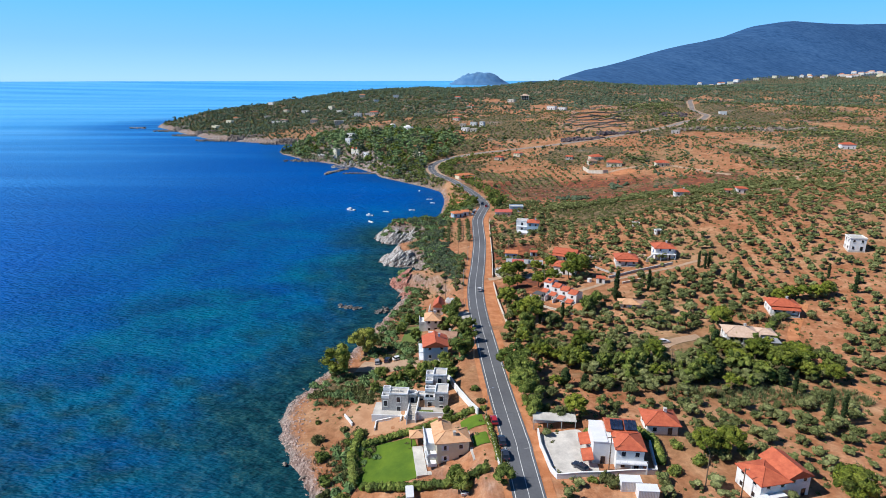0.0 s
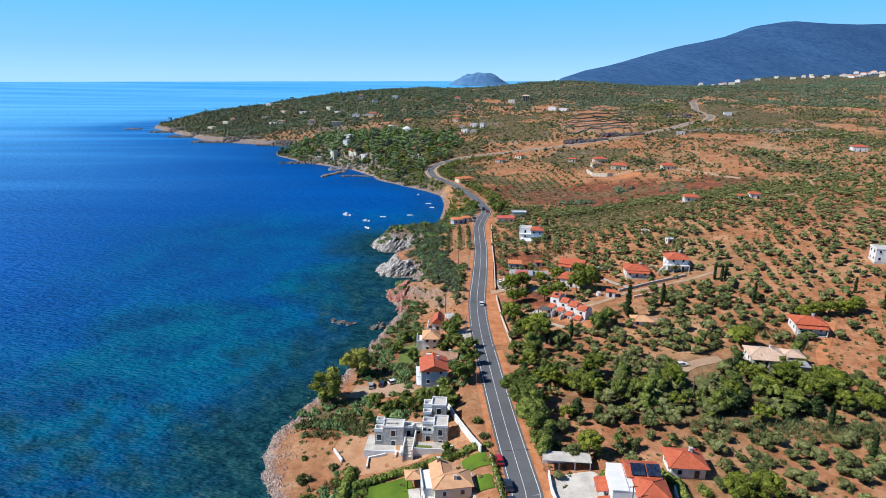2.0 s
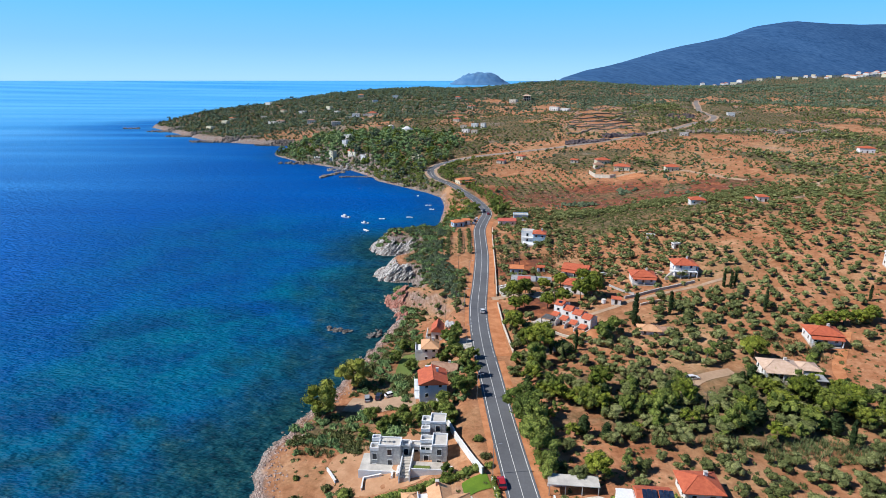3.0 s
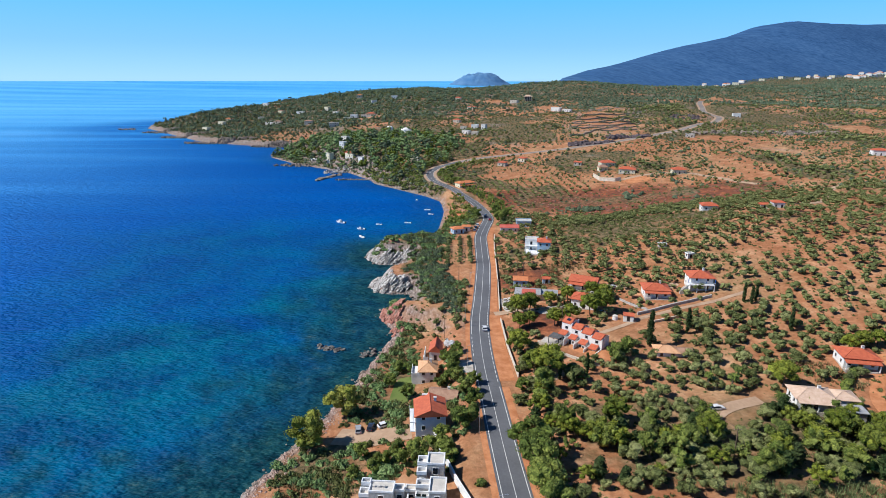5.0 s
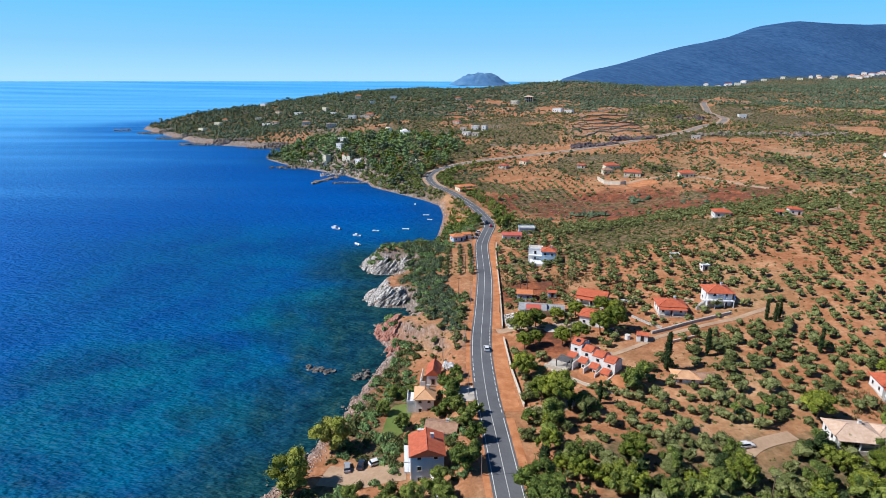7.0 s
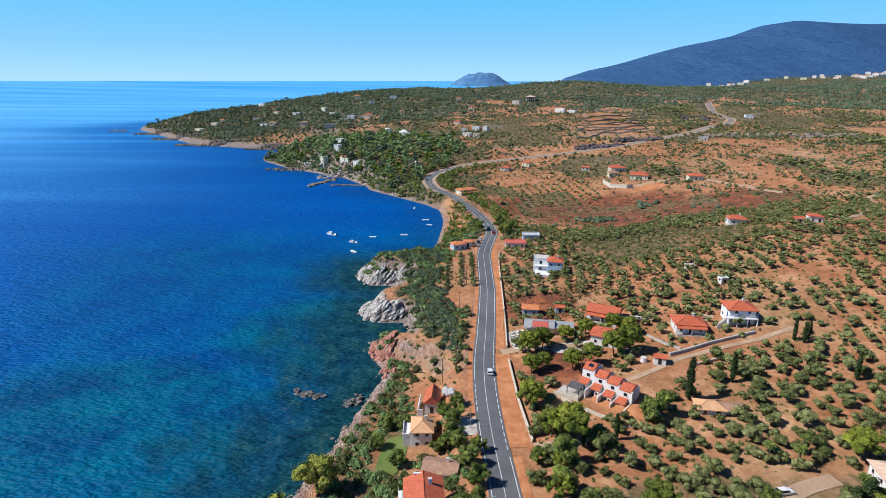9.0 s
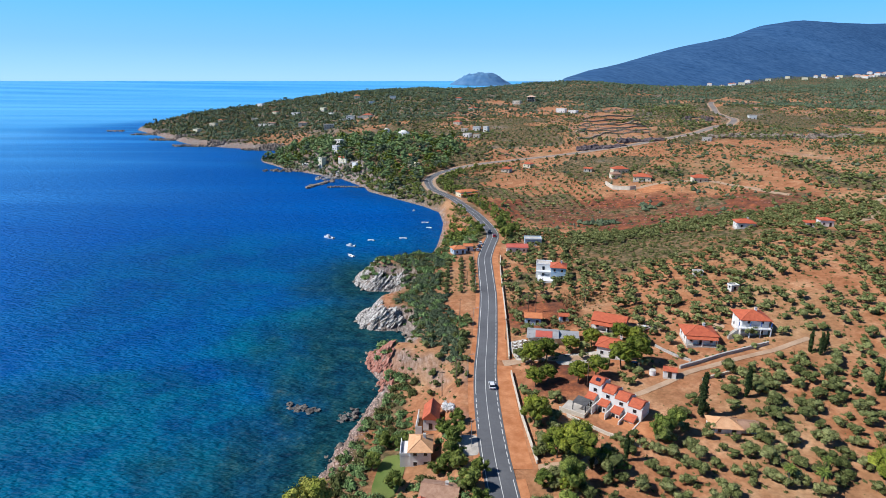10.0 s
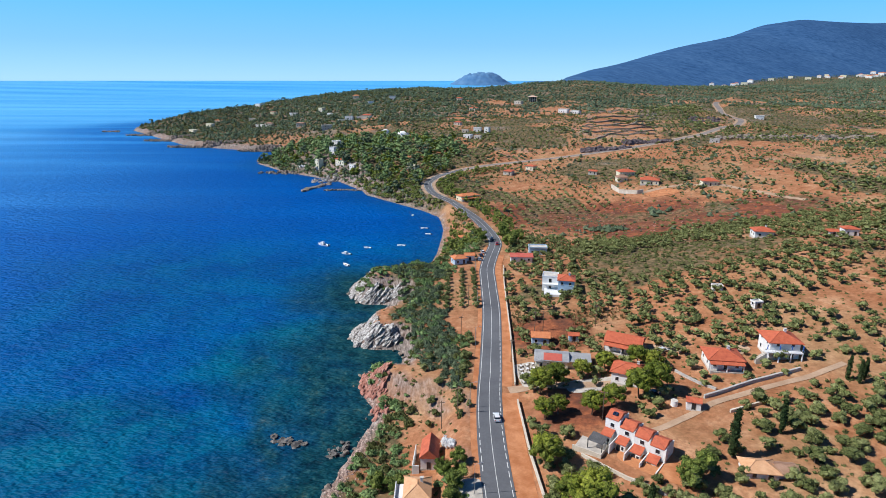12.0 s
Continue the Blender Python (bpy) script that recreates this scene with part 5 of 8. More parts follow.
def blade_tuft(rng, blades, h, spread, wide):
    """A tuft of upright narrow blades that lean outwards."""
    a, r = rng.uniform(0, 6.28, blades), rng.uniform(0, spread, blades)
    base = np.column_stack([r * np.cos(a), r * np.sin(a), np.zeros(blades)])
    tip = base + np.column_stack([np.cos(a) * 0.3 * h, np.sin(a) * 0.3 * h, h * rng.uniform(0.6, 1.1, blades)])
    side = np.column_stack([-np.sin(a), np.cos(a), np.zeros(blades)]) * wide
    return np.stack([base - side, base + side, tip], 1).reshape(-1, 3), np.arange(blades * 3).reshape(-1, 3)


def tufts(name, spots, pitch, gap, crowns, sizes, mat_name, words, category):
    """Tufts strewn over soft-edged ovals."""
    px, py = grid_spots(min(o[0] - 1.2 * o[2] for o in spots), max(o[0] + 1.2 * o[2] for o in spots), min(o[1] - 1.2 * o[3] for o in spots), max(o[1] + 1.2 * o[3] for o in spots), pitch, 0.3, RNG, 0.5)
    ok = (patches(px, py, spots) > 0.4) & (~is_clear(px, py)) & (shore_distance(px, py) > 3.5) & (wave(px, py, 13, 111) > gap)
    scatter(name, (px[ok], py[ok]), RNG.uniform(*sizes, ok.sum()), crowns, M[mat_name], words, category, RNG)


tufts("reeds", [(92, 151, 16, 5), (112, 150, 10, 5), (-24, 165, 14, 4), (70, 153, 10, 3)], 1.5, -0.6, [blade_tuft(RNG, 34, 1.8, 0.8, 0.07) for _ in range(4)], (0.7, 1.2), "reed", "pale green reeds in a dense stand", "reeds")
tufts("dry_shrubs", [(-30, 133, 6, 10), (-24, 240, 4, 9), (-17, 256, 4, 12), (-28, 212, 4, 9), (118, 205, 14, 10), (44, 300, 12, 14), (30, 318, 6, 14), (60, 312, 12, 8), (-36, 168, 5, 6)], 1.9, -0.5, [blade_tuft(RNG, 22, 1.3, 0.7, 0.10) for _ in range(4)], (0.6, 1.4), "dry_grass", "straw-coloured dry grass and brush", "dry grass")
shrubs = [shrub_crown(RNG, 1.6, 0, 6, 115) for _ in range(6)]
cx, cy = grid_spots(-60, 45, 100, 460, 2.5, 0.2, RNG, 0.45)
sdist = shore_distance(cx, cy)
green = patches(cx, cy, [(-15, 171, 24, 9), (-32, 176, 14, 14), (-19, 205, 12, 24), (-17, 235, 9, 26), (-14, 258, 6, 14), (-4, 300, 9, 14), (-8, 322, 9, 16), (-8, 348, 10, 22), (-10, 374, 18, 14), (5, 398, 14, 14), (-24, 134, 7, 14), (-16, 116, 10, 9),
                         (6, 200, 7, 16), (3, 216, 6, 12), (-34, 318, 7, 6), (-28, 370, 16, 9), (7, 298, 6, 16), (9, 272, 4, 22), (18, 410, 14, 20), (-20, 284, 6, 6), (8, 186, 6, 12), (-4, 206, 8, 5), (-8, 228, 5, 6), (14, 440, 12, 20), (36, 430, 8, 30)])
k = (green > 0.3) & (sdist > 3.0) & (~is_clear(cx, cy)) & (wave(cx, cy, 14, 47) > -0.75)
size = RNG.uniform(0.6, 1.5, len(cx)) * (1 + 0.5 * np.clip(wave(cx, cy, 22, 50), -0.6, 1))
for nm, mat_name, sel, words in (("coastal_scrub", "wood_leaf", RNG.uniform(0, 1, len(cx)) < 0.6, "dense green shrubs along the top of the shore"), ("coastal_scrub", "scrub", None, "olive-green shrubs along the top of the shore")):
    taken = sel if sel is not None else ~taken
    kk = k & taken
    scatter(nm, (cx[kk], cy[kk]), size[kk], shrubs, M[mat_name], words, "shrubs", RNG)
# darker evergreen brush on the shoulders behind the crags
dx, dy = grid_spots(-45, 25, 235, 400, 2.1, 0.2, RNG, 0.5)
k = (patches(dx, dy, [(-3, 318, 8, 14), (-1, 297, 8, 17), (5, 276, 4, 10), (-14, 324, 5, 5), (-8, 344, 8, 12), (-17, 352, 5, 8), (-8, 372, 14, 10)]) > 0.35) & (shore_distance(dx, dy) > 3.5) & (~is_clear(dx, dy)) & (wave(dx, dy, 9, 121) > -0.55)
scatter("evergreen_brush", (dx[k], dy[k]), RNG.uniform(0.7, 1.6, k.sum()), shrubs, M["maquis"], "dense dark evergreen brush on the shoulders of the crags", "shrubs", RNG)
ux, uy = grid_spots(-10, 330, 95, 470, 6.0, 0.5, RNG, 0.5)
dens = wave(ux, uy, 45, 48) + 0.5 * wave(ux, uy, 16, 49)
k = (dens > 0.1) & (~is_clear(ux, uy)) & in_view(ux, uy) & (shore_distance(ux, uy) > 10)
k |= (patches(ux, uy, [(100, 352, 34, 16), (135, 345, 30, 14), (75, 400, 45, 26), (150, 430, 60, 14)]) > 0.4) & in_view(ux, uy) & (RNG.uniform(0, 1, len(ux)) < 0.8)
scatter("low_scrub", (ux[k], uy[k]), RNG.uniform(0.3, 0.85, k.sum()), [shrub_crown(RNG, 1.5, 0, 4, 40) for _ in range(5)], M["scrub"], "low dry shrubs and weeds on the red earth", "shrubs", RNG)

vx, vy = grid_spots(55, 260, 325, 560, 3.2, 0.5, RNG, 0.5)
k = (patches(vx, vy, [(110, 364, 56, 30), (105, 350, 38, 17), (75, 405, 45, 24), (150, 430, 60, 12), (30, 400, 12, 30)]) > 0.3) & (~is_clear(vx, vy)) & (wave(vx, vy, 18, 71) > -0.5)
k |= (patches(vx, vy, [(128, 500, 62, 42), (190, 468, 45, 30)]) > 0.4) & (wave(vx, vy, 20, 72) > 0.5)
small_shrubs = [shrub_crown(RNG, 1.5, 0, 4, 40) for _ in range(5)]
scatter("hill_scrub", (vx[k], vy[k]), RNG.uniform(0.45, 1.25, k.sum()), small_shrubs, M["scrub"], "brown-green scrub over the low hill", "shrubs", RNG)
# shrubs down to the stones on the far side of the bay
ex, ey = grid_spots(-240, 10, 540, 880, 3.4, 0.4, RNG, 0.5)
sdist = shore_distance(ex, ey)
k = (sdist > 2.2 + 1.2 * wave(ex, ey, 25, 97) + 2 * (ey < 570)) & (sdist < 24) & (~is_clear(ex, ey)) & (wave(ex, ey, 17, 98) > -0.7) & (ey > 545 - 0.2 * ex)
dark = RNG.uniform(0, 1, len(ex)) < 0.5
for sel, mat_name, words in ((k & dark, "maquis", "dark evergreen shrubs down to the rocky shore"), (k & ~dark, "scrub", "grey-green shrubs down to the rocky shore")):
    scatter("shore_shrubs", (ex[sel], ey[sel]), RNG.uniform(0.5, 1.4, sel.sum()), bush, M[mat_name], words, "shrubs", RNG)
# gardens and trees between the road and the bay
bx, by = grid_spots(-80, 70, 415, 660, 4.2, 0.2, RNG, 0.45)
sdist = shore_distance(bx, by)
droad, _ = along(ROAD_COARSE, bx, by)
k = (sdist > 6 + 2.5 * wave(bx, by, 20, 74) - 4 * smooth(530, 560, by)) & (droad > 5.8) & (~is_clear(bx, by)) & (wave(bx, by, 24, 73) > -0.5) & ((droad < 22) | (sdist < 30) | (patches(bx, by, [(45, 425, 16, 26)]) > 0.3)) & (bx < 0.1 * (by - 330) + 32)
bay_trees = [broad_crown(RNG, 5.0, 2.5, 0, 9, 110) for _ in range(5)]
scatter("bay_gardens", (bx[k], by[k]), RNG.uniform(0.35, 1.15, k.sum()), bay_trees, M["broadleaf"], "green garden trees between the road and the beach", "trees", RNG)
for spots in ([(37, 412, 1.0), (36, 434, 1.1), (44, 430, 1.0), (24, 428, .8), (22, 440, .8), (40, 420, 1.0)],):
    extra = [copy_thing(broad_kinds[n % 5], Matrix.Identity(4)) for n in range(len(spots))]
    for ob, (x, y, sz) in zip(extra, spots):
        ob.matrix_basis = pose(x, y, height_at(x, y) - 0.1, 0, 0, RNG.uniform(0, 360)) @ Matrix.Diagonal((sz, sz, sz, 1))

# weeds and tufts on the bare earth
qx, qy = grid_spots(-45, 200, 100, 345, 2.9, 0.7, RNG, 0.5)
k = (wave(qx, qy, 21, 81) + 0.5 * wave(qx, qy, 8, 82) > -0.45) & (~is_clear(qx, qy)) & in_view(qx, qy) & (shore_distance(qx, qy) > 6)
tuft = [clump_arrays([(0, 0, 0.10, 0.42, 0.38, 0.25)], 0, RNG, 0.4, 8, 0.2) for _ in range(5)]
scatter("weeds", (qx[k], qy[k]), RNG.uniform(0.5, 2.1, k.sum()), tuft, M["scrub"], "dry weeds and grass tufts on the red earth", "weeds", RNG)

# ---------------------------------------------------------------- buildings
def walls(parent, x0, x1, y0, y1, z0, z1, material, label=""):
    return part("wall", cube(x0, x1, y0, y1, z0, z1), material, parent, label)


def tiled_roof(parent, x0, x1, y0, y1, z, rise, over, material, kind="hip", label="", ridge=""):
    """A pitched roof with thick eaves and raised ridge and hip tiles."""
    x0, x1, y0, y1 = x0 - over, x1 + over, y0 - over, y1 + over
    w, d = x1 - x0, y1 - y0
    cx, cy = (x0 + x1) / 2, (y0 + y1) / 2
    inset = min(w, d) / 2 * (1.0 if kind == "hip" else 0.0)
    lengthwise = ridge == "x" or (w >= d and ridge != "y")
    if lengthwise:
        ra, rb = (x0 + inset, cy), (x1 - inset, cy)
    else:
        ra, rb = (cx, y0 + inset), (cx, y1 - inset)
    if ra == rb:
        ra, rb = (cx - 0.02, cy - 0.02), (cx + 0.02, cy + 0.02)
    bm = bmesh.new()
    low = [bm.verts.new((*c, z - 0.16)) for c in ((x0, y0), (x1, y0), (x1, y1), (x0, y1))]
    eave = [bm.verts.new((*c, z)) for c in ((x0, y0), (x1, y0), (x1, y1), (x0, y1))]
    r0, r1 = bm.verts.new((*ra, z + rise)), bm.verts.new((*rb, z + rise))
    bm.faces.new(low[::-1])
    for k in range(4):
        bm.faces.new((low[k], low[(k + 1) % 4], eave[(k + 1) % 4], eave[k]))
    if lengthwise:
        fs = ((eave[0], eave[1], r1, r0), (eave[1], eave[2], r1), (eave[2], eave[3], r0, r1), (eave[3], eave[0], r0))
    else:
        fs = ((eave[0], eave[1], r0), (eave[1], eave[2], r1, r0), (eave[2], eave[3], r1), (eave[3], eave[0], r0, r1))
    for f in fs:
        bm.faces.new(f)
    roof = part("roof", bm, material, parent, label)
    lines = [((*ra, z + rise), (*rb, z + rise))]
    if kind == "hip":
        ends = (ra, rb, rb, ra) if lengthwise else (ra, ra, rb, rb)
        lines += [((*c, z), (*e, z + rise)) for c, e in zip(((x0, y0), (x1, y0), (x1, y1), (x0, y1)), ends)]
    for a, b in lines:
        if (Vector(a) - Vector(b)).length > 0.3:
            part("ridge_tiles", rod(bmesh.new(), a, b, 0.11, 0.11, 6), material, roof)
    return roof


def window(parent, face, u, v, z, w=1.1, h=1.3, kind="window"):
    """A framed window or door: face f, b, l, r; u along the wall, v the wall's plane."""
    def slab(a0, a1, z0, z1, out0, out1):
        s = -1 if face in "fl" else 1
        lo, hi = sorted((v + s * out0, v + s * out1))
        return (a0, a1, lo, hi, z0, z1) if face in "fb" else (lo, hi, a0, a1, z0, z1)
    bm = bmesh.new()
    t = 0.09
    for a0, a1, z0, z1 in ((u - w / 2, u + w / 2, z + h - t, z + h), (u - w / 2, u + w / 2, z, z + t), (u - w / 2, u - w / 2 + t, z + t, z + h - t), (u + w / 2 - t, u + w / 2, z + t, z + h - t)):
        box(bm, *slab(a0, a1, z0, z1, -0.02, 0.07))
    ob = part(kind, bm, M["paint_white"] if kind == "window" else M["wood"], parent)
    part("pane", cube(*slab(u - w / 2 + t, u + w / 2 - t, z + t, z + h - t, -0.02, 0.025)), M["glass"], ob)
    if kind == "window":
        part("sill", cube(*slab(u - w / 2 - 0.08, u + w / 2 + 0.08, z - 0.07, z - 0.005, -0.02, 0.14)), M["concrete"], ob)
    return ob


def windows_round(parent, x0, x1, y0, y1, z, storeys, gap=3.0, faces="flr"):
    for s in range(storeys):
        zz = z + 0.95 + 3.0 * s
        for f in faces:
            a0, a1, v = (x0, x1, y0 if f == "f" else y1) if f in "fb" else (y0, y1, x0 if f == "l" else x1)
            n = max(1, int((a1 - a0) / gap))
            for k in range(n):
                u = a0 + (k + 0.5) * (a1 - a0) / n
                if f == "f" and s == 0 and k == n // 2:
                    window(parent, f, u, v, z + 0.1, 1.1, 2.1, "door")
                else:
                    window(parent, f, u, v, zz)


def railing(parent, x0, x1, y, z, along_x=True, name="railing"):
    bm = bmesh.new()
    n = max(2, int(abs(x1 - x0) / 0.5))
    for k in range(n + 1):
        c = x0 + (x1 - x0) * k / n
        if along_x:
            box(bm, c - 0.02, c + 0.02, y - 0.02, y + 0.02, z, z + 0.95)
        else:
            box(bm, y - 0.02, y + 0.02, c - 0.02, c + 0.02, z, z + 0.95)
    box(bm, *((x0, x1, y - 0.03, y + 0.03) if along_x else (y - 0.03, y + 0.03, x0, x1)), z + 0.95, z + 1.02)
    return part(name, bm, M["paint_white"], parent)


def chimney(parent, x, y, z0, z1, material):
    ob = part("chimney", cube(x - 0.35, x + 0.35, y - 0.3, y + 0.3, z0, z1), material, parent)
    part("cap", cube(x - 0.45, x + 0.45, y - 0.4, y + 0.4, z1, z1 + 0.1), M["concrete"], ob)
    return ob


def porch(parent, x0, x1, y0, y1, h, roof_mat, material, n=4):
    """A lean-to veranda on posts along the front."""
    part("veranda_floor", cube(x0, x1, y0, y1, -2.0, 0.08), M["paving"], parent)
    bm = bmesh.new()
    v = [bm.verts.new(c) for c in ((x0 - .2, y0 - .3, h - .15), (x1 + .2, y0 - .3, h - .15), (x1 + .2, y1, h + .55), (x0 - .2, y1, h + .55), (x0 - .2, y0 - .3, h), (x1 + .2, y0 - .3, h), (x1 + .2, y1, h + .7), (x0 - .2, y1, h + .7))]
    for f in ((0, 3, 2, 1), (4, 5, 6, 7), (0, 1, 5, 4), (1, 2, 6, 5), (2, 3, 7, 6), (3, 0, 4, 7)):
        bm.faces.new([v[i] for i in f])
    part("veranda_roof", bm, roof_mat, parent)
    for k in range(n):
        x = x0 + 0.15 + (x1 - x0 - 0.3) * k / (n - 1)
        part("post", cube(x - 0.13, x + 0.13, y0, y0 + 0.26, 0, h - 0.12), material, parent)


def house(name, x, y, rz, w, d, h, label, roof="hip", roof_mat="roof_red", wall_mat="wall_white", rise=None, storeys=None, over=0.55, veranda=0.0, chim=True, z=None, gap=3.0, faces="flr", category="house", base=None):
    zz = height_at(x, y) if z is None else z
    ob = thing(name, x, y, zz, rz, label, category)
    storeys = storeys or max(1, int(h / 2.8))
    walls(ob, -w / 2, w / 2, -d / 2, d / 2, -2.5, h, M[wall_mat])
    part("plinth", cube(-w / 2 - 0.06, w / 2 + 0.06, -d / 2 - 0.06, d / 2 + 0.06, -2.5, 0.25), M["concrete"], ob)
    if roof == "flat":
        part("roof_slab", cube(-w / 2 - 0.2, w / 2 + 0.2, -d / 2 - 0.2, d / 2 + 0.2, h, h + 0.2), M["concrete"], ob)
        bm = bmesh.new()
        for b in ((-w / 2 - .2, w / 2 + .2, -d / 2 - .2, -d / 2), (-w / 2 - .2, w / 2 + .2, d / 2, d / 2 + .2), (-w / 2 - .2, -w / 2, -d / 2, d / 2), (w / 2, w / 2 + .2, -d / 2, d / 2)):
            box(bm, *b, h + 0.203, h + 0.65)
        part("parapet", bm, M[wall_mat], ob)
    else:
        rise = rise or min(w, d) * 0.2
        tiled_roof(ob, -w / 2, w / 2, -d / 2, d / 2, h + 0.17, rise, over, M[roof_mat], roof)
        if roof == "gable":
            bm = bmesh.new()
            if w >= d:
                tris = [[(sx * w / 2, -d / 2, h), (sx * w / 2, d / 2, h), (sx * w / 2, 0, h + rise)] for sx in (-1, 1)]
            else:
                tris = [[(-w / 2, sy * d / 2, h), (w / 2, sy * d / 2, h), (0, sy * d / 2, h + rise)] for sy in (-1, 1)]
            for t in tris:
                bm.faces.new([bm.verts.new(c) for c in t])
            part("gable", bm, M[wall_mat], ob)
        if chim:
            chimney(ob, w * 0.18, d * 0.12, h + 0.2, h + rise + 0.7, M[wall_mat])
    windows_round(ob, -w / 2, w / 2, -d / 2, d / 2, 0, storeys, gap, faces)
    if veranda:
        porch(ob, -w / 2, w / 2, -d / 2 - veranda, -d / 2, 2.6, M[roof_mat if roof != "flat" else "concrete"], M["paint_white"], max(3, int(w / 3)))
    return ob


def flat_block(parent, x0, x1, y0, y1, z0, z1, material, cap=0.45, win="f"):
    """A box with a recessed white roof behind a parapet."""
    walls(parent, x0, x1, y0, y1, z0, z1, material)
    bm = bmesh.new()
    for b in ((x0 - .06, x1 + .06, y0 - .06, y0 + .2), (x0 - .06, x1 + .06, y1 - .2, y1 + .06), (x0 - .06, x0 + .2, y0 + .2, y1 - .2), (x1 - .2, x1 + .06, y0 + .2, y1 - .2)):
        box(bm, *b, z1, z1 + cap)
    part("parapet", bm, M["paint_white"], parent)
    part("roof_slab", cube(x0 + 0.2, x1 - 0.2, y0 + 0.2, y1 - 0.2, z1, z1 + 0.06), M["concrete"], parent)
    for f in win:
        a0, a1, v = (x0, x1, y0 if f == "f" else y1) if f in "fb" else (y0, y1, x0 if f == "l" else x1)
        for k in range(max(1, int((a1 - a0) / 3.4))):
            n = max(1, int((a1 - a0) / 3.4))
            u = a0 + (k + 0.5) * (a1 - a0) / n
            top = z1 - 0.7
            while top > z0 + 2.0:
                window(parent, f, u, v, top - 1.9, 1.3, 1.9)
                top -= 3.1


# the modern stone villa
villa = thing("modern_villa", -8, 156, 4.6, -4, "new grey stone villa of stepped blocks with white flat roofs", "house")
flat_block(villa, -8.3, -2.8, -2.0, 1.7, -3, 6.2, M["wall_stone"], 0.45, "fl")
flat_block(villa, -10.6, -8.32, -1.6, 0.6, -3, 4.6, M["wall_stone"], 0.9, "fl")
flat_block(villa, -10.4, -8.32, 0.62, 2.2, -3, 5.9, M["wall_stone"], 0.9, "l")
flat_block(villa, -2.78, -0.6, 0.2, 2.2, -3, 5.0, M["wall_stone"], 0.6, "f")
flat_block(villa, -0.58, 2.2, 1.6, 3.6, -3, 4.0, M["wall_stone"], 0.5, "f")
flat_block(villa, 2.22, 5.3, -2.4, -0.6, -3, 5.2, M["wall_stone"], 0.9, "f")
flat_block(villa, 2.22, 5.3, -0.58, 1.5, -3, 6.8, M["wall_stone"], 0.9, "f")
flat_block(villa, 5.32, 9.0, -3.4, 1.7, -3, 7.8, M["wall_stone"], 0.5, "fr")
flat_block(villa, 2.0, 4.2, 3.2, 5.0, -3, 7.4, M["wall_stone"], 0.9, "f")
flat_block(villa, 2.0, 4.2, 5.02, 7.6, -3, 8.6, M["wall_stone"], 0.9, "f")
flat_block(villa, 4.22, 8.2, 4.4, 8.6, -3, 9.3, M["wall_stone"], 0.5, "fr")
part("terrace", cube(-13.0, -3.4, -4.8, -2.02, -3, 0.9), M["concrete"], villa, "pale paved terrace")
part("terrace", cube(-13.0, -10.62, -2.0, 2.4, -3, 0.9), M["concrete"], villa, "pale paved terrace")
part("terrace", cube(0.4, 9.2, -7.2, -3.42, -3, 3.3), M["paving"], villa)
part("planter", cube(0.8, 5.0, -7.0, -5.4, 3.3, 3.6), M["lawn_dry"], villa, "strip of dry grass in a planter")
for b in ((-13.1, -4.4, -5.05, -4.8, -3, 1.2), (0.1, 0.4, -8.6, 0.8, -3, 4.3), (0.4, 8.0, -7.45, -7.2, -3, 4.1), (8.0, 10.6, -6.4, -6.1, -3, 4.4), (-4.6, -4.2, -6.8, -4.8, -3, 1.3), (-3.4, -3.0, -6.2, -3.0, -3, 1.6), (-2.5, -2.2, -8.6, -0.4, -3, 3.6)):
    part("terrace_wall", cube(*b), M["paint_white"], villa)
for k in range(8):
    part("step", cube(-2.2, 0.1, -8.4 + k * 0.9, -7.5 + k * 0.9, -3, 2.1 + 0.17 * k), M["paving"], villa)
for x in (-7.4, -6.2, -5.0):
    part("vent", cube(x - 0.3, x + 0.3, -0.4, 0.2, 6.2, 6.75), M["concrete"], villa)
for x in (3.0, 4.2):
    part("balcony_rail", cube(x - 0.5, x + 0.5, -2.5, -2.42, 6.1, 6.7), M["glass"], villa)
wall_along("boundary_wall", [(-2, 181), (0, 172), (3, 160), (7, 148), (9, 143)], 2.0, 0.35, M["wall_white"], "tall pale boundary wall stepping down the plot")
wall_along("garden_wall", [(-30, 156), (-27, 151)], 0.9, 0.35, M["wall_white"], "short white wall across the bare plot")
wall_along("garden_wall", [(-20, 147), (-20, 151), (-15.5, 151)], 0.7, 0.3, M["wall_white"], "low white wall corner of a planned terrace")

wall_along("garden_wall", [(11.0, 141), (12.0, 130), (12.6, 121), (12.8, 117)], 0.9, 0.3, M["wall_white"], "white garden wall beside the road")

# the cream villa with the lawn
villa = thing("garden_villa", 1.2, 131.5, 6.2, 8, "two-storey cream villa with white terraces and tan tiled roofs", "house")
walls(villa, -3.9, 4.4, -2.8, 2.6, -4, 6.0, M["wall_cream"])
tiled_roof(villa, -3.9, 4.4, -2.8, 2.6, 6.17, 1.5, 0.5, M["roof_tan"])
walls(villa, -3.9, 0.6, 2.62, 5.6, -4, 6.1, M["wall_cream"])
tiled_roof(villa, -3.9, 0.6, 0.6, 5.6, 6.27, 1.3, 0.45, M["roof_tan"], "gable", "", "y")
bm = bmesh.new()
bm.faces.new([bm.verts.new(c) for c in ((-3.9, 5.6, 6.1), (0.6, 5.6, 6.1), (-1.65, 5.6, 7.3))])
part("gable", bm, M["wall_cream"], villa)
windows_round(villa, -3.9, 4.4, -2.8, 2.6, 0, 2, 2.8, "fr")
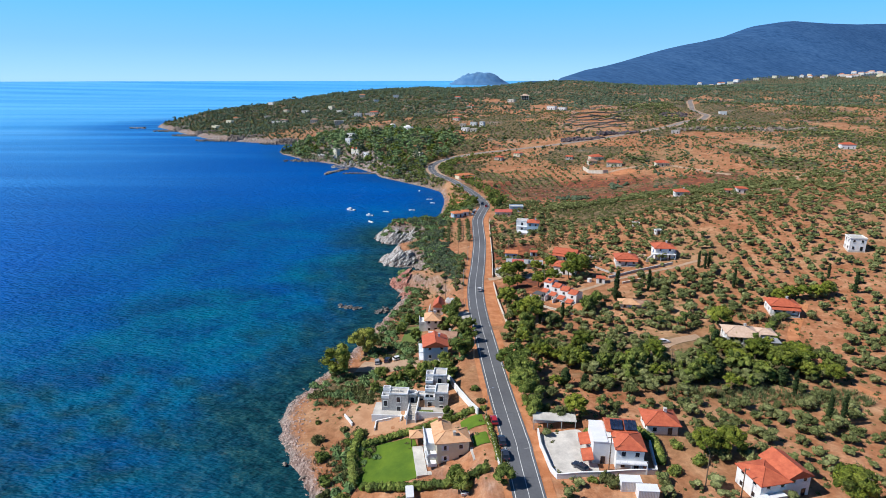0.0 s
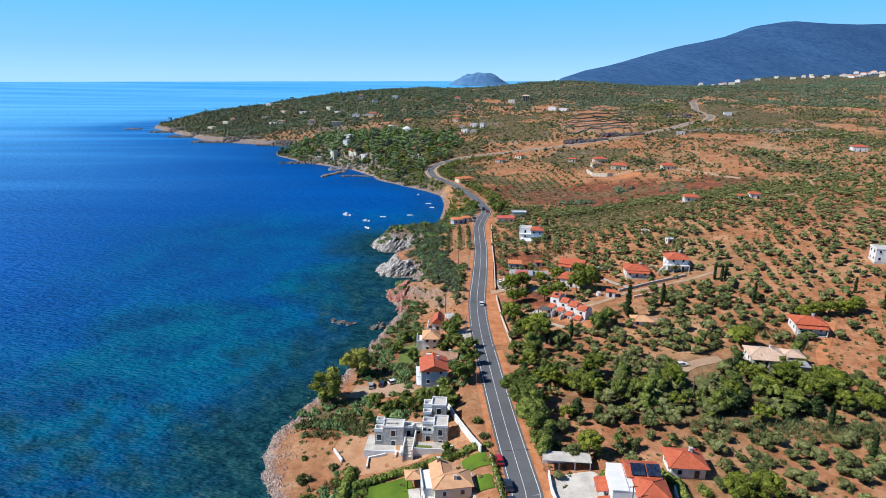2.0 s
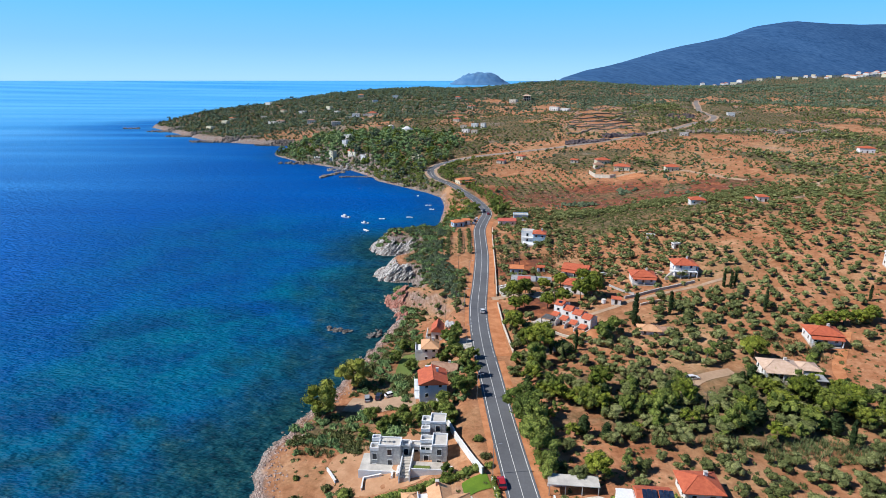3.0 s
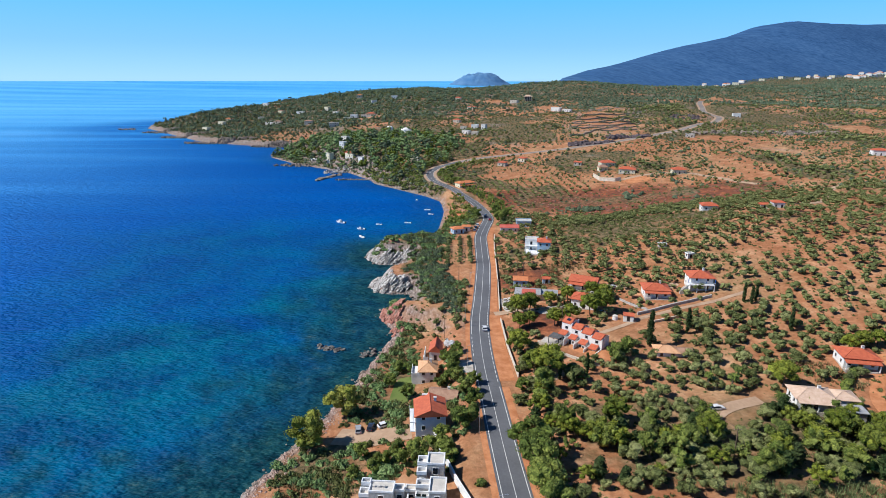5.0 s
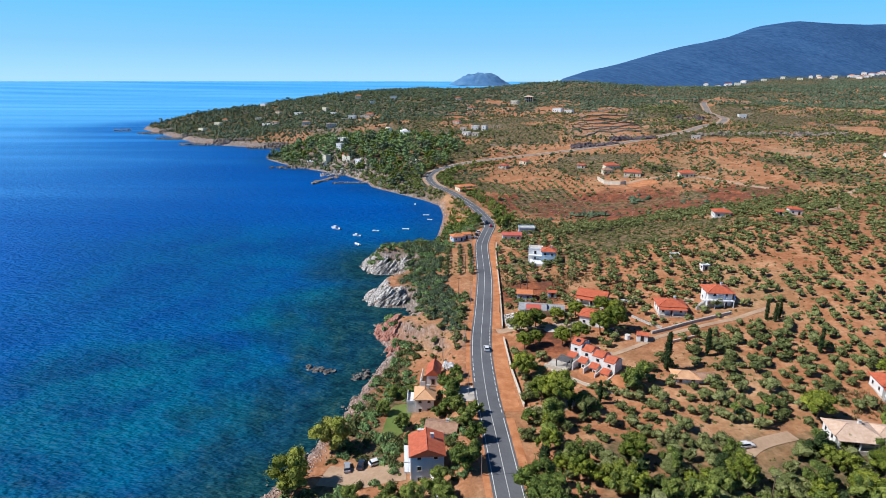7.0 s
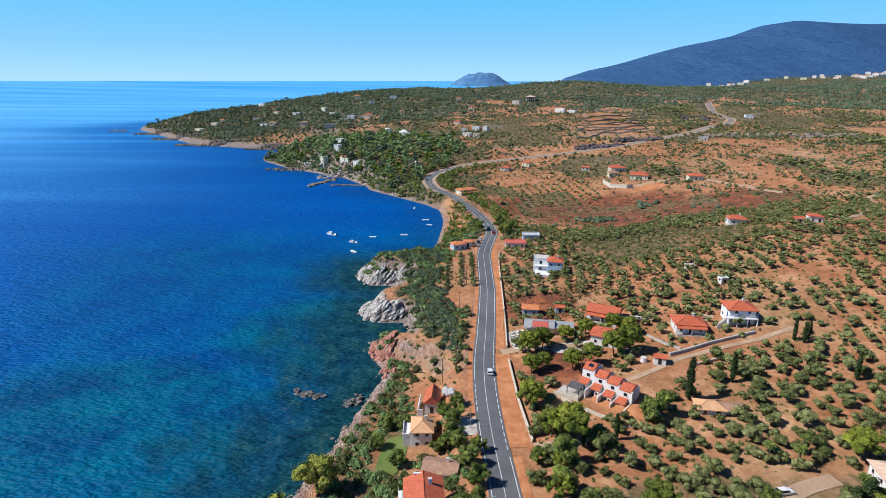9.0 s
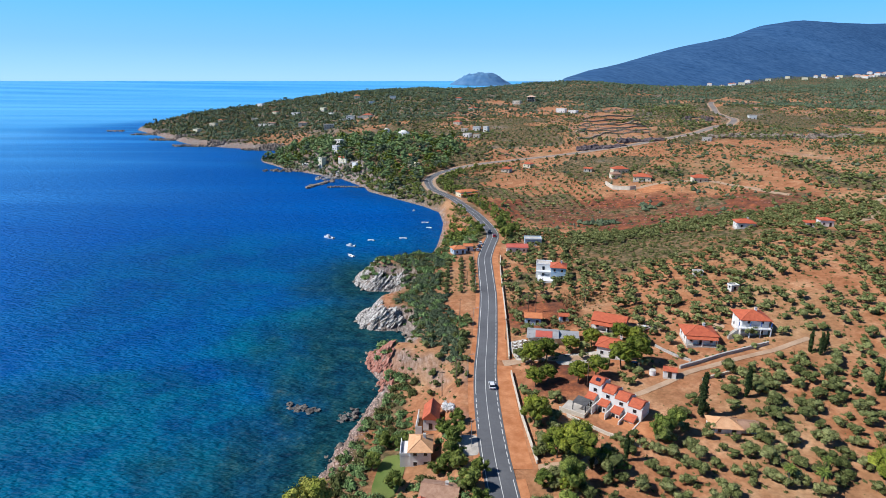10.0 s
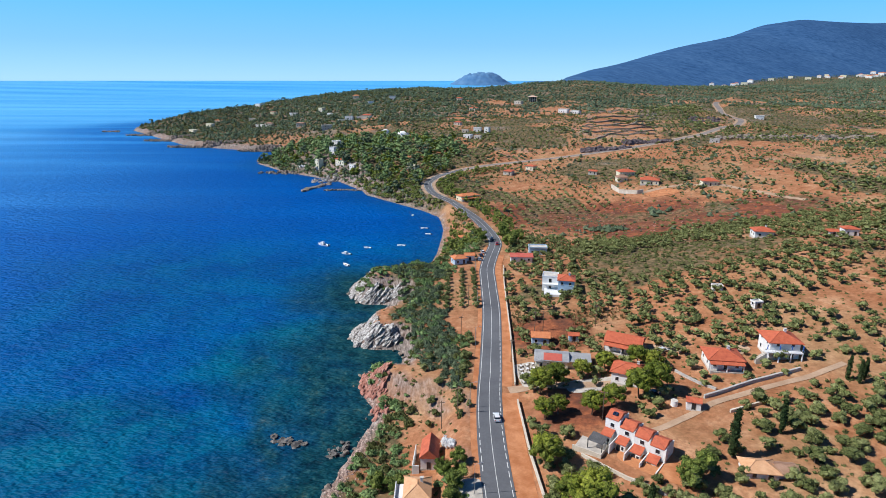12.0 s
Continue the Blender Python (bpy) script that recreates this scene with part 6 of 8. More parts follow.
for z in (0.9, 3.8):
    for u in (-2.35, -1.05):
        part("shutter", cube(u - 0.28, u + 0.28, -2.9, -2.82, z, z + 1.4), M["paint_white"], villa)
walls(villa, -6.3, -3.95, -1.4, 5.4, -4, 5.2, M["wall_white"])
part("roof_deck", cube(-6.2, -3.95, -1.3, 5.3, 5.2, 5.32), M["paint_white"], villa, "white flat roof deck")
part("parapet", cube(-6.45, -6.3, -1.5, 5.5, 4.9, 5.9), M["paint_white"], villa)
windows_round(villa, -6.3, -3.95, -1.4, 5.4, 0, 2, 3.2, "l")
for z in (0.2, 3.0):
    part("balcony", cube(-6.2, -3.95, -3.9, -1.42, z, z + 0.2), M["paint_white"], villa)
    part("balcony_wall", cube(-6.3, -6.15, -3.9, -1.42, z + 0.2, z + 1.0), M["paint_white"], villa)
    part("balcony_wall", cube(-6.15, -4.0, -4.05, -3.9, z + 0.2, z + 1.0), M["paint_white"], villa)
part("terrace", cube(-9.2, -6.5, -5.6, 6.6, -4, -0.7), M["concrete"], villa, "pale paved terrace")
part("terrace", cube(-6.45, -3.95, -5.6, -4.2, -4, -0.7), M["concrete"], villa, "pale paved terrace")
part("terrace", cube(4.6, 10.2, -7.6, -2.6, -4, 4.0), M["concrete"], villa, "pale paved terrace")
part("path", cube(5.4, 10.6, 3.4, 4.8, -4, 3.9), M["concrete"], villa)
for z in (0.4, 3.1):
    part("balcony", cube(4.42, 5.9, -1.4, 2.2, z, z + 0.2), M["paint_white"], villa)
    railing(villa, -1.4, 2.2, 5.85, z + 0.2, False, "balcony_rail")
chimney(villa, 0.9, -1.2, 6.6, 8.0, M["wall_cream"])
chimney(villa, -2.0, 5.2, 6.4, 8.4, M["roof_brown"])
pergola = thing("garden_pavilion", -7.6, 139.5, height_at(-7.6, 139.5), 6, "small garden pavilion with a tan tiled roof on posts", "pavilion")
for sx in (-1.6, 1.6):
    for sy in (-1.4, 1.4):
        part("post", cube(sx - .12, sx + .12, sy - .12, sy + .12, -1.5, 2.5), M["wood"], pergola)
tiled_roof(pergola, -1.7, 1.7, -1.5, 1.5, 2.65, 0.9, 0.5, M["roof_tan"])


def sheet_patch(name, cx, cy, rx, ry, power, turn, material, label, category, lift=0.15, n=26):
    """A lawn or yard laid on the ground: a rounded rectangle following it."""
    u, v = np.meshgrid(np.linspace(-1, 1, n), np.linspace(-1, 1, n))
    k = np.maximum(np.abs(u), np.abs(v)) / (np.abs(u) ** power + np.abs(v) ** power + 1e-9) ** (1 / power)
    u, v = u * k * rx, v * k * ry
    x, y = cx + u * math.cos(turn) - v * math.sin(turn), cy + u * math.sin(turn) + v * math.cos(turn)
    i = np.arange(n - 1)[:, None] * n + np.arange(n - 1)[None]
    q = np.stack([i, i + 1, i + n + 1, i + n], -1).reshape(-1, 4)
    ob = new(name, mesh_from(name, np.column_stack([x.ravel(), y.ravel(), land_height(x, y).ravel() + lift]), q, material, True))
    return tagged(ob, label, category, kind="structure")


sheet_patch("cutting", 168, 546, 12, 8, 3, 0.2, M["verge"], "raw orange earth bank below the hamlet", "earth bank", 0.25)
sheet_patch("lawn", -15.0, 132.5, 8.0, 8.4, 9, 0.15, M["lawn"], "bright green mown lawn in front of the villa", "lawn")
sheet_patch("lawn", 7.4, 140.2, 3.0, 2.8, 10, 0.15, M["lawn"], "small green lawn beside the villa", "lawn")
sheet_patch("lawn", 9.0, 131.8, 2.0, 2.6, 10, 0.12, M["lawn"], "shaded strip of lawn beside the villa", "lawn")
sheet_patch("lawn", -12.5, 214, 3.6, 9.0, 3, -0.1, M["lawn_dry"], "shaded lawn between shrubs behind the house", "lawn")
sheet_patch("yard", 30, 125, 5.6, 8.8, 8, 0.05, M["concrete"], "pale concrete yard with faint tyre marks", "yard")
sheet_patch("yard", 28.5, 272, 3.6, 8.0, 6, 0.1, M["paving"], "paved restaurant patio with tables", "yard")
sheet_patch("yard", 7, 217, 3.2, 4.5, 6, 0.0, M["paving"], "paved forecourt beside the road", "yard")
sheet_patch("yard", -15, 156, 15, 10.5, 3, 0.1, M["plot"], "bare levelled dirt plot around the new villa", "yard", 0.06)
sheet_patch("yard", 52, 224, 9, 5, 4, -0.75, M["verge"], "orange dirt yard in front of the terrace houses", "yard", 0.08)
sheet_patch("yard", 47, 262, 9, 4, 4, 0.1, M["paving"], "paved court between the pines", "yard", 0.1)
sheet_patch("yard", 92, 273, 7, 2.6, 3, 0.4, M["track"], "pale court between the two villas", "yard", 0.1)

# houses on the shore side
blue = house("blue_house", -3.2, 186.7, 4, 8.0, 8.6, 8.0, "three-storey pale blue house with an orange gable roof", "gable", "roof_red", "wall_blue", 1.9, 3, 0.5, 0, True, 4.6, 2.8, "flr")
for s in (2.9, 5.8):
    part("balcony", cube(-5.6, -4.25, -3.2, 3.6, s - 0.2, s), M["paint_white"], blue)
    railing(blue, -3.2, 3.6, -5.55, s, False, "balcony_rail")
tank = thing("water_tank", -4.6, 190.9, height_at(-3.2, 189), 0, "white solar water heater on the roof", "water heater")
tank.location.z = 13.95
part("tank", rod(bmesh.new(), (-1.0, 0, 0.3), (1.0, 0, 0.3), 0.3, 0.3, 10), M["paint_white"], tank)
part("collector", cube(-0.9, 0.9, -1.2, -0.4, -0.6, -0.5), M["solar"], tank)
part("stand", cube(-0.8, 0.8, -0.1, 0.1, -0.7, 0.05), M["steel"], tank)
house("annex_house", 0.6, 200.3, -12, 8.0, 5.5, 3.4, "low annex with weathered brown tiled roof", "gable", "roof_brown", "wall_white", 1.4, 1, 0.5, 0, True, 5.6)
tan = house("tan_house", -4.6, 220.6, 0, 5.4, 7.0, 5.2, "two-storey house with a tan hipped roof", "hip", "roof_tan", "wall_white", 1.7, 2, 0.6, 0, True, 2.2, 2.7)
part("roof_terrace", cube(-5.3, -2.72, -3.2, 3.4, -2, 3.8), M["wall_white"], tan, "white walled roof terrace")
part("terrace_parapet", cube(-5.35, -5.15, -3.2, 3.4, 3.8, 4.6), M["paint_white"], tan)
part("terrace_parapet", cube(-5.15, -2.72, -3.25, -3.05, 3.8, 4.6), M["paint_white"], tan)
small = house("small_house", -2.0, 236.5, -4, 4.2, 7.4, 3.4, "narrow white house with a steep orange gable roof", "gable", "roof_red", "wall_white", 2.3, 1, 0.35, 0, False, 3.4)
part("terrace_wall", cube(-4.2, -4.0, -4.8, 4.0, -2, 1.9), M["wall_white"], small)
part("terrace_wall", cube(-4.0, -2.4, -4.85, -4.65, -2, 1.9), M["wall_white"], small)
part("court", cube(2.4, 6.2, -3.2, 2.0, -2, 0.9), M["paving"], small)
part("court_wall", cube(2.4, 6.4, -3.4, -3.2, -2, 1.7), M["wall_white"], small)

# the white house with the solar roof and its yard
sol = thing("solar_house", 40, 122.5, 12.0, -6, "white two-storey house with red roofs and solar panels", "house")
walls(sol, -5.0, 3.0, -2.5, 6.5, -2, 5.9, M["wall_white"])
walls(sol, 0.0, 6.2, -4.6, 2.0, -2, 5.7, M["wall_white"])
tiled_roof(sol, 0.0, 6.2, -4.6, 2.0, 5.87, 1.7, 0.5, M["roof_red"])
tiled_roof(sol, -1.2, 5.6, 2.0, 7.4, 6.3, 1.3, 0.3, M["roof_red"], "gable")
part("flat_roof", cube(-5.1, -1.7, -2.6, 6.6, 5.9, 6.1), M["paint_white"], sol)
walls(sol, -1.3, 6.2, 2.02, 7.2, -2, 6.1, M["wall_white"])
windows_round(sol, 0.0, 6.2, -4.6, 2.0, 0, 2, 2.6, "f")
windows_round(sol, -5.0, -0.3, -2.5, 6.5, 0, 1, 2.6, "fl")
part("balcony", cube(-0.4, 6.8, -6.2, -4.65, 2.8, 3.0), M["paint_white"], sol)
railing(sol, -0.4, 6.8, -6.15, 3.0, True, "balcony_rail")
for x in (-0.3, 3.2, 6.7):
    part("post", cube(x - .12, x + .12, -6.2, -5.95, -1.5, 2.8), M["paint_white"], sol)
part("blue_panel", cube(6.25, 6.35, -4.2, 1.2, 3.0, 5.2), M["blue_paint"], sol)
for x0 in (-0.4, 2.9):
    for k in range(3):
        bm = bmesh.new()
        a, b = x0 + k * 0.98, x0 + k * 0.98 + 0.92
        v = [bm.verts.new(c) for c in ((a, 1.9, 6.75), (b, 1.9, 6.75), (b, 4.5, 7.85), (a, 4.5, 7.85), (a, 1.9, 6.82), (b, 1.9, 6.82), (b, 4.5, 7.92), (a, 4.5, 7.92))]
        for f in ((0, 3, 2, 1), (4, 5, 6, 7), (0, 1, 5, 4), (1, 2, 6, 5), (2, 3, 7, 6), (3, 0, 4, 7)):
            bm.faces.new([v[i] for i in f])
        part("solar_panel", bm, M["solar"], sol)
for y0, y1, z in ((-4.8, 0.0, 2.6), (1.0, 6.0, 3.0)):
    bm = bmesh.new()
    v = [bm.verts.new(c) for c in ((-7.6, y0, z - .5), (-5.05, y0, z), (-5.05, y1, z), (-7.6, y1, z - .5), (-7.6, y0, z - .35), (-5.05, y0, z + .15), (-5.05, y1, z + .15), (-7.6, y1, z - .35))]
    for f in ((0, 3, 2, 1), (4, 5, 6, 7), (0, 1, 5, 4), (1, 2, 6, 5), (2, 3, 7, 6), (3, 0, 4, 7)):
        bm.faces.new([v[i] for i in f])
    part("lean_to_roof", bm, M["roof_red"], sol)
    for y in (y0 + 0.2, y1 - 0.2):
        part("post", cube(-7.4, -7.2, y - .1, y + .1, -1.5, z - 0.5), M["paint_white"], sol)
wall_along("yard_wall", [(24, 134), (23.6, 128), (24.5, 118), (25.5, 115.5), (36, 115.5), (48.5, 116), (50.5, 127)], 1.3, 0.3, M["wall_white"], "white plastered wall round the concrete yard")
port = thing("carport", 28.6, 136.6, height_at(28.6, 136.6), -6, "open carport with a pale sheet roof on posts", "carport")
part("roof", cube(-5.6, 5.6, -1.9, 1.9, 2.7, 2.85), M["concrete"], port)
part("back_wall", cube(-5.4, 5.4, 1.6, 1.8, -1, 2.7), M["wall_white"], port)
for x in (-5.3, -1.8, 1.8, 5.3):
    part("post", cube(x - .1, x + .1, -1.8, -1.6, -1, 2.7), M["steel"], port)
house("red_roof_house", 55.4, 134.4, -5, 7.6, 6.6, 2.9, "single-storey white house with a red hipped roof", "hip", "roof_red", "wall_white", 1.7, 1, 0.7, 0, True)
twin = house("twin_roof_house", 69.5, 110.5, 12, 7.0, 7.5, 5.0, "white house with two orange tiled roofs", "hip", "roof_red", "wall_white", 1.5, 2, 0.45, 0, False, 11.8)
walls(twin, 3.52, 9.4, -3.2, 5.0, -2, 5.2, M["wall_white"])
tiled_roof(twin, 3.52, 9.4, -3.2, 5.0, 5.37, 1.7, 0.45, M["roof_red"], "gable")
windows_round(twin, 3.52, 9.4, -3.2, 5.0, 0, 2, 2.6, "f")
part("balcony", cube(-4.8, 2.0, -5.3, -3.78, 2.7, 2.9), M["paint_white"], twin)
for n, (x, y) in enumerate(((40.8, 111.2), (43.6, 108.2))):
    con = thing("site_cabin", x, y, height_at(x, y), -4, "white flat-roofed site cabin with ribbed sides", "cabin", "site cabins")
    part("body", cube(-2.2, 2.2, -1.2, 1.2, -0.3, 2.4), M["paint_white"], con)
    part("roof", cube(-2.28, 2.28, -1.28, 1.28, 2.4, 2.52), M["paint_white"], con)
    for k in range(14):
        part("rib", cube(-2.1 + k * 0.32, -2.02 + k * 0.32, -1.24, -1.2, 0.1, 2.3), M["concrete"], con)

# the stepped terrace houses
for k in range(4):
    x, y = 45.4 + 2.8 * k, 235.4 - 2.9 * k
    zz = 11.5 - 0.5 * k
    row = thing("terrace_house", x, y, zz, -40, "white stepped terrace house with orange gable roofs", "house", "terrace houses")
    top = 5.5 if k != 0 else 6.1
    walls(row, -1.9, 1.9, -2.6, 2.6, -2.5, top, M["wall_white"])
    tiled_roof(row, -1.75, 1.4, -2.6, 2.6, top + 0.15, 1.1, 0.16, M["roof_red"], "gable", "", "x")
    part("party_wall", cube(1.58, 1.96, -2.7, 2.7, -2.5, top + 0.12), M["wall_white"], row)
    bm = bmesh.new()
    for sx in (-1.9, 1.9):
        bm.faces.new([bm.verts.new(c) for c in ((sx, -2.6, top), (sx, 2.6, top), (sx, 0, top + 1.1))])
    part("gable", bm, M["wall_white"], row)
    walls(row, -1.7, 0.7, -4.9, -2.62, -2.5, 2.5, M["wall_white"])
    bm = bmesh.new()
    v = [bm.verts.new(c) for c in ((-1.9, -5.2, 2.5), (0.9, -5.2, 2.5), (0.9, -2.6, 3.3), (-1.9, -2.6, 3.3), (-1.9, -5.2, 2.64), (0.9, -5.2, 2.64), (0.9, -2.6, 3.44), (-1.9, -2.6, 3.44))]
    for f in ((0, 3, 2, 1), (4, 5, 6, 7), (0, 1, 5, 4), (1, 2, 6, 5), (2, 3, 7, 6), (3, 0, 4, 7)):
        bm.faces.new([v[i] for i in f])
    part("porch_roof", bm, M["roof_red"], row)
    part("side_wall", cube(1.6, 1.85, -7.8, -2.62, -2.5, 2.3), M["wall_white"], row)
    part("steps", cube(-1.8, 1.6, -7.6, -5.25, -2.5, 0.3), M["paving"], row)
    window(row, "f", -1.0, -4.9, 0.2, 1.0, 2.0, "door")
    window(row, "f", 0.1, -4.9, 0.9, 0.8, 1.1)
    window(row, "f", 0, -2.6, 3.9, 1.2, 1.2)
    window(row, "l", 0.5, -1.9, 3.6, 1.0, 1.2)
    if k == 3:
        window(row, "r", -1.0, 1.9, 3.4, 1.1, 1.3)
        window(row, "r", 1.6, 1.9, 0.7, 1.1, 1.3)
    if k == 0:
        part("skylight", cube(-0.6, 0.6, -1.6, -0.5, top + 0.5, top + 1.12), M["solar"], row)
pg = thing("slatted_pergola", 38.5, 231.5, height_at(38.5, 231.5), -35, "dark slatted pergola over a paved terrace", "pergola")
part("terrace", cube(-3.6, 3.4, -3.4, 2.6, -2.0, 0.4), M["paving"], pg)
part("terrace_wall", cube(-3.8, 3.6, -3.65, -3.4, -2.0, 1.2), M["wall_garden"], pg)
part("terrace_wall", cube(3.4, 3.6, -3.4, 2.6, -2.0, 1.2), M["wall_garden"], pg)
for sx in (-0.6, 3.0):
    for sy in (-1.6, 2.2):
        part("post", cube(sx - .1, sx + .1, sy - .1, sy + .1, 0.4, 2.7), M["metal_dark"], pg)
for k in range(13):
    part("slat", cube(-0.8, 3.2, -1.8 + k * 0.34, -1.62 + k * 0.34, 2.7, 2.82), M["slate"], pg)

# the restaurant, its patio, and the houses among the pines
rest = house("restaurant", 36.5, 277, -10, 10.0, 7.0, 3.2, "low restaurant with red sheet and grey roofs", "gable", "roof_grey", "wall_cream", 1.0, 1, 0.4, 0, False)
walls(rest, 5.02, 12.0, -2.4, 3.6, -2, 3.0, M["wall_cream"])
bm = bmesh.new()
v = [bm.verts.new((x, y, 3.37 + 1.0 * (y + 3.9) / 3.9 + dz)) for dz in (0.03, 0.09) for x, y in ((-2.6, -3.7), (3.2, -3.7), (3.2, -0.3), (-2.6, -0.3))]
for f in ((0, 3, 2, 1), (4, 5, 6, 7), (0, 1, 5, 4), (1, 2, 6, 5), (2, 3, 7, 6), (3, 0, 4, 7)):
    bm.faces.new([v[i] for i in f])
part("red_panel", bm, M["roof_sheet"], rest, "faded red sheet panel")
bm = cube(4.9, 12.4, -3.0, 4.0, 3.0, 3.2)
part("grey_roof", bm, M["roof_grey"], rest, "grey sheet roof")
part("skirt_roof", cube(-5.6, -3.0, -4.4, 4.4, 3.05, 3.2), M["roof_grey"], rest)


def cafe_set(x, y, rz):
    ob = thing("cafe_table", x, y, height_at(x, y) + 0.2, rz, "round cafe table with a pale top", "table", "cafe tables")
    part("top", rod(bmesh.new(), (0, 0, 0.70), (0, 0, 0.75), 0.45, 0.45, 12), M["paint_white"], ob)
    part("leg", rod(bmesh.new(), (0, 0, 0), (0, 0, 0.70), 0.05, 0.05, 6), M["metal_dark"], ob)
    part("foot", rod(bmesh.new(), (0, 0, 0), (0, 0, 0.03), 0.25, 0.25, 8), M["metal_dark"], ob)
    return ob


def cafe_chair():
    ob = thing("cafe_chair", 0, 0, 0, 0, "brown wooden cafe chair", "chair", "cafe chairs")
    part("seat", cube(-0.22, 0.22, -0.22, 0.22, 0.43, 0.47), M["wood"], ob)
    part("backrest", cube(-0.22, 0.22, 0.2, 0.24, 0.5, 0.9), M["wood"], ob)
    for sx in (-0.2, 0.2):
        for sy in (-0.2, 0.2):
            part("leg", cube(sx - .02, sx + .02, sy - .02, sy + .02, 0, 0.43), M["wood"], ob)
    return ob


chair, first = None, True
for i in range(3):
    for j in range(5):
        x, y = 26.6 + i * 2.0 + RNG.uniform(-.2, .2), 266 + j * 2.8 + RNG.uniform(-.3, .3)
        cafe_set(x, y, 0)
        for k in range(3):
            a = k * 2.1 + RNG.uniform(0, 1)
            m = pose(x + 0.75 * math.sin(a), y + 0.75 * math.cos(a), height_at(x, y) + 0.2, 0, 0, -math.degrees(a))
            if first:
                chair, first = cafe_chair(), False
                chair.matrix_basis = m
            else:
                copy_thing(chair, m)
house("blue_hut", 35.5, 293.5, -8, 6.0, 4.5, 2.9, "pale blue hut with an orange gable roof", "gable", "roof_orange", "wall_blue", 1.2, 1, 0.4, 0, False)
house("garden_shed", 47, 293, -5, 3.4, 2.8, 2.2, "small shed with an orange roof", "gable", "roof_red", "wall_blue", 0.7, 1, 0.3, 0, False)
house("long_house", 61.8, 283.5, -28, 11.0, 7.5, 3.4, "long white house with an orange gable roof", "gable", "roof_red", "wall_white", 1.7, 1, 0.6, 1.8, False)
house("pine_house", 57.5, 263, -25, 10.0, 7.5, 3.6, "white house with an orange roof among pines", "hip", "roof_red", "wall_white", 1.7, 1, 0.6, 0, True)
house("veranda_villa", 86.5, 267.5, -8, 9.5, 8.0, 3.2, "white single-storey villa with a red hipped roof and veranda", "hip", "roof_red", "wall_white", 1.7, 1, 0.7, 1.6, True)
up = house("balcony_villa", 105, 270.5, -6, 8.6, 8.2, 5.2, "white two-storey villa with blue trim and a red hipped roof", "hip", "roof_red", "wall_white", 1.9, 2, 0.8, 0, True)
part("balcony", cube(-6.0, 4.6, -6.0, -4.12, 2.6, 2.8), M["paint_white"], up)
railing(up, -6.0, 4.6, -5.95, 2.8, True, "balcony_rail")
for x in (-5.8, -2.2, 1.2, 4.4):
    part("post", cube(x - .14, x + .14, -5.98, -5.7, -1.5, 2.6), M["paint_white"], up)
    part("post", cube(x - .1, x + .1, -5.95, -5.75, 3.83, 5.15), M["blue_paint"], up)
for k in range(6):
    part("step", cube(-8.6 + k * 0.45, -8.15 + k * 0.45, -6.0, -4.6, -1.5, 0.4 + k * 0.4), M["paving"], up)
house("tool_shed", 69.5, 246.3, -20, 3.6, 2.8, 2.3, "small white shed with a red roof", "gable", "roof_red", "wall_white", 0.7, 1, 0.25, 0, False)
cist = thing("water_cistern", 65.0, 248.0, height_at(65, 248), 0, "round white water cistern beside the lane", "cistern")
part("drum", rod(bmesh.new(), (0, 0, -0.5), (0, 0, 1.5), 0.95, 0.95, 20), M["paint_white"], cist)
part("lid", rod(bmesh.new(), (0, 0, 1.5), (0, 0, 1.63), 1.0, 0.9, 20), M["concrete"], cist)
old = house("old_house", 73.5, 219.5, -8, 7.0, 5.0, 2.3, "low old house with a tan patched tile roof", "hip", "roof_tan", "wall_white", 1.4, 1, 0.5, 0, False, height_at(73.5, 219.5) - 0.7)
walls(old, 3.52, 8.0, -1.6, 2.4, -2, 2.0, M["wall_white"])
tiled_roof(old, 3.52, 8.0, -1.6, 2.4, 2.17, 1.0, 0.4, M["roof_brown"], "gable")
wh = house("white_house", 53.5, 339, -12, 6.5, 7.0, 5.8, "white two-storey house with an orange hipped roof", "hip", "roof_red", "wall_blue", 1.4, 2, 0.5, 0, True)
flat_block(wh, -10.0, -3.3, 1.0, 7.0, -2, 5.6, M["wall_white"], 0.4, "fl")
part("terrace", cube(-9.0, -1.0, -6.5, 0.95, -2.5, 0.4), M["paint_white"], wh)
part("balcony", cube(-9.8, -3.4, -1.0, 0.95, 2.7, 2.9), M["paint_white"], wh)
house("orange_roof_house", 128, 208.5, -12, 9.5, 7.5, 3.4, "white house with a bright orange hipped roof", "hip", "roof_red", "wall_white", 1.6, 1, 0.7, 1.8, True)
bung = house("bungalow", 102.5, 188.5, -10, 10.0, 7.0, 2.9, "rambling white bungalow with bleached tan tiled roofs", "hip", "roof_pale", "wall_white", 1.4, 1, 0.6, 1.6, True, height_at(102.5, 185) + 0.9)
walls(bung, 5.02, 11.0, -2.0, 3.4, -2.5, 2.7, M["wall_white"])
tiled_roof(bung, 5.02, 11.0, -2.0, 3.4, 2.87, 1.1, 0.5, M["roof_pale"])
walls(bung, 6.0, 10.6, -7.6, -4.0, -2.5, 2.3, M["wall_stone"])
part("flat_roof", cube(5.6, 11.0, -8.0, -3.6, 2.3, 2.5), M["roof_grey"], bung)
house("hillside_house", 186, 256, -14, 6.5, 6.0, 5.6, "white cubic two-storey house on the slope", "flat", "roof_red", "wall_white", None, 2, 0.4, 0, False)
house("long_red_house", 40.5, 384.5, -3, 10.5, 5.5, 3.0, "low house with a long red roof beside the road", "gable", "roof_sheet", "wall_white", 1.2, 1, 0.5, 0, False)
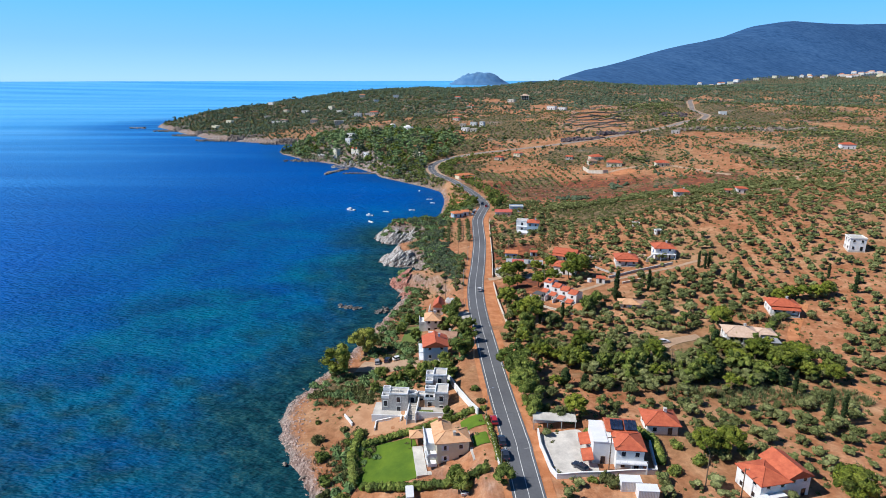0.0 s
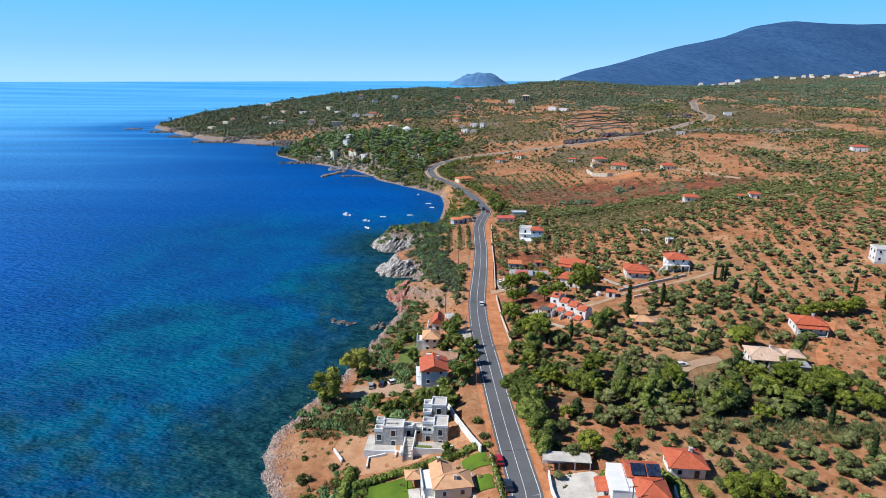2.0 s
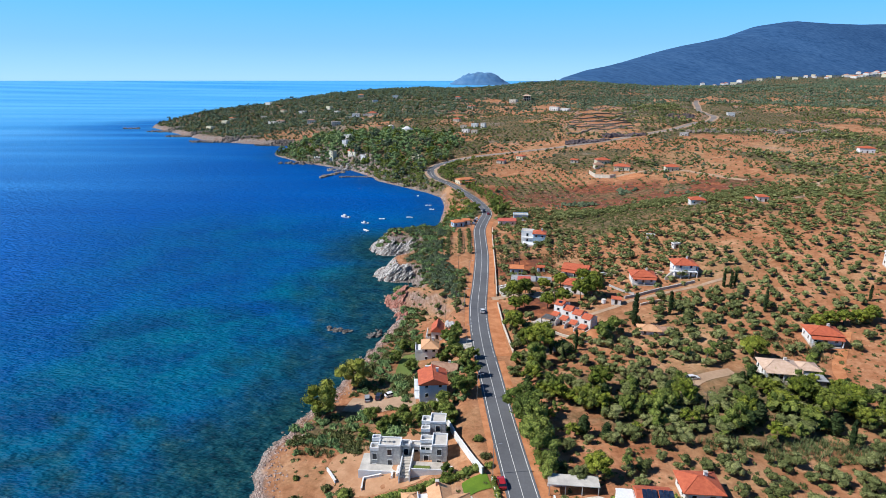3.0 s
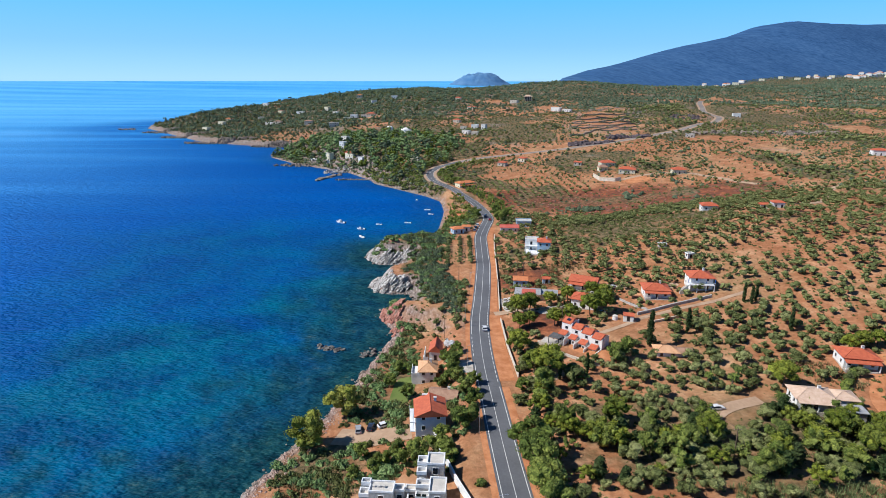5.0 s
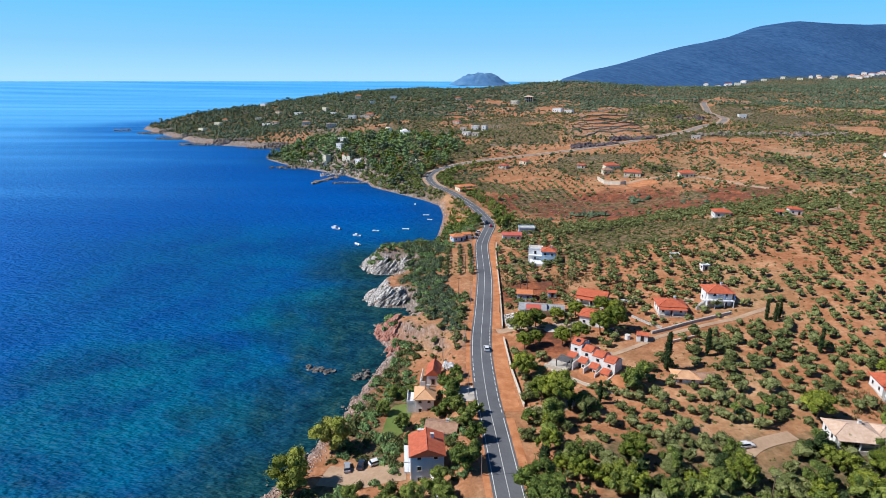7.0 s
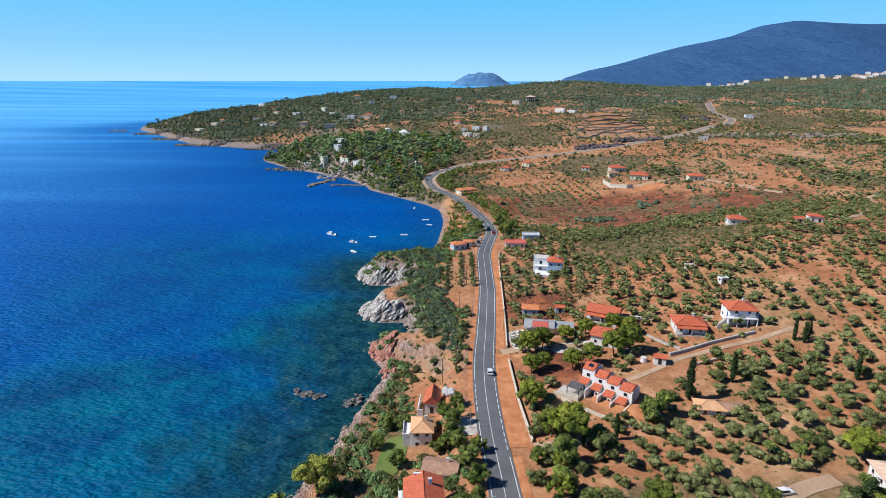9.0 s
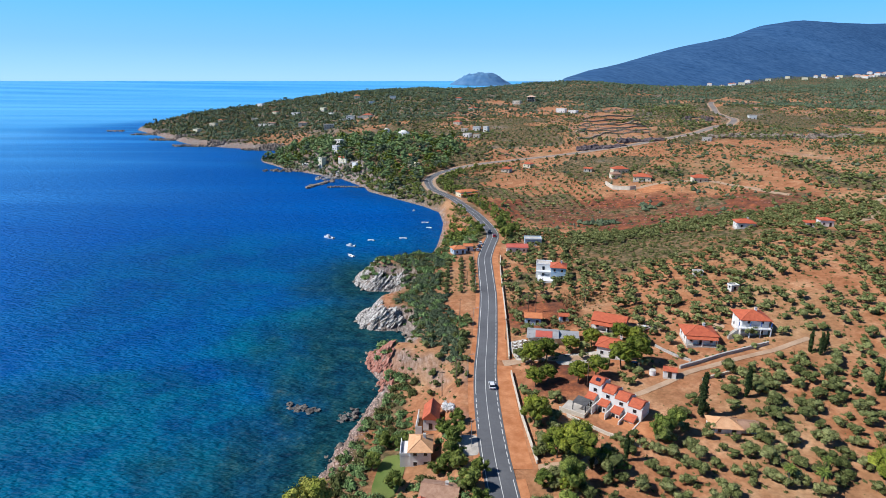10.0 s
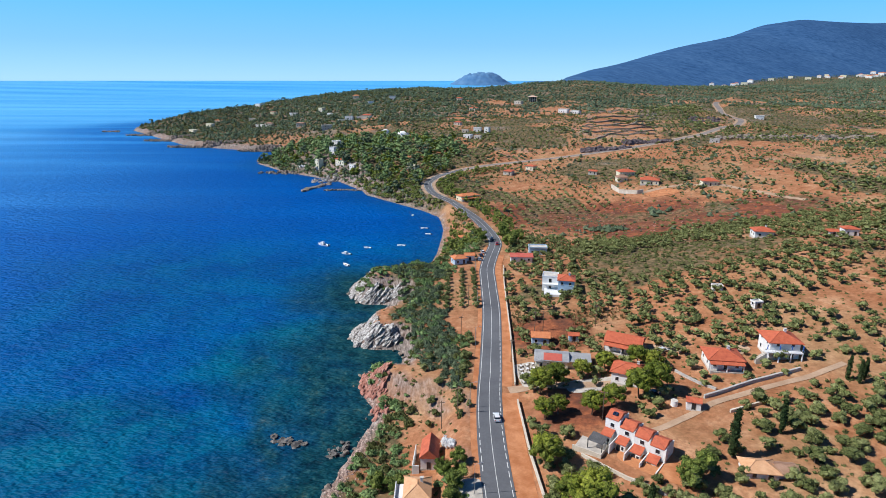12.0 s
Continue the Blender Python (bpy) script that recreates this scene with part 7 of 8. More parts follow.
house("flat_house", 51, 399.5, -3, 9.0, 6.0, 3.6, "flat-roofed white and blue building", "flat", "roof_red", "wall_blue", None, 1, 0.4, 0, False)
house("shore_house", 9.5, 384, 20, 6.5, 5.5, 2.9, "low house with an orange roof above the shore", "hip", "roof_orange", "wall_blue", 1.2, 1, 0.5, 0, False)
house("shore_house", 15, 389, 5, 4.5, 4.0, 2.7, "small building with an orange roof beside trees", "gable", "roof_orange", "wall_white", 0.9, 1, 0.4, 0, False)
house("shore_house", 14, 452, 0, 5.5, 4.0, 2.7, "small house with an orange roof above the beach", "gable", "roof_orange", "wall_white", 0.9, 1, 0.4, 0, False)
house("slope_house", 156, 380, -10, 8.5, 7.0, 3.2, "white house with a red hipped roof on the slope", "hip", "roof_red", "wall_white", 1.5, 1, 0.6, 0, True)
house("ridge_house", 187, 364.5, -10, 6.0, 5.0, 3.2, "small white house on the ridge", "hip", "roof_red", "wall_white", 1.0, 1, 0.4, 0, False)
house("ridge_house", 179, 364, -10, 4.0, 4.0, 2.4, "small outbuilding with a red roof", "gable", "roof_red", "wall_white", 0.8, 1, 0.4, 0, False)
house("field_hut", 113, 300, 10, 3.0, 2.4, 1.9, "small pale hut among the olives", "flat", "roof_red", "wall_white", None, 1, 0.3, 0, False)
house("field_hut", 107, 318, -10, 3.6, 2.2, 1.6, "small pale hut among the olives", "flat", "roof_red", "wall_white", None, 1, 0.3, 0, False)
for x, y, rz, w, d, h, rf in ((158, 606, 5, 13, 9, 3.6, "roof_red"), (168, 574, -20, 14, 10, 3.6, "roof_red"), (204, 548, -6, 11, 8, 3.6, "roof_red"), (150, 590, 10, 8, 6, 3.2, "roof_brown")):
    house("hill_house", x, y, rz, w, d, h, "house with a red tiled roof in the hillside hamlet", "hip", rf, "wall_cream", 2.0, 1, 0.6, 0, True)
wall_along("retaining_wall", [(138, 575), (140, 560), (151, 551), (156, 552)], 3.0, 0.6, M["wall_garden"], "tall pale retaining wall below the hamlet")
house("roadside_inn", 21, 556, 30, 16, 8, 4.2, "cream roadside inn with a red roof", "hip", "roof_orange", "wall_cream", 1.5, 1, 0.6, 2.0, False)

# far buildings
for x, y, w, d, h, rf, wl, kind in HEADLAND_VILLAS:
    house("distant_villa", x, y, RNG.uniform(-40, 20), w, d, h, "pale villa among trees on the headland", kind, rf, wl, None, None, 0.5, 0, False, None, 3.5, "fl")
for x, y, w, d, h, rf, wl, kind in PLAIN_HOUSES:
    house("distant_house", x, y, RNG.uniform(-40, -10), w, d, h, "distant pale house on the far slopes", kind, rf, wl, None, None, 0.5, 0, False, None, 3.5, "fl")
for x, y, w, d, h, rf, wl, kind in ((62, 640, 8, 7, 3.2, "roof_red", "wall_garden", "hip"), (84, 652, 8, 6, 3.2, "roof_red", "wall_cream", "hip"), (-129, 728, 8, 6, 8.5, "roof_tan", "wall_cream", "flat"), (-101, 709, 15, 7, 4.5, "roof_red", "wall_cream", "hip"),
                                    (-117, 772, 9, 6, 8.5, "roof_tan", "wall_white", "flat"), (-115, 739, 7, 5, 7.5, "roof_tan", "wall_white", "flat"), (-86, 688, 8, 6, 3.4, "roof_tan", "wall_white", "flat"), (-28, 655, 14, 6, 3.4, "roof_grey", "wall_cream", "flat"), (-150, 745, 12, 3, 1.6, "roof_tan", "wall_white", "flat")):
    house("bay_house", x, y, RNG.uniform(-52, -22), w, d, h, "pale house showing between the trees of the bay", kind, rf, wl, None, None, 0.6, 0, False, None, 3.5, "fl")
# the pavilion with a pale roof on columns
hall = thing("hilltop_pavilion", 168, 1222, height_at(168, 1222), -8, "hilltop pavilion with a pale roof over dark open storeys", "pavilion")
# a solid block, its dark colour imitating shade behind the columns
part("core", cube(-6, 6, -4, 4, -3, 8.5), M["dark"], hall, "solid dark block painted as the shade of open storeys")
for x in (-7, -3.5, 0, 3.5, 7):
    part("column", cube(x - .4, x + .4, -5.4, -4.6, -3, 8.8), M["wall_garden"], hall)
part("floor_slab", cube(-7.8, 7.8, -5.8, 5, 3.6, 4.0), M["concrete"], hall)
tiled_roof(hall, -8, 8, -6, 5, 9.0, 2.4, 1.0, M["roof_pale"])
for x, y, r, h in ((-69, 846, 5.0, 9.0), (-46, 822, 9.0, 3.0)):
    dome = thing("domed_building", x, y, height_at(x, y) - 0.5, 0, "white domed building above the trees", "building", "domed buildings")
    part("drum", rod(bmesh.new(), (0, 0, -1), (0, 0, h), r, r, 24), M["wall_white"], dome)
    bm = bmesh.new()
    bmesh.ops.create_uvsphere(bm, u_segments=24, v_segments=12, radius=r * 0.98)
    bmesh.ops.delete(bm, geom=[v for v in bm.verts if v.co.z < -0.05], context="VERTS")
    for v in bm.verts:
        v.co.z = v.co.z * 0.8 + h
    part("dome", bm, M["wall_white"], dome)
# the village at the foot of the mountain
for k in range(46):
    if k < 30:
        x = RNG.uniform(1570, 1860)
        y = 2400 + 0.18 * (x - 1600) + RNG.uniform(-30, 60)
    else:
        x = RNG.uniform(980, 1600)
        y = 2400 + RNG.uniform(-40, 60)
    house("village_house", x, y, RNG.uniform(-55, -20), RNG.uniform(12, 22), 11, RNG.uniform(5, 9), "pale village house at the foot of the mountain", "hip" if k % 3 else "flat", "roof_orange" if k % 2 else "roof_pale", "wall_white" if k % 3 else "wall_cream", None, 1, 0.6, 0, False, None, 7.0, "f")


# ---------------------------------------------------------------- shore: rocks, jetty, boats
def boulder_mesh(rng, material, rough=0.3):
    v, f = ICO[2]
    n = v * (1 + rng.uniform(-rough, rough, (len(v), 1)))
    n[:, 2] *= 0.7
    return mesh_from("rock", n, f, material)


rocks = [boulder_mesh(RNG, M["rock"]) for _ in range(6)]
bay_rocks = [boulder_mesh(RNG, M["wet_rock"], 0.45) for _ in range(5)]


def sea_rock(x, y, z, s, label, group, shapes=rocks):
    ob = new("sea_rock", shapes[RNG.randint(len(shapes))])
    ob.matrix_basis = pose(x, y, z, RNG.uniform(-20, 20), RNG.uniform(-20, 20), RNG.uniform(0, 360)) @ Matrix.Diagonal((s * RNG.uniform(.8, 1.5), s * RNG.uniform(.7, 1.1), s * RNG.uniform(.7, 1.1), 1))
    return tagged(ob, label, "rock", group)


for k in range(16):
    t = k / 15
    sea_rock(-47.5 + 10 * t + RNG.uniform(-.8, .8), 251 - 2.5 * t + RNG.uniform(-1.2, 1.2), RNG.uniform(-0.4, 0.3), RNG.uniform(0.5, 1.5), "dark jagged rock standing out of the sea", "rocks in the bay", bay_rocks)
for k in range(14):
    sea_rock(-28 + RNG.uniform(-2.5, 3), 246 + RNG.uniform(-3.5, 3), RNG.uniform(-0.2, 0.6), RNG.uniform(0.5, 1.4), "dark grey rock at the water's edge", "shore rocks", bay_rocks)
for k in range(70):
    i = RNG.randint(2, 26)
    t = RNG.uniform(0, 1)
    a, b = np.array(SHORE[i], float), np.array(SHORE[i + 1], float)
    p = a + (b - a) * t
    sea_rock(p[0] + RNG.uniform(-2.5, 2.0), p[1] + RNG.uniform(-2, 2), RNG.uniform(-0.3, 0.5), RNG.uniform(0.25, 1.0), "weathered boulder on the shingle shore", "shore boulders")
for k in range(18):
    t = k / 17
    sea_rock(-106 + 34 * t, 637 + 2.0 * math.sin(t * 3) + RNG.uniform(-.6, .6), 0.3, RNG.uniform(1.2, 1.9), "pale boulder of the small breakwater", "breakwater boulders")
for k in range(18):
    t = k / 17
    sea_rock(-126 + 16 * t + RNG.uniform(-1.5, 1.5), 632 + 38 * t + RNG.uniform(-2, 2), 0.3, RNG.uniform(1.6, 3.2), "pale rock of the point by the bay", "point rocks")
for k in range(16):
    sea_rock(-640 + 30 * k / 15, 1238 + RNG.uniform(-4, 4), 0.2, RNG.uniform(2.5, 4.0), "low rock of the islet off the headland", "islet rocks")


def crag(name, cx, cy, rx, ry, count, size, tilt, turn, material, label, slab=(0.27, 1.0, 1.75)):
    """Jagged slabs of tilted strata that break out of the slope: one outcrop."""
    vs, fs, n = [], [], 0
    bv, bf = ICO[2]
    for _ in range(count):
        a, q = RNG.uniform(0, 6.28), math.sqrt(RNG.uniform(0, 1))
        x, y = cx + rx * q * math.cos(a), cy + ry * q * math.sin(a)
        s = size * RNG.uniform(0.5, 1.2)
        v = bv * (1 + RNG.uniform(-0.3, 0.3, (len(bv), 1))) * slab
        m = np.array(pose(0, 0, 0, RNG.uniform(-12, 12), tilt + RNG.uniform(-9, 9), turn + RNG.uniform(-12, 12)).to_3x3())
        vs.append(v @ m.T * s + (x, y, max(height_at(x, y), 0.2) - 0.35 * s))
        fs.append(bf + n)
        n += len(bv)
    return tagged(new(name, mesh_from(name, np.concatenate(vs), np.concatenate(fs), material)), label, "rock", kind="" if name == "rock_outcrop" else "stuff")


crag("rock_outcrop", -31, 322, 5.0, 8, 230, 1.5, 48, 20, M["rock_pale"], "pale jagged rock head with slanting strata above the sea")
crag("rock_outcrop", -25, 313, 9, 3, 120, 1.4, 48, 20, M["rock_pale"], "pale jagged rock face dropping to the cove")
crag("rock_outcrop", -39, 372, 5.0, 11, 240, 1.6, 48, 15, M["rock_pale"], "white-grey jagged rock head with slanting strata")
crag("rock_outcrop", -28, 359, 10, 3, 140, 1.5, 48, 15, M["rock_pale"], "pale jagged rock face above the small cove")
crag("rock_outcrop", -22, 282, 5, 9, 220, 1.1, 40, 25, M["rock_red"], "reddish jagged rock bluff at the water's edge")
crag("rock_outcrop", -19, 268, 3, 8, 40, 1.0, 40, 25, M["rock_red"], "reddish broken rock above the shingle")
crag("cut_face", 165, 700, 24, 4, 90, 4.2, 20, 80, M["rock_dark"], "dark rock face cut above the far road", (1.3, 0.9, 0.75))
crag("cut_face", 212, 716, 26, 5, 100, 4.4, 20, 70, M["rock_dark"], "dark rock face cut above the far road", (1.3, 0.9, 0.75))
crag("shore_cliff", -345, 985, 60, 8, 200, 3.2, 40, 60, M["rock"], "grey low cliff along the headland shore", (1.3, 0.9, 0.75))
crag("shore_cliff", -440, 1075, 45, 10, 160, 3.2, 40, 60, M["rock"], "grey low cliff along the headland shore", (1.3, 0.9, 0.75))
crag("shore_cliff", -255, 938, 30, 8, 120, 3.0, 40, 60, M["rock"], "grey low cliff along the headland shore", (1.3, 0.9, 0.75))
crag("cut_face", 338, 878, 20, 22, 90, 3.2, 30, 60, M["rock_dark"], "dark broken rock on the slope below the road bend", (1.3, 0.9, 0.75))
crag("rock_band", 320, 722, 34, 4, 90, 3.6, 15, 80, M["rock"], "grey broken rock band across the hillside", (1.3, 0.9, 0.75))
crag("rock_band", 400, 738, 44, 5, 110, 4.0, 15, 80, M["rock"], "grey broken rock band across the hillside", (1.3, 0.9, 0.75))
crag("rock_band", 245, 1010, 50, 12, 60, 3.4, 20, 60, M["rock"], "grey broken rock on the terraced hill", (1.3, 0.9, 0.75))
crag("shore_cliff", -520, 1170, 40, 14, 110, 3.2, 40, 60, M["rock"], "grey low cliff along the headland shore", (1.3, 0.9, 0.75))
crag("shore_cliff", -215, 860, 12, 40, 60, 3.0, 40, 40, M["rock"], "grey broken rock below the wood", (1.3, 0.9, 0.75))
crag("shore_cliff", -160, 740, 40, 8, 70, 2.6, 40, 40, M["rock"], "grey broken rock along the wooded shore", (1.3, 0.9, 0.75))
crag("shore_cliff", -115, 690, 14, 14, 50, 2.4, 40, 40, M["rock_pale"], "pale broken rock on the wooded point", (1.3, 0.9, 0.75))
for k in range(90):
    t = RNG.uniform(0, 1)
    x = 285 + 190 * t
    y = 716 + 38 * t + RNG.uniform(-5, 5)
    sea_rock(x, y, height_at(x, y) + RNG.uniform(0, 2.0), RNG.uniform(1.2, 3.6), "pale rock of the low crag", "crag rocks")


for k in range(7):
    y0, x0, x1 = 742 + 27 * k, 150 + 7 * k, 232 + 10 * k
    pts = [(x0 + (x1 - x0) * t / 8, y0 + 9 * math.sin(0.9 * k + 0.5 * t) + 2.0 * t) for t in range(9)]
    wall_along("terrace_bank", pts, 1.5, 2.0, M["rock"], "rough stone bank of an old hillside terrace")
    bank_x = np.concatenate([np.linspace(x0, x1, 26) + RNG.uniform(-2, 2, 26)])
    bank_y = np.interp(bank_x, [q[0] for q in pts], [q[1] for q in pts]) - RNG.uniform(0.5, 3.5, 26)
    scatter("bank_shrubs", (bank_x, bank_y), RNG.uniform(0.3, 0.8, 26), bush, M["maquis"], "dark shrubs along the foot of a terrace bank", "shrubs", RNG)
def shingle():
    """Loose stones along the waterline, too many to count."""
    pts = np.array(SHORE[1:11], float)
    seg = np.hypot(*np.diff(pts, axis=0).T)
    t = np.concatenate([[0], np.cumsum(seg)])
    s = RNG.uniform(0, t[-1], 7000)
    x, y = np.interp(s, t, pts[:, 0]) + RNG.normal(2.6, 2.6, 7000), np.interp(s, t, pts[:, 1]) + RNG.normal(0, 1.5, 7000)
    stones = [(ICO[0][0] * (1 + RNG.uniform(-.3, .3, (6, 1))) * (1.1, 0.9, 0.7), ICO[0][1]) for _ in range(6)]
    scatter("shingle", (x, y), 0.14 + 0.52 * RNG.uniform(0, 1, 7000) ** 2.2, stones, M["pebble"], "loose grey and pink stones along the waterline", "shingle", RNG)


shingle()


def boat(x, y, rz, s, label):
    ob = thing("boat", x, y, 0.05, rz, label, "boat", "moored boats")
    ob.scale = (s, s, s)
    bm = bmesh.new()
    rings = []
    for j in range(8):
        f = j / 7
        w = 0.95 * math.sin(math.pi * min(1, 0.35 + 0.65 * (1 - f) ** 0.9)) if f > 0.4 else 0.9
        w = 0.9 * (1 - max(0, f - 0.45) ** 2 * 3.3)
        rings.append([bm.verts.new(c) for c in ((-w, -2.6 + 5.2 * f, 0.55 + 0.25 * f * f), (-w * 0.7, -2.6 + 5.2 * f, -0.2), (w * 0.7, -2.6 + 5.2 * f, -0.2), (w, -2.6 + 5.2 * f, 0.55 + 0.25 * f * f), (w * 0.85, -2.6 + 5.2 * f, 0.5 + 0.25 * f * f), (0, -2.6 + 5.2 * f, 0.15), (-w * 0.85, -2.6 + 5.2 * f, 0.5 + 0.25 * f * f))])
    for a, b in zip(rings[:-1], rings[1:]):
        for k in range(7):
            bm.faces.new((a[k], a[(k + 1) % 7], b[(k + 1) % 7], b[k]))
    bm.faces.new(rings[0])
    bm.faces.new(rings[-1][::-1])
    part("hull", bm, M["paint_white"], ob)
    part("bench", cube(-0.75, 0.75, -0.4, 0.0, 0.35, 0.45), M["wood"], ob)
    part("outboard", cube(-0.18, 0.18, -2.95, -2.6, -0.1, 0.85), M["metal_dark"], ob)
    if s > 1.1:
        part("cabin", cube(-0.6, 0.6, -0.3, 1.1, 0.4, 1.35), M["paint_white"], ob)
        part("windscreen", cube(-0.55, 0.55, 1.1, 1.16, 0.75, 1.25), M["glass"], ob)
    return ob


for x, y, rz, s in ((-72, 454, 60, 1.5), (-55, 435, 70, 1.15), (-52, 414, 40, 1.1), (-44, 448, 75, 0.9), (-24, 453, 80, 0.95), (-11, 496, 85, 0.95), (-8, 481, 70, 0.8), (-21, 536, 0, 0.8)):
    boat(x, y, rz, s, "small white motor boat moored in the bay")


# ---------------------------------------------------------------- vehicles
def car(x, y, rz, paint, label, z=None, van=False):
    ob = thing("van" if van else "car", x, y, height_at(x, y) if z is None else z, rz, label, "van" if van else "car", "")
    L, W = (5.4, 1.95) if van else (4.2, 1.74)
    bm = bmesh.new()
    prof = [(-L / 2, .35), (-L / 2, .8), (-L / 2 + .1, .95), (L / 2 - .9, .92), (L / 2 - .1, .75), (L / 2, .55), (L / 2, .35)]
    if van:
        prof = [(-L / 2, .35), (-L / 2, 2.2), (L / 2 - 1.3, 2.25), (L / 2 - .6, 1.25), (L / 2 - .1, 1.05), (L / 2, .35)]
    a = [bm.verts.new((-W / 2, v, z1)) for v, z1 in prof]
    b = [bm.verts.new((W / 2, v, z1)) for v, z1 in prof]
    for k in range(len(prof)):
        bm.faces.new((a[k], a[(k + 1) % len(prof)], b[(k + 1) % len(prof)], b[k]))
    bm.faces.new(a[::-1])
    bm.faces.new(b)
    bmesh.ops.bevel(bm, geom=bm.edges[:], offset=0.05, segments=2, affect="EDGES")
    part("body", bm, paint, ob)
    if not van:
        bm = bmesh.new()
        lo = [(-W / 2 + .05, -L / 2 + .25, .93), (W / 2 - .05, -L / 2 + .25, .93), (W / 2 - .05, L / 2 - 1.15, .91), (-W / 2 + .05, L / 2 - 1.15, .91)]
        hi = [(-W / 2 + .2, -L / 2 + .6, 1.38), (W / 2 - .2, -L / 2 + .6, 1.38), (W / 2 - .2, L / 2 - 1.8, 1.38), (-W / 2 + .2, L / 2 - 1.8, 1.38)]
        v = [bm.verts.new(c) for c in lo + hi]
        for f in ((0, 1, 5, 4), (1, 2, 6, 5), (2, 3, 7, 6), (3, 0, 4, 7), (4, 5, 6, 7)):
            bm.faces.new([v[i] for i in f])
        part("glasshouse", bm, M["glass"], ob)
        part("roof", cube(-W / 2 + .2, W / 2 - .2, -L / 2 + .58, L / 2 - 1.78, 1.38, 1.45), paint, ob)
    else:
        part("windscreen", cube(-W / 2 + .12, W / 2 - .12, L / 2 - 1.02, L / 2 - 0.98, 1.35, 1.9), M["glass"], ob)
    for sx in (-1, 1):
        for v in (-L / 2 + .8, L / 2 - .85):
            wheel = part("wheel", rod(bmesh.new(), (sx * (W / 2 - .2), v, .32), (sx * (W / 2 + .01), v, .32), .32, .32, 14), M["rubber"], ob)
            part("rim", rod(bmesh.new(), (sx * (W / 2), v, .32), (sx * (W / 2 + .02), v, .32), .19, .19, 10), M["steel"], wheel)
        part("headlight", cube(sx * .55 - .17, sx * .55 + .17, L / 2 - .04, L / 2 + .02, .6, .74), M["glass"], ob)
        part("tail_light", cube(sx * .6 - .14, sx * .6 + .14, -L / 2 - .02, -L / 2 + .03, .66, .84), M["car_red"], ob)
    return ob


def road_z(y):
    seg = ROAD_LINE[(ROAD_LINE[:, 1] > 90) & (ROAD_LINE[:, 1] < 500)]
    return float(np.interp(y, seg[:, 1], seg[:, 2])) + 0.06, float(np.interp(y, seg[:, 1], seg[:, 0]))


for y, off, rz, paint, label in ((139, -4.2, 3, "car_red", "red hatchback parked on the road's edge"), (129.5, -3.6, 3, "car_dark", "dark blue car parked on the road's edge"), (123.6, -3.4, 3, "car_dark", "dark car parked on the road's edge"),
                                 (420, 1.0, -8, "car_red", "red car on the asphalt road"), (432, -1.5, 170, "car_dark", "dark car on the asphalt road"), (395, -5.2, 8, "car_dark", "dark car parked under the trees"), (388, -5.0, 10, "car_grey", "grey car parked under the trees"), (402, -5.0, 5, "car_white", "white car parked under the trees"),
                                 (247, 1.8, 2, "car_white", "white hatchback driving along the coast road")):
    z, x = road_z(y)
    car(x + off, y, rz, M[paint], label, z)
car(4.0, 116.5, 12, M["car_white"], "white car parked on the dirt beside the wall")
car(-8.6, 118.5, 5, M["car_white"], "white camper van parked on the dirt", None, True)
car(31.5, 118.5, 40, M["car_dark"], "dark car parked in the concrete yard")
car(-24, 192, 8, M["car_grey"], "grey car parked under the shore trees")
car(-20.5, 192.5, -4, M["car_dark"], "dark car parked under the shore trees")
car(-16.5, 193, -60, M["car_white"], "white car parked behind the blue house")
car(73, 279, -75, M["car_white"], "white pickup parked behind the long house")
car(76, 187, -80, M["car_white"], "white car parked on the bungalow's drive")
car(61, 254, 60, M["car_dark"], "dark car parked in the shade of the pines")


# ---------------------------------------------------------------- poles and wires
def lamp_post(x, y, rz, h=8.0):
    ob = thing("street_lamp", x, y, height_at(x, y), rz, "slim grey street lamp beside the road", "street lamp", "street lamps")
    part("pole", rod(bmesh.new(), (0, 0, -0.5), (0, 0, h), 0.09, 0.05, 8), M["steel"], ob)
    part("arm", rod(bmesh.new(), (0, 0, h - 0.05), (1.4, 0, h + 0.25), 0.04, 0.035, 6), M["steel"], ob)
    part("lamp_head", cube(1.2, 1.9, -0.13, 0.13, h + 0.2, h + 0.32), M["steel"], ob)
    return ob


def power_pole(x, y, h=9.0, rz=0):
    ob = thing("power_pole", x, y, height_at(x, y), rz, "dark wooden power pole with a crossarm", "power pole", "power poles")
    part("pole", rod(bmesh.new(), (0, 0, -0.5), (0, 0, h), 0.15, 0.1, 8), M["wood"], ob)
    part("crossarm", cube(-0.9, 0.9, -0.06, 0.06, h - 0.6, h - 0.48), M["wood"], ob)
    for sx in (-0.8, 0, 0.8):
        part("insulator", rod(bmesh.new(), (sx, 0, h - 0.48), (sx, 0, h - 0.3), 0.05, 0.04, 6), M["concrete"], ob)
    return ob


for y in (115, 143, 178, 216, 253, 292, 330, 368):
    z, x = road_z(y)
    lamp_post(x - 5.6, y, 0)
POLES = [(5.5, 250), (1.0, 250), (24, 282), (35, 303), (38, 303), (57, 303), (44, 243), (8, 300), (12, 330), (10, 352), (64, 108), (58, 112), (70, 165), (38, 118)]
for x, y in POLES:
    power_pole(x, y, RNG.uniform(7.5, 9.5), RNG.uniform(-20, 20))


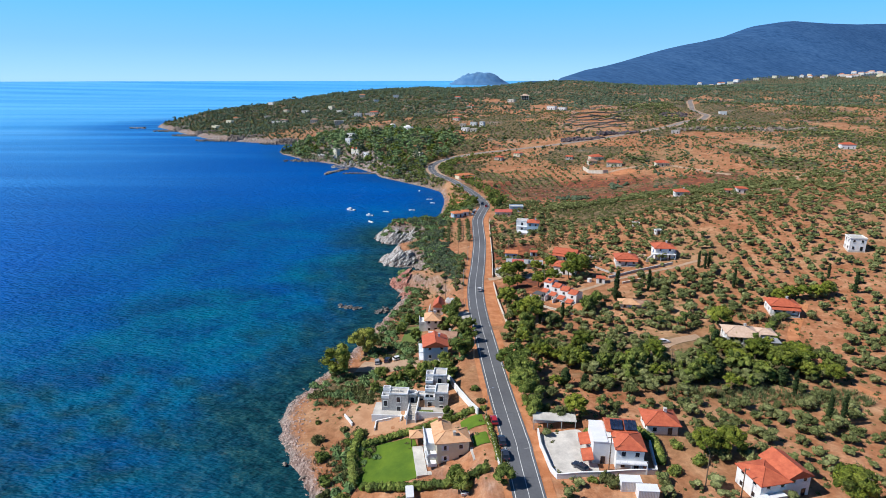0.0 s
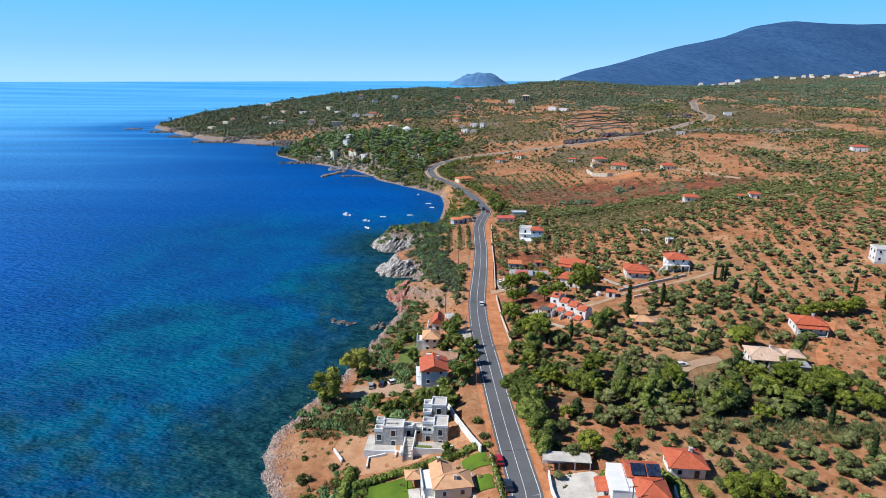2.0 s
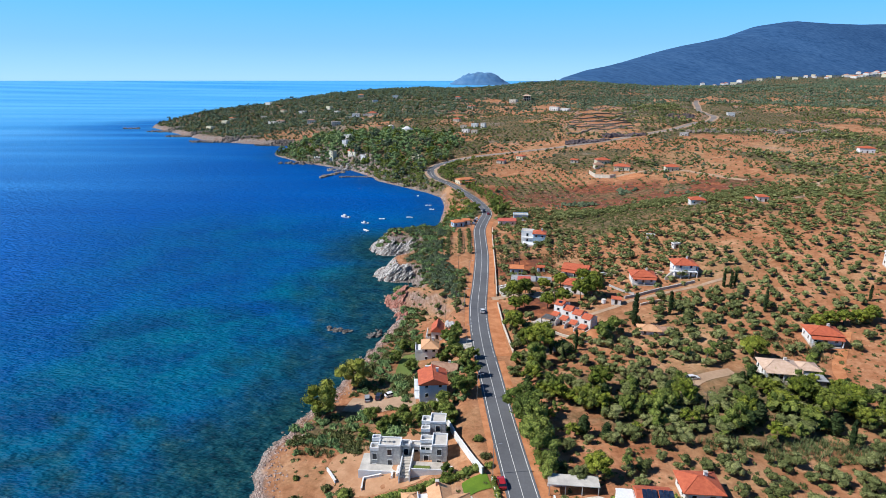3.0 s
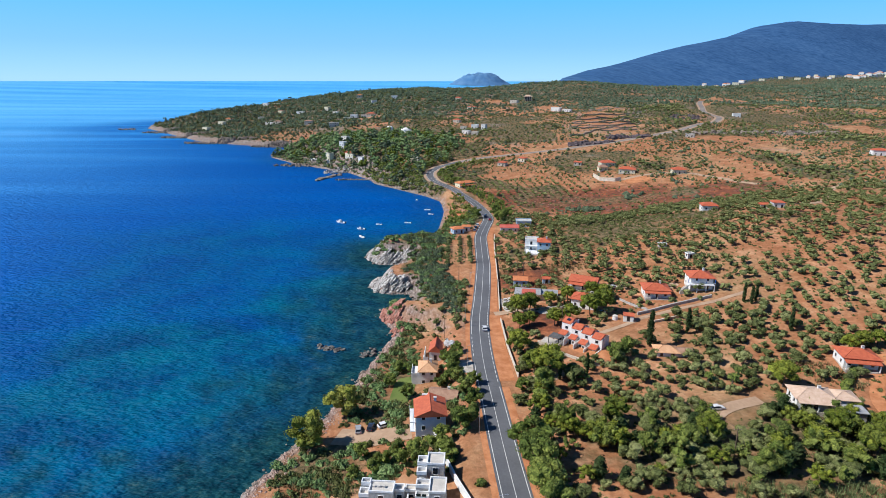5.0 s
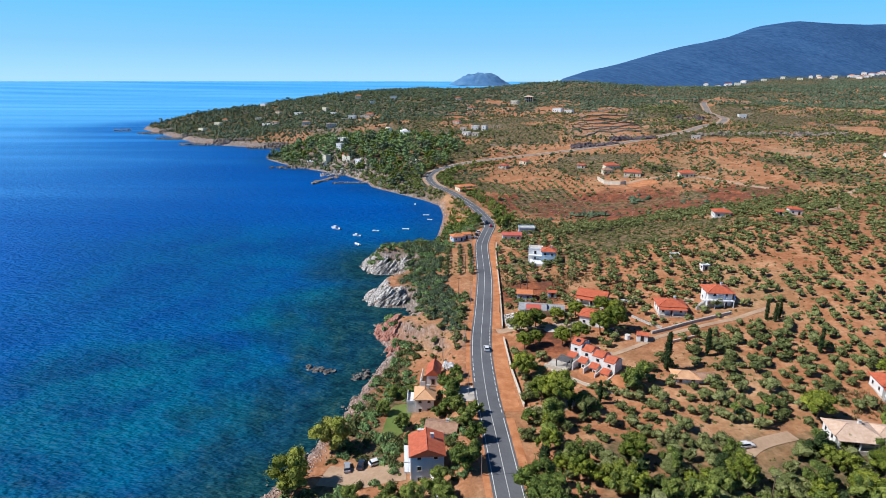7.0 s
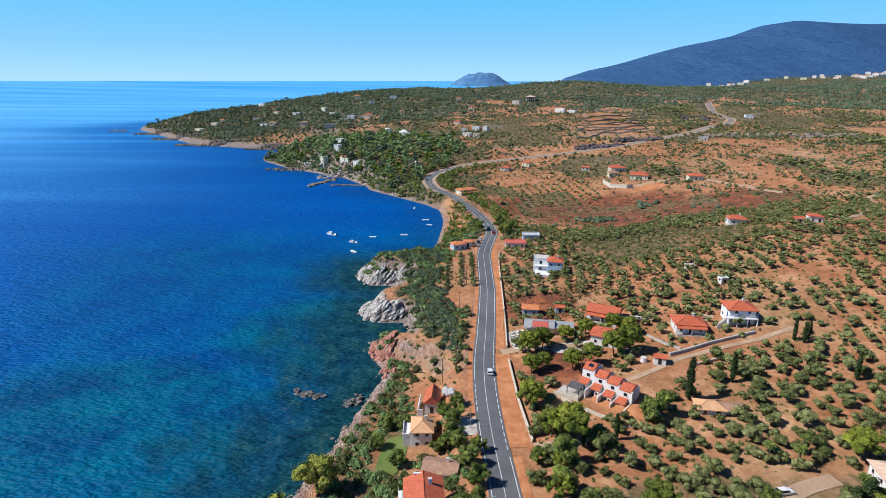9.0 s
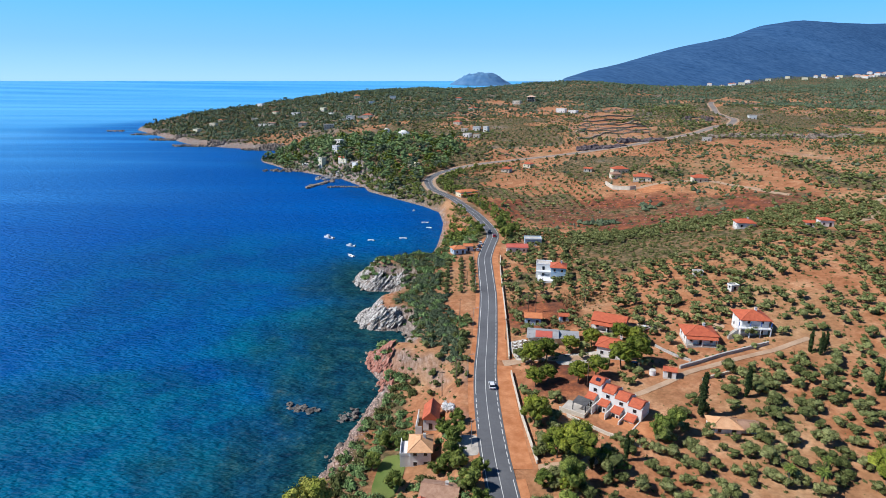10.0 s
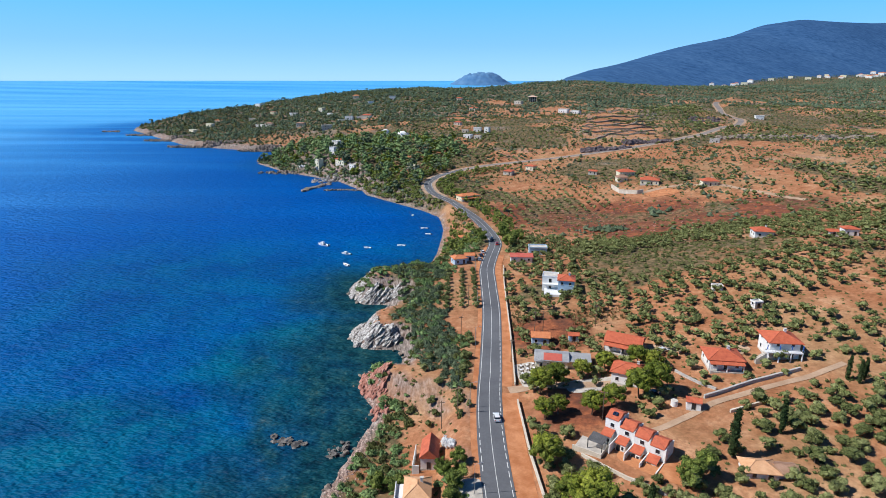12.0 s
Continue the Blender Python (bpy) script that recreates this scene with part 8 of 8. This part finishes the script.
def wire(a, b, sag):
    (ax, ay), (bx, by) = a, b
    ob = new("power_line")
    bm = bmesh.new()
    za, zb = height_at(ax, ay) + 8.3, height_at(bx, by) + 8.3
    prev = None
    for k in range(13):
        t = k / 12
        p = (ax + (bx - ax) * t, ay + (by - ay) * t, za + (zb - za) * t - sag * 4 * t * (1 - t))
        if prev:
            rod(bm, prev, p, 0.018, 0.018, 4)
        prev = p
    me = bpy.data.meshes.new("power_line")
    bm.to_mesh(me)
    bm.free()
    me.materials.append(M["metal_dark"])
    bpy.data.objects.remove(ob)
    return tagged(new("power_line", me), "thin sagging power line between poles", "cable", "power lines")


for a, b in (((5.5, 250), (8, 300)), ((8, 300), (12, 330)), ((12, 330), (10, 352)), ((35, 303), (57, 303)), ((24, 282), (35, 303)), ((44, 243), (24, 282)), ((58, 112), (70, 165)), ((70, 165), (44, 243))):
    wire(a, b, 1.2)

# white blossom bush and hedges by the houses
for x, y, s in ((3.0, 239, 1.2), (4.0, 237, 0.9)):
    ob = new("flowering_bush", mesh_from("flowering_bush", *shrub_crown(RNG, 1.6, 2, 8, 160), M["flowers"]))
    ob.matrix_basis = pose(x, y, height_at(x, y), 0, 0, 0) @ Matrix.Diagonal((s, s, s * 1.3, 1))
    tagged(ob, "bush covered in white blossom beside the court", "bush")


def hedge(pts, h, w, label):
    p = np.array(pts, float)
    t = np.concatenate([[0], np.cumsum(np.hypot(*np.diff(p, axis=0).T))])
    c = []
    for s in np.arange(0, t[-1], w * 0.55):
        x, y = np.interp(s, t, p[:, 0]), np.interp(s, t, p[:, 1])
        c.append((x + RNG.uniform(-.2, .2), y + RNG.uniform(-.2, .2), height_at(x, y) + h * 0.45, w * RNG.uniform(.5, .7), w * RNG.uniform(.5, .7), h * RNG.uniform(.5, .65)))
    return tagged(new("hedge", mesh_from("hedge", *clump_arrays(c, 2, RNG, 0.25, len(c) * 40, 0.25), M["broadleaf"])), label, "hedge")


hedge([(-22, 141), (-12, 143), (-2, 144), (8, 145)], 1.8, 1.8, "trimmed green hedge behind the lawn")
hedge([(-20, 124), (-10, 121.5), (0, 119.5), (10, 118.5)], 2.0, 2.0, "tall green hedge in front of the lawn")
hedge([(11.2, 141), (12.2, 130), (12.8, 121)], 1.2, 1.0, "low green hedge beside the road")
hedge([(-24, 146), (-25, 136), (-23, 126)], 2.4, 2.4, "overgrown green hedge on the seaward side of the lawn")
hedge([(36, 131), (48, 133), (52, 128), (51, 120)], 2.0, 2.0, "green hedge round the back of the yard")
hedge([(125, 204), (117, 196), (113, 186)], 1.8, 2.2, "green hedge beside the dirt track")

for n, (x, y, sz) in enumerate(((-36, 145, 1.3), (-33, 137, 1.5), (-31, 128, 1.5), (-29, 149, .9), (-38, 154, .7), (-27, 143, 1.0), (-30, 122, 1.3), (-25, 120, 1.4), (60, 120, 1.4), (37, 113, 1.5), (33, 113.5, .8), (53, 116, 1.3), (49, 112, 1.0), (57, 126, 1.2), (47, 130, 1.3), (10, 150, .9), (11, 146, .8), (9, 157, .9))):
    ob = new("shrub", mesh_from("shrub", *shrub_crown(RNG, 1.5, 1, 9, 420), M["broadleaf" if n % 3 else "scrub"]))
    ob.matrix_basis = pose(x, y, height_at(x, y), 0, 0, RNG.uniform(0, 360)) @ Matrix.Diagonal((sz, sz, sz * 1.15, 1))
    tagged(ob, "rounded green shrub on dry earth", "shrub", "shrubs on bare earth")
